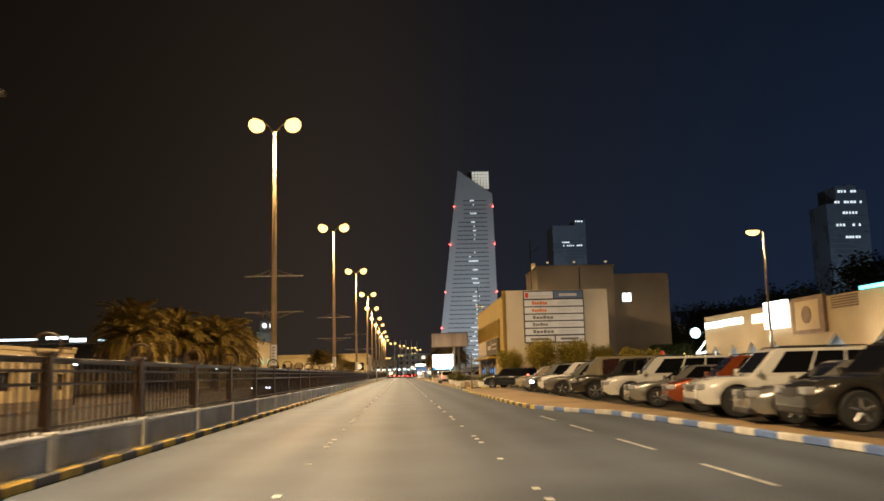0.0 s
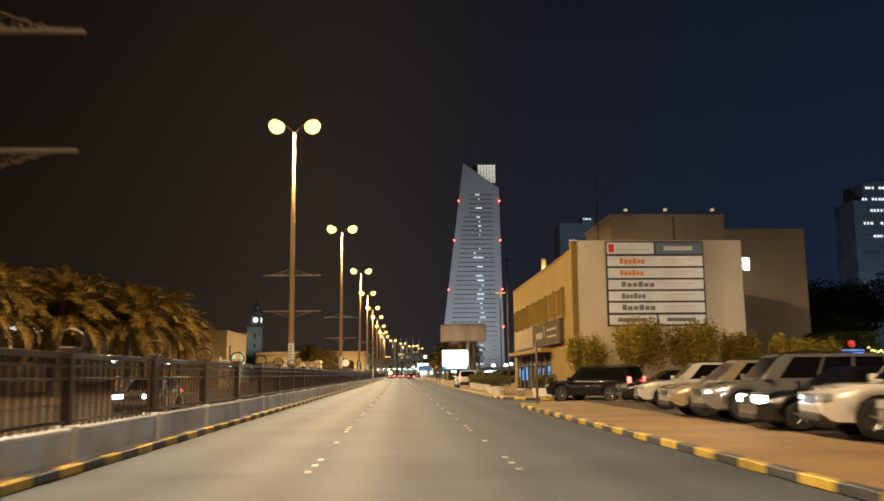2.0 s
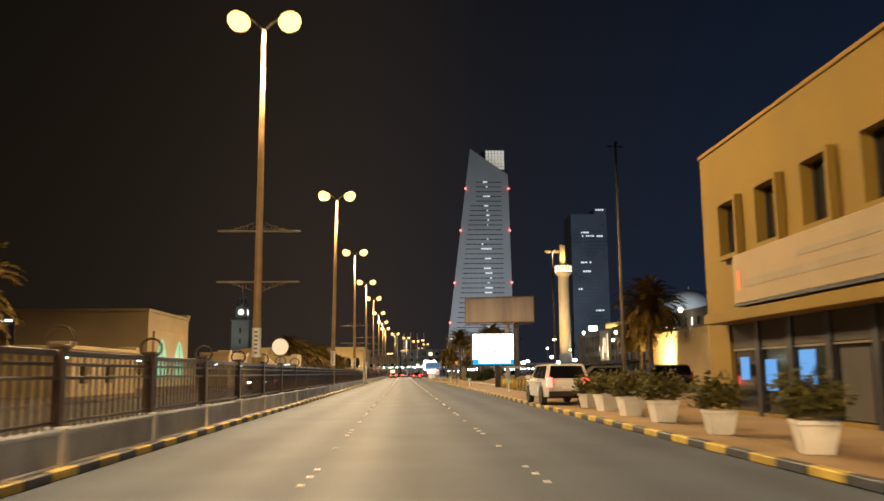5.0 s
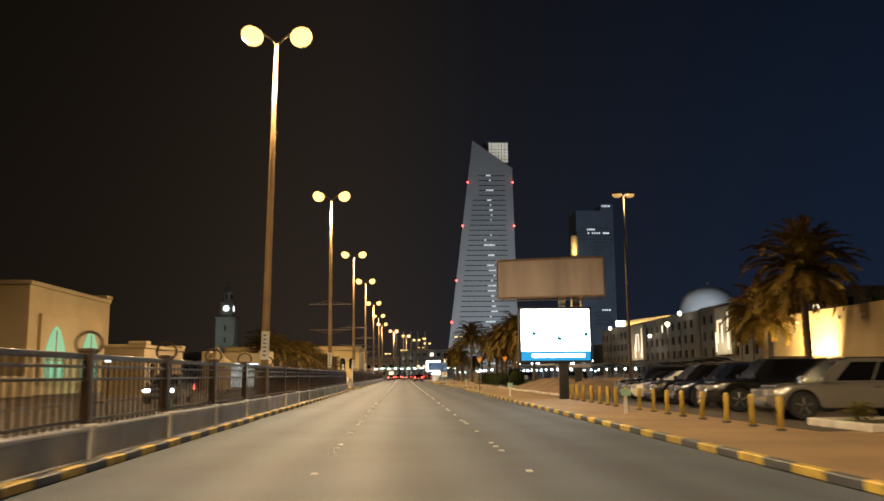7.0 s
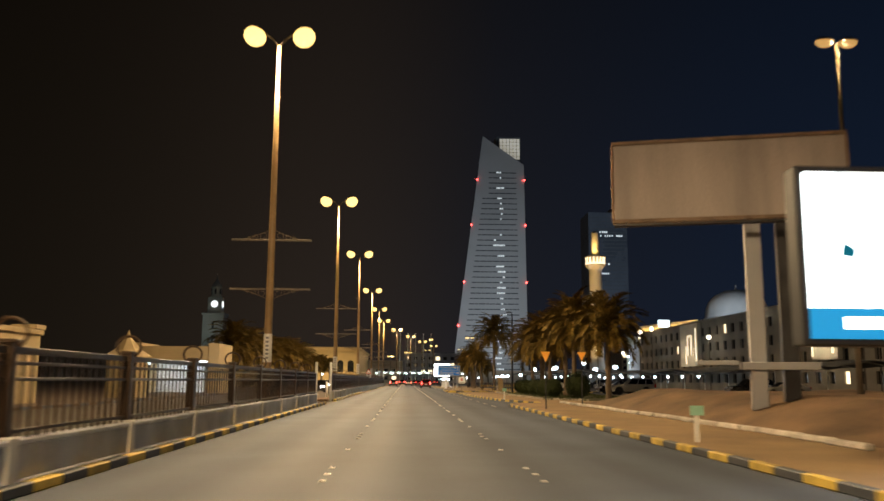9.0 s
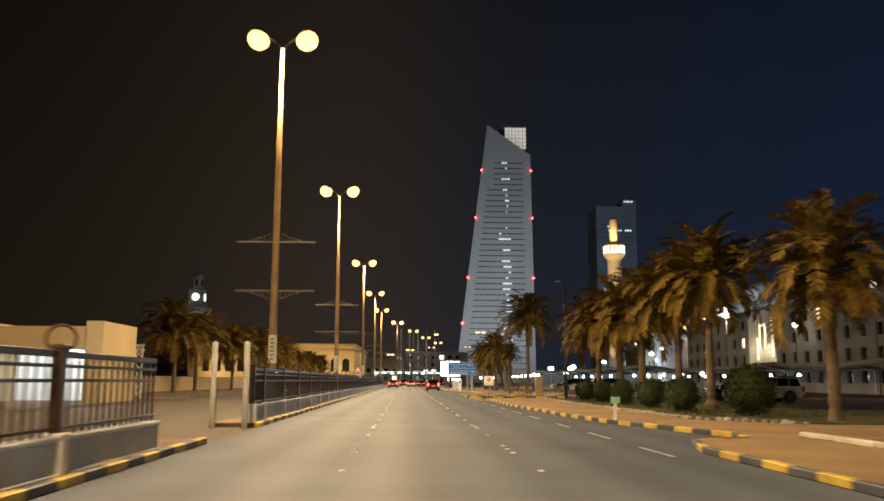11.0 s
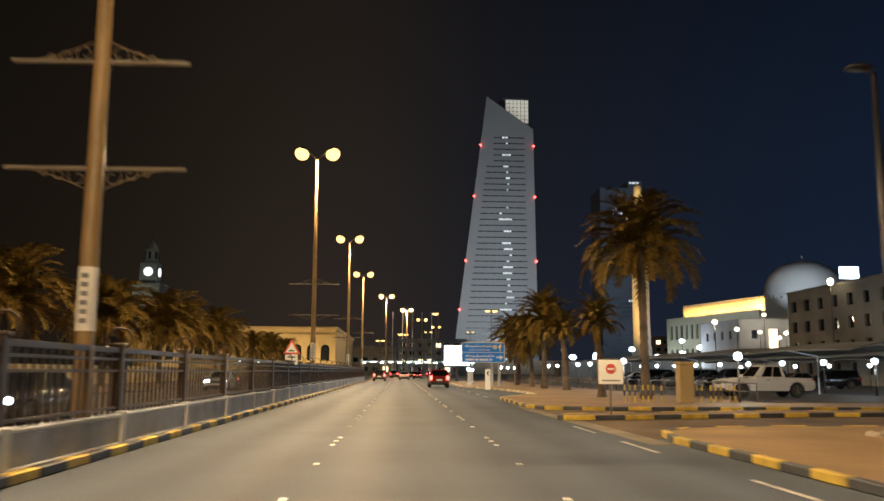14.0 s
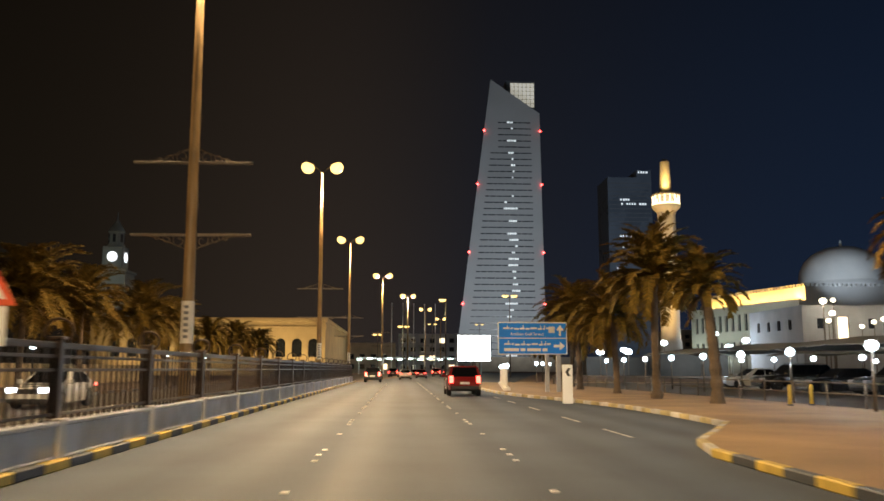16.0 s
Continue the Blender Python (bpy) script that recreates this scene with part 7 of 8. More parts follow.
block("apartment_block", "dim beige apartment block behind the canopies", 54, 74, 222, 262, 12.6, APARTMENT, 4, 0.04, 9)
flats = block("apartment_block", "long dim apartment block with glowing stair panels", 54, 76, 262.5, 337, 12.4, APARTMENT, 4, 0.05, 4)
BAY_STONE = mat("pale_bay_stone", (0.60, 0.54, 0.42), 0.8, 0.12, 1, 0.15, 30)
for y0, y1 in ((296.2, 306.0), (246.4, 253.0)):
    bm = bmesh.new()
    box(bm, 53.3, y0, 4.4, 53.99, y1, 12.3, bevel=0.04)
    part("stair_bay", bm, BAY_STONE, flats, "pale projecting stair bay")
    for a, b, z0, z1 in ((0.8, 1.2, 5.2, 11.4), (3.4, 3.7, 6.4, 10.2), (5.3, 5.6, 6.4, 10.2), (3.71, 5.29, 9.9, 10.2), (6.2, 6.5, 4.9, 8.2)):
        bm = bmesh.new()
        box(bm, 53.2, y0 + a, z0, 53.298, y0 + b, z1)
        part("lit_panel", bm, PANEL_LIT, flats, "slim glowing facade strip")
    for q in (0.2, 0.75):
        lamp_light("bay_light", "POINT", (51.6, y0 + (y1 - y0) * q, 6.2), 210, (1.0, 0.86, 0.6), 0.2)
ls = empty("rooftop_sign", "small glowing bluish rooftop light box", "sign", at=(55.6, 323.5, 12.75))
bm = bmesh.new()
box(bm, -1.2, -0.15, 0.5, 1.2, 0.15, 2.0, bevel=0.03)
part("face", bm, COOL_LIT, ls)
bm = bmesh.new()
box(bm, -0.9, -0.05, 0, -0.8, 0.05, 0.5)
box(bm, 0.8, -0.05, 0, 0.9, 0.05, 0.5)
part("legs", bm, DARK_STEEL, ls)
# tall white floodlights over the car park
fl0 = empty("floodlight_pole", "tall slim pole with a white floodlight head", "lamp", "car park floodlights")
bm = bmesh.new()
tube(bm, [(0, 0, 0), (0, 0, 8.6)], [0.1, 0.06], 8)
part("pole", bm, POLE_STEEL, fl0, smooth=True)
bm = bmesh.new()
lathe(bm, [(0, 8.42), (0.32, 8.55), (0.38, 8.8), (0.28, 9.0), (0, 9.08)], 12)
part("head", bm, glow("warm_white_floodlight", (1.0, 0.88, 0.62), 9), fl0, "glaring warm white head", smooth=True)
for i, (x, y, h) in enumerate(((51.9, 234.7, 13.0), (50.4, 235.2, 9.35), (52.4, 268.3, 12.85), (52.4, 288.0, 9.45), (52.6, 322.5, 13.0), (52.0, 215.2, 9.7), (41, 240.5, 9.0), (33, 262.5, 8.5), (45, 341, 9), (56, 360, 9), (66, 350, 9), (70, 372, 9), (78, 392, 9))):
    m = pose(x, y, 0.12 if x < 50 and y < 338 else -0.05)
    c = fl0 if i == 0 else copy_thing(fl0, m)
    c.matrix_basis = m
    c.scale = (1, 1, h / 8.9)
    if i < 9:
        lamp_light("floodlight", "POINT", (x, y, h - 0.7), 80 if i < 6 else 200, (1.0, 0.93, 0.78), 0.2)

# ---- mosque with minaret and dome ----
MOSQUE = mat("mosque_stone", (0.55, 0.50, 0.42), 0.8, 0.1, 0.3, 0.0, 5)
mi = empty("minaret", "tall round minaret with a lit balcony, floodlit yellow", "minaret", at=(84.0, 511.0, 0))
bm = bmesh.new()
lathe(bm, [(3.4, 0), (3.4, 10), (3.0, 11), (2.8, 50), (3.0, 51)], 24)
part("shaft", bm, MOSQUE, mi, smooth=False)
bm = bmesh.new()
lathe(bm, [(3.0, 51), (4.3, 52.4), (4.5, 52.8), (4.5, 53.2), (0, 53.2)], 24)
bal = part("balcony", bm, MOSQUE, mi, "flared balcony ring")
for k in range(16):
    bm = bmesh.new()
    a = k * math.tau / 16
    box(bm, -0.20, -0.08, 53.2, 0.20, 0.08, 56.2, bevel=0.03)
    bmesh.ops.translate(bm, verts=bm.verts, vec=(0, -4.2, 0))
    bmesh.ops.rotate(bm, verts=bm.verts, matrix=Matrix.Rotation(a, 3, "Z"))
    part("arcade_post", bm, WARM_LIT, bal, "glowing arcade post")
bm = bmesh.new()
lathe(bm, [(4.5, 56.2), (4.6, 56.5), (4.4, 57.0), (2.4, 57.1)], 24)
part("balcony_roof", bm, MOSQUE, mi, "flat rim of the balcony")
bm = bmesh.new()
lathe(bm, [(4.34, 53.25), (4.42, 53.25), (4.42, 53.75), (4.34, 53.75)], 24)
part("balcony_light", bm, WARM_LIT, mi, "lit band round the balcony floor")
bm = bmesh.new()
lathe(bm, [(2.0, 53.2), (2.0, 57), (1.75, 62), (1.5, 67.5), (0.9, 68.3), (0, 68.5)], 20)
part("lantern", bm, MOSQUE, mi)
lamp_light("minaret_floodlight", "SPOT", (64, 478, 3), 200000, (1.0, 0.62, 0.19), 0.4, (84, 511, 36), 62, 0.9)
lamp_light("minaret_floodlight", "SPOT", (82.2, 505.6, 57.6), 9000, (1.0, 0.66, 0.2), 0.3, (84, 511, 62.5), 70, 0.9)
lamp_light("minaret_floodlight", "SPOT", (60, 470, 14), 9000, (0.9, 0.92, 1.0), 0.4, (84, 511, 44), 40, 0.9)

mq = empty("mosque", "large pale mosque with lit crenellated parapet and dome", "mosque")
WING0, WING1, WINGH = Vector((116.5, 584.0)), Vector((131.0, 522.0)), 24.8
wrun = (WING1 - WING0).normalized()
dn = Vector((-wrun.y, wrun.x))
wing_holes = [(3 + k * 3.9, 4.7 + k * 3.9, 15.5, 21.5) for k in range(15)] + [(3 + k * 3.9, 4.7 + k * 3.9, 6.5, 11.5) for k in range(15)]
bm = bmesh.new()
grid_wall(bm, WING0, WING1, 0, WINGH, wing_holes, -0.9)
part("wing_wall", bm, MOSQUE, mq, "pale wing wall with tall window slots")
bm = bmesh.new()
w0, w1 = WING0 + dn * 1.0, WING1 + dn * 1.0
slab(bm, [(w0.x, w0.y), (w1.x, w1.y), (200, w1.y), (200, w0.y)], 0, WINGH - 0.5)
part("wing", bm, MOSQUE, mq)
for a0, a1, z0, z1 in wing_holes:
    bm = bmesh.new()
    p0, p1 = WING0 + wrun * a0 + dn * 0.6, WING0 + wrun * a1 + dn * 0.6
    slab(bm, [(p0.x, p0.y), (p1.x, p1.y), (p1.x + dn.x * 0.1, p1.y + dn.y * 0.1), (p0.x + dn.x * 0.1, p0.y + dn.y * 0.1)], z0, z1)
    part("window", bm, TOWER_SLIT, mq, "tall dark slot window")
u0, u1 = WING0 + wrun * 9 + dn * 2.6, WING1 + dn * 2.6
bm = bmesh.new()
slab(bm, [(u0.x, u0.y), (u1.x, u1.y), (200, u1.y), (200, u0.y)], WINGH - 0.5, WINGH + 4.2)
part("upper_wing", bm, MOSQUE, mq, "set-back upper storey lit gold")
bm = bmesh.new()
box(bm, 0, 0, 0, 0.5, 0.9, 1.0)
merlon = part("merlon", bm, MOSQUE, mq)
for k in range(64):
    o = merlon if k == 0 else new("merlon", merlon.data)
    o.parent = mq
    q = u0.lerp(u1, (k + 0.5) / 34) if k < 34 else Vector((u1.x + 1.6 * (k - 33), u1.y + 0.2))
    o.location = (q.x + 0.1, q.y - 0.2, WINGH + 4.2)
bm = bmesh.new()
lathe(bm, [(16.5, 28), (16.5, 33.6), (15.8, 33.8), (15.8, 34.6), (15.2, 38.8), (13.5, 42.4), (10.4, 45.4), (5.7, 47.6), (0.6, 48.3), (0.4, 50.2), (0, 51.0)], 48, (168, 562, 0))
part("dome", bm, MOSQUE, mq, "smooth pale dome with a finial", smooth=True)
gold = (1.0, 0.6, 0.15)
cool = (0.80, 1.0, 0.93)
for a, wtt in [(11 + 4 * k, 2200 + 120 * k) for k in range(12)] + [(60, 9000)]:
    q, t_ = WING0 + wrun * a + dn * 0.2, WING0 + wrun * (a + 2) + dn * 2.6
    lamp_light("mosque_floodlight", "SPOT", (q.x, q.y, WINGH + 0.5), wtt, gold, 0.6, (t_.x, t_.y, WINGH + 2.4), 150, 0.9)
for a, wtt in ((6, 8000), (24, 8000), (42, 8000), (58, 8000)):
    q, t_ = WING0 + wrun * a - dn * 14, WING0 + wrun * a
    lamp_light("mosque_floodlight", "SPOT", (q.x, q.y, 5), wtt, cool, 0.4, (t_.x, t_.y, 14), 110, 0.9)
lamp_light("mosque_floodlight", "SPOT", (146, 524, 31.6), 30000, (0.60, 0.76, 1.0), 0.4, (166, 556, 41), 110, 0.9)
lamp_light("mosque_floodlight", "SPOT", (134, 500, 36), 34000, (0.58, 0.74, 1.0), 0.5, (164, 552, 36), 60, 0.9)
lw = empty("courtyard_block", "low pale block lit by lamps before the mosque", "building")
bm = bmesh.new()
grid_wall(bm, (79, 415), (126, 415), -0.05, 14.2, [(3 + k * 5.2, 4.4 + k * 5.2, 9.6, 11.6) for k in range(8)], -0.4)
part("front_wall", bm, PALE_WALL, lw)
bm = bmesh.new()
box(bm, 80.0, 416.0, -0.05, 126, 440, 13.6, bevel=0.05)
part("body", bm, TOWER_SLIT, lw)
bm = bmesh.new()
grid_wall(bm, (79, 440), (79, 415.41), -0.05, 14.2, [(4 + k * 5, 5.4 + k * 5, 9.6, 11.6) for k in range(4)], -0.4)
part("side_wall", bm, PALE_WALL, lw)
bm = bmesh.new()
box(bm, 86.2, 414.7, 7.2, 88.0, 414.99, 11.8)
part("lit_panel", bm, WARM_LIT, lw, "glowing doorway panel")
for x, z, wtt in ((83.6, 14.6, 500), (82.5, 10.6, 400), (91.5, 10.4, 400), (98.5, 13.0, 500)):
    lamp_light("courtyard_light", "POINT", (x, 411.5, z), wtt, (1.0, 0.88, 0.66), 0.3)
    e = empty("courtyard_lamp", "warm white lamp on a tall pole", "lamp", "courtyard lamps", at=(x, 411.5, -0.05))
    bm = bmesh.new()
    tube(bm, [(0, 0, 0), (0, 0, z)], [0.12, 0.07], 6)
    part("pole", bm, POLE_STEEL, e)
    bm = bmesh.new()
    lathe(bm, [(0, z - 0.1), (0.42, z + 0.1), (0.5, z + 0.4), (0.34, z + 0.7), (0, z + 0.8)], 12)
    g = part("head", bm, glow("warm_white_globe", (1.0, 0.88, 0.62), 5), e, smooth=True)
    g.visible_shadow = False
sc = empty("service_block", "low service buildings darkened in colour among white yard lamps", "building")
# Wall colour darkened to stand in for the unlit yard between the lamps.
SERVICE_DARKENED = mat("dark_service_stone", (0.085, 0.080, 0.072), 0.9, 0.3, 0.6, 0.3, 12)
for a in ((60, 446, 0, 76, 456, 5.5), (44, 452, 0, 59, 462, 4.5)):
    bm = bmesh.new()
    box(bm, *a, bevel=0.05)
    part("block", bm, SERVICE_DARKENED, sc)
for x, y, z, wtt in ((66, 436, 5, 1800), (52, 444, 5, 1500), (97.8, 510, 12, 5000), (93, 470, 11, 4500), (58, 470, 6, 3000), (74, 440, 6, 1800), (46, 446, 5, 900), (83, 452, 8, 2500), (70, 474, 8, 2500)):
    lamp_light("yard_light", "POINT", (x, y, z), wtt, (0.8, 0.92, 1.0), 0.4)
    e = empty("yard_lamp", "glaring white yard lamp on a pole", "lamp", "yard lamps", at=(x, y, -0.04))
    bm = bmesh.new()
    tube(bm, [(0, 0, 0), (0, 0, z)], 0.1, 6)
    part("pole", bm, POLE_STEEL, e)
    bm = bmesh.new()
    lathe(bm, [(0, z - 0.1), (0.8, z + 0.15), (0.95, z + 0.6), (0.65, z + 1.1), (0, z + 1.25)], 12)
    g = part("head", bm, LAMP_GLOW_PALE, e, smooth=True)
    g.visible_shadow = False
# low buildings closing the far end of the road
for x0, x1, y0, h, m, lab in ((-60, -2, 560, 11, BEIGE_WALL, "low dim building closing the road's far end"), (-1, 30, 600, 16, PALE_WALL, "pale mid-rise block at the road's far end"), (-110, -62, 540, 14, BEIGE_WALL, "dim block far beyond the palace"), (128, 160, 640, 20, BEIGE_WALL, "dim block behind the mosque")):
    e = empty("far_building", lab, "building", "far buildings")
    bm = bmesh.new()
    box(bm, x0, y0, -0.05, x1, y0 + 30, h, bevel=0.1)
    part("wall", bm, m, e)
    r_ = random.Random(int(x0))
    for k in range(int((x1 - x0) / 4)):
        for q in range(int(h / 4)):
            bm = bmesh.new()
            box(bm, x0 + 1 + k * 4, y0 - 0.15, 1.5 + q * 3.6, x0 + 3 + k * 4, y0 + 0.1, 3.3 + q * 3.6)
            on = r_.random() < 0.05
            part("lit_window" if on else "window", bm, WARM_LIT if on else GLASS_DARK, e)
# lit forecourt at the far junction
fc = empty("forecourt_canopy", "long low canopy with cool white lights at the far junction", "canopy")
bm = bmesh.new()
box(bm, -14, 512, 4.6, 26, 518, 5.1, bevel=0.05)
part("roof", bm, PALE_WALL, fc)
for k in range(6):
    bm = bmesh.new()
    tube(bm, [(-13 + k * 7.6, 515, -0.05), (-13 + k * 7.6, 515, 4.6)], 0.14, 8)
    part("support", bm, WHITE_PAINT, fc)
CANOPY_LIGHT = glow("greenish_white_canopy_light", (0.72, 1.0, 0.92), 7)
for k in range(13):
    bm = bmesh.new()
    box(bm, -13.4 + k * 3.1, 511.5, 4.25 + 0.2 * (k % 2), -12.0 + k * 3.1, 512.6, 4.55 + 0.2 * (k % 2), bevel=0.04)
    part("light", bm, CANOPY_LIGHT, fc, "cool white canopy light")
for x in (-8, 6, 20):
    lamp_light("canopy_light", "POINT", (x, 509, 4.0), 900, (0.8, 1.0, 0.93), 0.4)
# flagpoles at the far junction
for i, (x, y) in enumerate(((-3, 520), (0.5, 521), (4, 522), (7.5, 523), (11, 524))):
    e = empty("flagpole", "tall white flagpole at the far junction", "flagpole", "flagpoles", at=(x, y, -0.04))
    bm = bmesh.new()
    tube(bm, [(0, 0, 0), (0, 0, 22)], [0.16, 0.08], 8)
    part("pole", bm, WHITE_PAINT, e)
    bm = bmesh.new()
    lathe(bm, [(0, 22), (0.22, 22.1), (0.22, 22.3), (0, 22.45)], 10)
    part("finial", bm, WHITE_PAINT, e, "round finial")


# ---- palace side: gatehouses, clock tower, arcade ----
def arch_panel(bm, y0, y1, z0, z1, x, thick):
    """A pointed-arch panel standing in a wall that runs along y."""
    n = 8
    ym, w = (y0 + y1) / 2, (y1 - y0) / 2
    zs = z0 + (z1 - z0) * 0.55
    pts = [(y0, z0), (y1, z0), (y1, zs)]
    for k in range(1, n):
        t = k / n
        pts.append((ym + w * (1 - t) ** 0.55, zs + (z1 - zs) * t))
    pts.append((ym, z1))
    for k in range(n - 1, 0, -1):
        t = k / n
        pts.append((ym - w * (1 - t) ** 0.55, zs + (z1 - zs) * t))
    pts.append((y0, zs))
    f = bm.faces.new([bm.verts.new((x, a, b)) for a, b in pts])
    r = bmesh.ops.extrude_face_region(bm, geom=[f])
    bmesh.ops.translate(bm, verts=[v for v in r["geom"] if isinstance(v, bmesh.types.BMVert)], vec=(thick, 0, 0))


GREEN_LIT = glow("green_lit_arch", (0.16, 0.62, 0.38), 0.75, (0.08, 0.14, 0.10))
lodge = empty("lodge", "cream stone lodge with two green-lit pointed arches", "building")
bm = bmesh.new()
box(bm, -46, 181.8, 0, -30.5, 200.5, 9.1, bevel=0.05)
part("wall", bm, CREAM_WALL, lodge)
bm = bmesh.new()
box(bm, -46.1, 181.7, 9.1, -30.4, 200.6, 9.5, bevel=0.05)
part("parapet", bm, CREAM_WALL, lodge)
bm = bmesh.new()
box(bm, -30.5, 183.6, 1.0, -30.2, 198.0, 6.9, bevel=0.04)
part("porch_panel", bm, CREAM_WALL, lodge)
for y0, y1 in ((184.6, 188.7), (192.6, 196.9)):
    bm = bmesh.new()
    arch_panel(bm, y0, y1, 1.3, 6.0, -30.2, 0.05)
    ar = part("arch", bm, GREEN_LIT, lodge, "pointed arch glowing pale green")
    bm = bmesh.new()
    box(bm, -30.16, (y0 + y1) / 2 - 0.08, 1.3, -30.1, (y0 + y1) / 2 + 0.08, 5.6)
    box(bm, -30.16, y0 + 0.1, 3.0, -30.1, y1 - 0.1, 3.14)
    part("mullion", bm, CREAM_WALL, ar)
bm = bmesh.new()
box(bm, -33, 201, 0, -31, 206, 3.6, bevel=0.04)
box(bm, -33.2, 206.01, 0, -30.9, 207.1, 4.0, bevel=0.04)
part("side_wing", bm, CREAM_WALL, lodge)
bm = bmesh.new()
box(bm, -32.0, 199.0, 9.502, -30.3, 200.7, 9.85, bevel=0.04)
part("parapet_pier", bm, CREAM_WALL, lodge)
lamp_light("lodge_light", "POINT", (-27.5, 191, 1.2), 300, (0.6, 1.0, 0.7), 0.2)
lamp_light("lodge_light", "POINT", (-24, 186, 6.5), 300, SODIUM, 0.2)


def gate_block(label, x0, x1, y0, y1, h, lit=None, windows=()):
    g = empty("gatehouse", label, "building")
    bm = bmesh.new()
    grid_wall(bm, (x1, y0), (x1, y1), 0, h, [(a, b, c, d) for a, b, c, d in windows], -0.35)
    part("front_wall", bm, CREAM_WALL, g)
    for a in ((x0, y0, 0, x1 - 0.8, y1, h - 0.2), (x0, y0 - 0.3, 0, x1, y0 - 0.01, h), (x0, y1 + 0.01, 0, x1, y1 + 0.3, h)):
        bm = bmesh.new()
        box(bm, *a)
        part("wall", bm, CREAM_WALL, g)
    bm = bmesh.new()
    box(bm, x0 - 0.1, y0 - 0.45, h, x1 + 0.15, y1 + 0.45, h + 0.3, bevel=0.04)
    part("parapet", bm, CREAM_WALL, g)
    for ya in (y0 - 0.5, y1 - 0.7):
        bm = bmesh.new()
        box(bm, x1 - 1.2, ya, h + 0.302, x1 + 0.2, ya + 1.2, h + 0.55, bevel=0.03)
        part("parapet_pier", bm, CREAM_WALL, g, "raised corner of the parapet")
    for i, (a, b, c, d) in enumerate(windows):
        bm = bmesh.new()
        box(bm, x1 - 0.3, y0 + a, c, x1 - 0.25, y0 + b, d)
        part("window", bm, COOL_LIT if lit == i else GLASS_DARK, g, "lit opening" if lit == i else "")
        bm = bmesh.new()
        box(bm, x1 - 0.24, y0 + (a + b) / 2 - 0.04, c, x1 - 0.18, y0 + (a + b) / 2 + 0.04, d)
        part("mullion", bm, DARK_STEEL, g)
    return g


gate_block("cream single-storey guardhouse with small windows", -40, -27.8, 58, 73.1, 3.9, None, [(2, 4, 1.0, 2.3), (7, 9, 1.0, 2.3), (12, 13.6, 0.9, 2.2)])
gate_block("cream kiosk with dark windows beside the palace road", -23.6, -20.5, 180, 191, 3.8, None, [(1.5, 3.5, 1.1, 2.6), (6, 7.6, 1.1, 2.6)])
portal = empty("gate_portal", "cream gate portal with a brightly lit white drive-through", "building")
GX, GY0, GY1, GH = -18.4, 226.3, 232.4, 4.92
bm = bmesh.new()
box(bm, GX - 1.05, GY0, 0.05, GX, GY1, GH, bevel=0.03)
part("road_pier", bm, CREAM_WALL, portal, "broad plain cream pier")
bm = bmesh.new()
box(bm, GX - 8.6, GY0, 0.05, GX - 7.5, GY1, GH, bevel=0.03)
part("inner_pier", bm, CREAM_WALL, portal)
bm = bmesh.new()
box(bm, GX - 7.49, GY0 + 0.12, 3.25, GX - 1.06, GY1 - 0.12, 4.6, bevel=0.02)
part("lintel", bm, CREAM_WALL, portal, "deep cream lintel over the drive")
INNER_WHITE = mat("white_inner_plaster", (0.80, 0.80, 0.78), 0.7, 0.05, 1, 0.05, 30)
bm = bmesh.new()
box(bm, GX - 7.49, GY1 - 0.5, 0.12, GX - 2.6, GY1 - 0.3, 3.24)
part("inner_wall", bm, INNER_WHITE, portal, "bright white inner wall")
for k in range(3):
    bm = bmesh.new()
    box(bm, GX - 6.9 + k * 2.0, GY0 + 0.5, 3.19, GX - 5.9 + k * 2.0, GY1 - 0.8, 3.245)
    part("ceiling_light", bm, COOL_LIT, portal, "white ceiling light panel")
lamp_light("portal_light", "POINT", (GX - 4.2, GY0 + 2.6, 2.9), 420, (0.9, 0.96, 1.0), 0.4)
gate_block("long cream boundary lodge", -36, -22.5, 138, 152, 3.3, None, [(2, 3.5, 1, 2.3), (7, 8.5, 1, 2.3)])
lamp_light("gate_light", "POINT", (-17.0, 223, 3.4), 220, (0.9, 0.95, 1.0), 0.2)
tent = empty("kiosk", "small cream kiosk with a pointed roof", "kiosk", at=(-20.5, 206, 0.14))
bm = bmesh.new()
lathe(bm, [(1.5, 0), (1.5, 2.9)], 8)
part("wall", bm, CREAM_WALL, tent)
bm = bmesh.new()
lathe(bm, [(1.8, 2.9), (1.0, 3.4), (0.2, 4.3), (0.0, 4.9)], 8)
part("roof", bm, CREAM_WALL, tent, "pointed pale roof")
# barrier posts in the median gap
for x, y, h in ((-5.5, 202.7, 2.66), (-6.5, 202.7, 2.66), (-6.6, 212, 1.3)):
    e = empty("gate_post", "plain white steel gate post in the median gap", "post", "gap posts", at=(x, y, 0.0))
    bm = bmesh.new()
    lathe(bm, [(0.09, 0), (0.09, h), (0, h + 0.04)], 10)
    part("post", bm, WHITE_PAINT, e, smooth=True)
lat = empty("lattice_post", "white lattice post with a fretwork head beside the gatehouse", "post", at=(-20.1, 238.5, 0.142))
bm = bmesh.new()
for x in (-0.27, 0.21):
    box(bm, x, -0.05, 0, x + 0.06, 0.05, 3.45)
for k in range(7):
    z = 0.1 + k * 0.48
    for sd in (-1, 1):
        tube(bm, [(-0.22 * sd, 0, z), (0.22 * sd, 0, z + 0.46)], 0.04, 5)
part("column", bm, WHITE_PAINT, lat)
bm = bmesh.new()
for z in (3.44, 3.84):
    box(bm, -0.68, -0.06, z, 0.36, 0.06, z + 0.06)
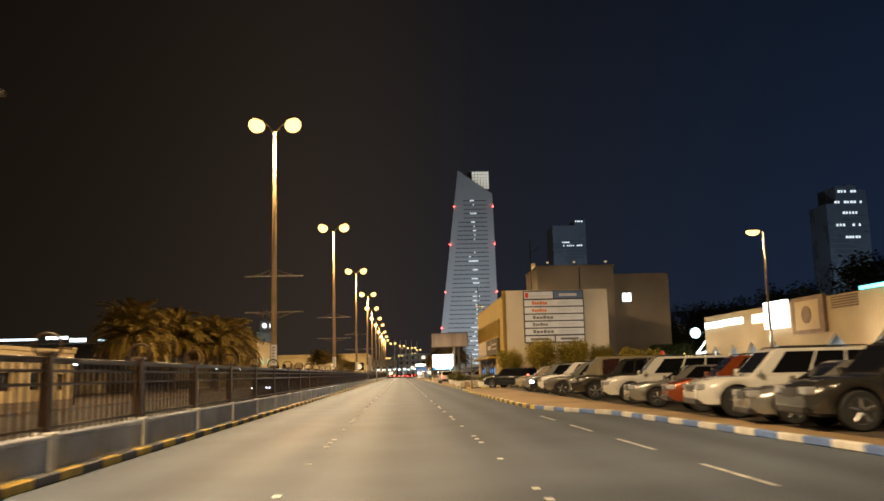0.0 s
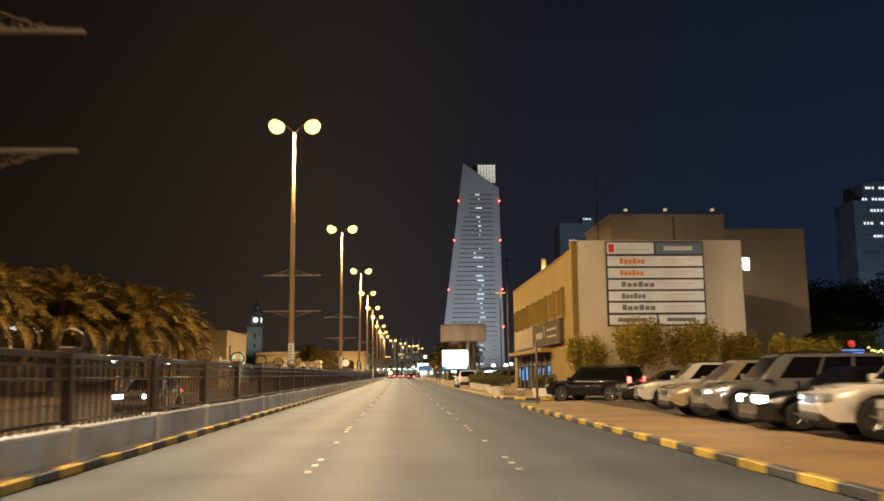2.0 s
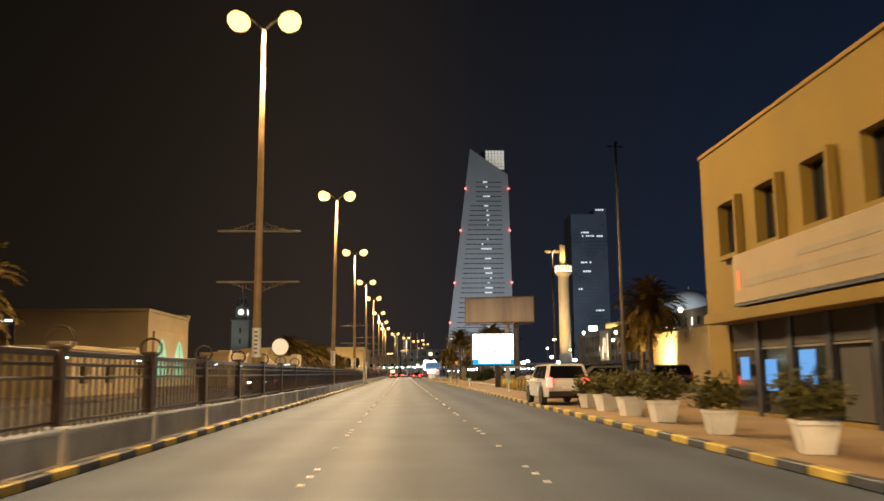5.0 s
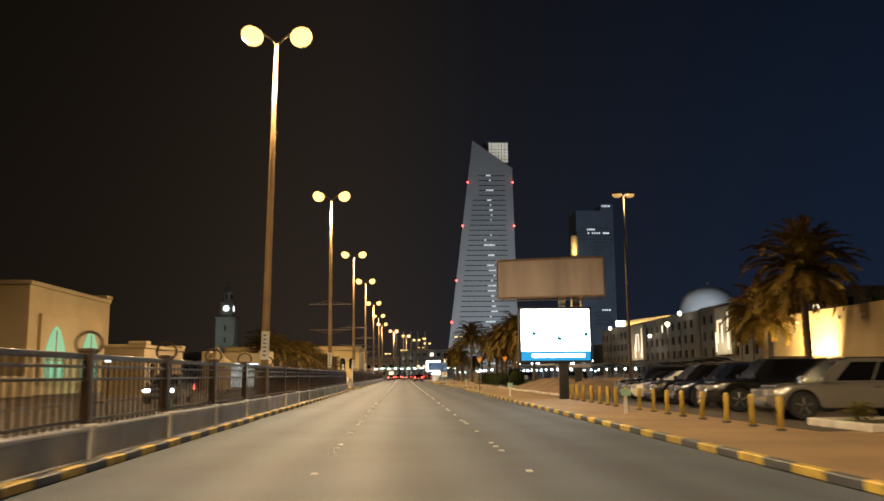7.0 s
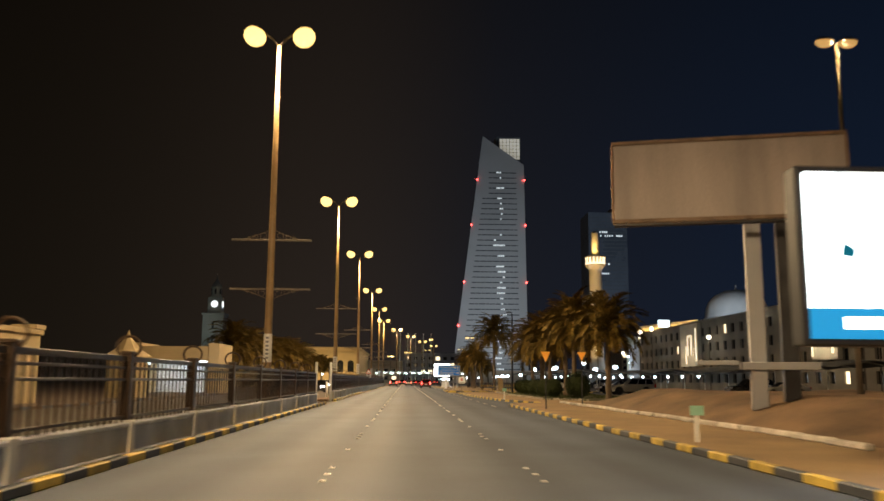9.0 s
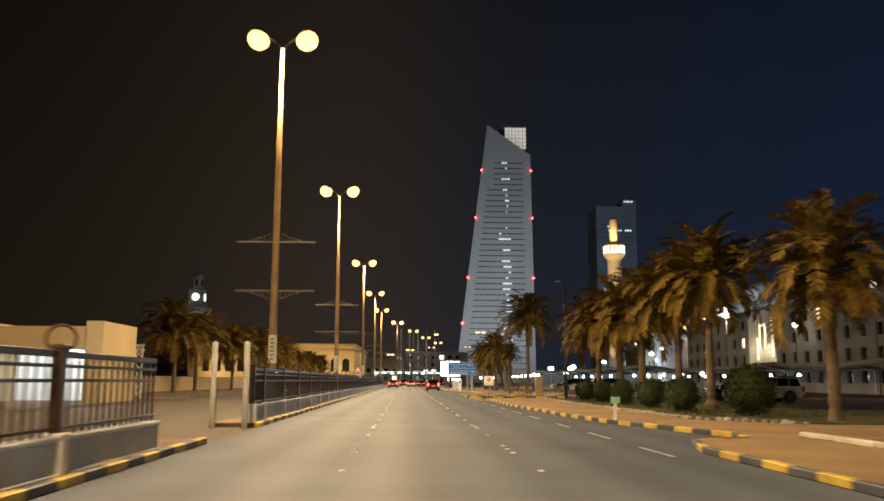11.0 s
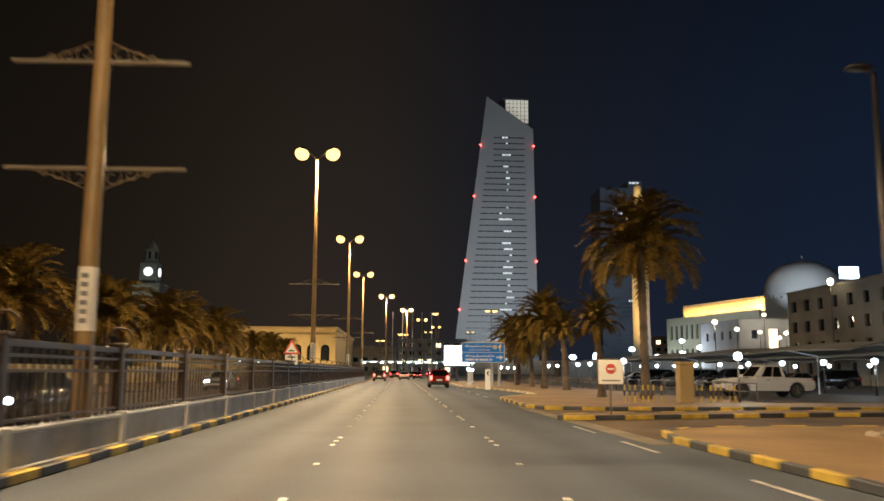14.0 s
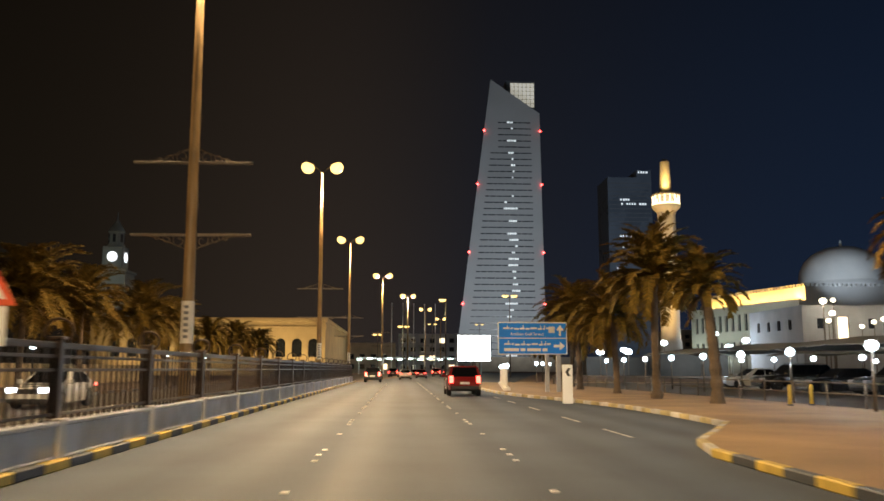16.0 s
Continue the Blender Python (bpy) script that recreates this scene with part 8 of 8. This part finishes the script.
for k in range(4):
    x = -0.65 + k * 0.25
    for sd in (0, 1):
        tube(bm, [(x, 0, 3.48 + 0.38 * sd), (x + 0.24, 0, 3.86 - 0.38 * sd)], 0.035, 5)
part("head", bm, WHITE_PAINT, lat)

# low hedge and boundary wall behind the palms
bm = bmesh.new()
box(bm, -29.4, 120, 0, -29.0, 180, 1.7, bevel=0.03)
box(bm, -29.4, 256, 0, -29.0, 352, 1.9, bevel=0.03)
box(bm, -29.4, -40, 0, -29.0, 57, 1.8, bevel=0.03)
box(bm, -36.0, 76, 0, -35.6, 119, 3.0, bevel=0.03)
tagged(part("wall_palace", bm, CREAM_WALL), "low cream boundary wall of the palace grounds", "wall", kind="structure")
# small lamps along the palace footway
pl = empty("path_lamp", "short footway lamp with a cool white head", "lamp", "palace path lamps")
bm = bmesh.new()
tube(bm, [(0, 0, 0), (0, 0, 2.4)], 0.05, 6)
part("post", bm, DARK_STEEL, pl)
bm = bmesh.new()
lathe(bm, [(0, 2.36), (0.16, 2.42), (0.22, 2.56), (0.14, 2.70), (0, 2.74)], 10)
part("head", bm, LAMP_GLOW_PALE, pl, smooth=True)
for i in (*range(10), *range(14, 17)):
    m = pose(-19.4, 26 + i * 19.5 + (6 if i % 2 else 0), 0.14)
    if i == 0:
        pl.matrix_basis = m
    else:
        copy_thing(pl, m)

# clock tower
ct = empty("clock_tower", "square stone clock tower with glowing dials and a cupola", "clock tower", at=(-75.5, 476.0, -0.3))
CLOCK_STONE = mat("clock_tower_stone", (0.34, 0.35, 0.33), 0.85, 0.15, 0.4, 0.1, 8)
bm = bmesh.new()
box(bm, -4.0, -4.0, 0, 4.0, 4.0, 26.5, bevel=0.15)
part("shaft", bm, CLOCK_STONE, ct)
bm = bmesh.new()
box(bm, -4.4, -4.4, 26.5, 4.4, 4.4, 27.2, bevel=0.1)
part("cornice", bm, CLOCK_STONE, ct)
bm = bmesh.new()
box(bm, -2.6, -2.6, 27.2, 2.6, 2.6, 33.6, bevel=0.2)
st = part("clock_stage", bm, CLOCK_STONE, ct)
for rz in (0, 90):
    bm = bmesh.new()
    lathe(bm, [(0, 0), (1.3, 0), (1.3, 0.12), (0, 0.12)], 24)
    bmesh.ops.rotate(bm, verts=bm.verts, matrix=Matrix.Rotation(radians(90), 3, "X"))
    bmesh.ops.translate(bm, verts=bm.verts, vec=(0, -2.6, 30.8))
    bmesh.ops.rotate(bm, verts=bm.verts, matrix=Matrix.Rotation(radians(rz), 3, "Z"))
    part("dial", bm, glow("clock_dial", (0.92, 0.97, 1.0), 2.2), st, "glowing white clock dial")
bm = bmesh.new()
lathe(bm, [(2.3, 33.6), (2.3, 34.2), (1.9, 34.3), (1.9, 37.4), (2.2, 37.6), (1.7, 38.6), (0.8, 39.8), (0.2, 41), (0.1, 43), (0, 43.2)], 12)
part("cupola", bm, CLOCK_STONE, ct, "small domed cupola")
for k in range(6):
    bm = bmesh.new()
    box(bm, -0.35, -2.0, 34.8, 0.35, -1.8, 36.9)
    bmesh.ops.rotate(bm, verts=bm.verts, matrix=Matrix.Rotation(k * math.tau / 6, 3, "Z"))
    part("opening", bm, TOWER_SLIT, ct)
for k in range(4):
    bm = bmesh.new()
    box(bm, -0.4, -4.06, 6 + k * 5, 0.4, -3.9, 8.4 + k * 5)
    part("window", bm, TOWER_SLIT, ct)
lamp_light("clock_tower_floodlight", "SPOT", (-84, 450, 14), 5500, (0.82, 0.95, 0.85), 0.4, (-76, 476, 24), 60, 0.9)

# arcaded palace wing at the far bend
pw = empty("palace_wing", "long cream arcaded palace wing with a flat cornice", "building")
PX0, PX1, PY, PH = -70.0, -17.3, 446.0, 12.2
n_arch = 13
bm = bmesh.new()
arch_w = 2.3
pitch = 3.7
hs = [(PX1 - PX0 - 1.6 - arch_w - k * pitch, PX1 - PX0 - 1.6 - k * pitch, 4.2, 8.4) for k in range(n_arch)]
grid_wall(bm, (PX0, PY), (PX1, PY), 0, PH, hs, -0.8)
part("front_wall", bm, CREAM_WALL, pw)
bm = bmesh.new()
box(bm, PX1 - 0.8, PY + 0.81, 0, PX1, PY + 80, PH)
part("road_wall", bm, CREAM_WALL, pw)
bm = bmesh.new()
box(bm, PX0, PY + 2.4, 0, PX1 - 0.9, PY + 79, PH - 0.5)
part("core", bm, BEIGE_WALL, pw)
bm = bmesh.new()
box(bm, PX0, PY - 0.5, PH, PX1 + 0.5, PY + 80, PH + 0.9, bevel=0.1)
box(bm, PX0, PY - 0.25, PH - 1.4, PX1 + 0.25, PY - 0.005, PH - 1.0)
part("cornice", bm, CREAM_WALL, pw, "projecting cornice")
for a0, a1, z0, z1 in hs:
    bm = bmesh.new()
    xm, w = PX0 + (a0 + a1) / 2, (a1 - a0) / 2
    for s in (-1, 1):
        pts = [(xm + s * w, z1)] + [(xm + s * w * math.cos(t * math.pi / 12), z1 - w + w * math.sin(t * math.pi / 12)) for t in range(0, 7)]
        f = bm.faces.new([bm.verts.new((a, PY + 0.05, b)) for a, b in pts])
        r = bmesh.ops.extrude_face_region(bm, geom=[f])
        bmesh.ops.translate(bm, verts=[v for v in r["geom"] if isinstance(v, bmesh.types.BMVert)], vec=(0, 0.6, 0))
    part("arch_spandrel", bm, CREAM_WALL, pw)
    bm = bmesh.new()
    box(bm, xm - w, PY + 1.2, z0, xm + w, PY + 1.3, z1)
    part("arch_glazing", bm, GLASS_DARK, pw)
for x in (-60, -46, -33, -22):
    lamp_light("palace_floodlight", "SPOT", (x, 436, 0.6), 9500, (1.0, 0.72, 0.34), 0.3, (x, 447, 8), 110, 0.9)

# long hall with white strip lights far behind the palace palms
fh = empty("far_hall", "low hall with white strip lights far behind the palms", "building")
bm = bmesh.new()
box(bm, -150, 300.3, -0.1, -100, 330, 15.0, bevel=0.1)
part("wall", bm, BEIGE_WALL, fh)
for x0, x1, z0, z1 in ((-124, -116.5, 16.6, 17.6), (-115.8, -110.2, 15.6, 16.8), (-106, -100.8, 15.7, 16.2), (-140, -127, 16.4, 17.0)):
    bm = bmesh.new()
    box(bm, x0, 300.6, z0, x1, 301.0, z1)
    st_ = part("light_strip", bm, COOL_LIT, fh, "white glowing strip light")
    bm = bmesh.new()
    for x in (x0 + 0.3, x1 - 0.5):
        box(bm, x, 300.7, 14.9, x + 0.2, 300.9, z0)
    part("bracket", bm, DARK_STEEL, st_)
lamp_light("guardhouse_light", "POINT", (-24.5, 66, 2.6), 160, SODIUM, 0.2)


# ---- painted kerb stones ----
def kerb_run(name, label, line, mats, step, keep, height=0.155, width=0.18, inward=1):
    """Kerb stones one after another along a plan line; those in the stretch keep are separate stones."""
    k = empty(name, label, "kerb", kind="structure")
    meshes = {}
    rest = {}
    segs = []
    for (x0, y0), (x1, y1) in zip(line, line[1:]):
        segs.append((Vector((x0, y0)), Vector((x1, y1))))
    i = 0
    for a, b in segs:
        length = (b - a).length
        n = max(1, round(length / step))
        ln = length / n
        d = (b - a) / length
        ang = math.atan2(d.y, d.x)
        for q in range(n):
            p = a + d * (ln * q)
            m = mats[i % len(mats)]
            key = (m.name, round(ln, 2))
            if key not in meshes:
                bm = bmesh.new()
                box(bm, 0.008, 0, 0.0, ln - 0.008, width, height, bevel=0.022)
                me = bpy.data.meshes.new("kerb_stone")
                bmesh.ops.recalc_face_normals(bm, faces=bm.faces)
                bm.to_mesh(me)
                bm.free()
                me.materials.append(m)
                meshes[key] = me
            if keep[0] <= p.y <= keep[1]:
                o = new("kerb_stone", meshes[key])
                o.parent = k
                o.matrix_basis = Matrix.Translation((p.x, p.y, 0.0)) @ Matrix.Rotation(ang + random.uniform(-0.004, 0.004), 4, "Z") @ Matrix.Translation((0, 0 if inward > 0 else -width, random.uniform(-0.006, 0.004)))
            else:
                rest.setdefault(m.name, [m, bmesh.new()])
                bm2 = rest[m.name][1]
                mm = Matrix.Translation((p.x, p.y, 0.0)) @ Matrix.Rotation(ang, 4, "Z") @ Matrix.Translation((ln / 2, (width if inward > 0 else -width) / 2, height / 2)) @ Matrix.Diagonal((ln - 0.016, width, height, 1))
                bmesh.ops.create_cube(bm2, size=1.0, matrix=mm)
            i += 1
    for m, bm2 in rest.values():
        tagged(part("distant_kerb_stones", bm2, m, k), kind="stuff")
    return k


YB = (KERB_YELLOW, KERB_BLACK)
kerb_run("kerb", "yellow and black painted kerb below the parapet", [(-5.2, 4), (-5.2, 196.6)], YB, 0.95, (8, 196.7))
kerb_run("kerb", "yellow and black painted kerb below the parapet", [(-5.2, 203.7), (-5.2, 352)], YB, 0.95, (200, 340))
kerb_run("kerb", "faded blue and pale kerb round the lay-by", [p for p in R1 if p[1] > -20][0:5], (KERB_PALE, KERB_BLUE), 1.0, (0, 60), inward=-1)
kerb_run("kerb", "yellow and black painted kerb beside the car park", R1[5:], YB, 1.0, (30, 80), inward=-1)
kerb_run("kerb", "yellow and black painted kerb of the long footway", R2, YB, 1.0, (78, 250), inward=-1)
kerb_run("kerb", "yellow and black painted kerb at the junction corner", R3[:7], YB, 1.0, (250, 345), inward=-1)
kerb_run("kerb", "faded pale and yellow kerb past the palms", R3[6:], (KERB_PALE, KERB_FADED), 1.0, (250, 345), inward=-1)
kerb_run("kerb", "yellow and black painted island kerb", ISLAND + ISLAND[:1], YB, 1.0, (240, 260), inward=-1)
# Kerb colours kept dark in place of the dim light over there.
kerb_run("kerb", "kerb of the opposite footway, darkened in colour", [(-18.12, 0), (-18.12, 352)], (DIMMED_PAVING, KERB_BLACK), 1.2, (500, 501), inward=-1)
# rock edging of the planted bed
rocks = empty("rock_edging", "row of pale rough edging rocks round the planted bed", "edging", kind="structure")
rock_meshes = []
for v in range(4):
    bm = bmesh.new()
    bmesh.ops.create_icosphere(bm, subdivisions=1, radius=0.125)
    for w in bm.verts:
        w.co *= 1 + 0.35 * noise.noise(w.co * 6 + Vector((v * 3, 0, 0)))
        w.co.z *= 0.7
    me = bpy.data.meshes.new("rock")
    bm.to_mesh(me)
    bm.free()
    me.materials.append(ROCK)
    rock_meshes.append(me)
bed = [(12.4, 203.2), (9.9, 206.8), (9.6, 226), (10.2, 241.2), (14, 241.6)]
for (x0, y0), (x1, y1) in zip(bed, bed[1:]):
    n = int(math.hypot(x1 - x0, y1 - y0) / 0.36)
    for i in range(n):
        o = new("rock", random.choice(rock_meshes))
        o.parent = rocks
        o.matrix_basis = pose(x0 + (x1 - x0) * i / n + random.uniform(-0.08, 0.08), y0 + (y1 - y0) * i / n, 0.185, 0, 0, random.uniform(0, 360)) @ Matrix.Scale(random.uniform(0.7, 1.3), 4)

# short grass in the planted bed
bm = bmesh.new()
gr = random.Random(77)
for _ in range(9000):
    x, y = gr.uniform(10.6, 18.8), gr.uniform(207.5, 240.6)
    if noise.noise((x * 0.5, y * 0.5, 4)) < -0.12:
        continue
    a = gr.uniform(0, math.tau)
    h = gr.uniform(0.05, 0.13)
    dx, dy = 0.018 * math.cos(a), 0.018 * math.sin(a)
    lx, ly = gr.uniform(-0.05, 0.05), gr.uniform(-0.05, 0.05)
    bm.faces.new([bm.verts.new((x - dx, y - dy, 0.185)), bm.verts.new((x + dx, y + dy, 0.185)), bm.verts.new((x + lx, y + ly, 0.19 + h))])
tagged(part("grass", bm, leaf_mat("dim_grass", (0.03, 0.04, 0.01), (0.08, 0.085, 0.02))), "short dim grass in the planted bed", "grass", kind="stuff")
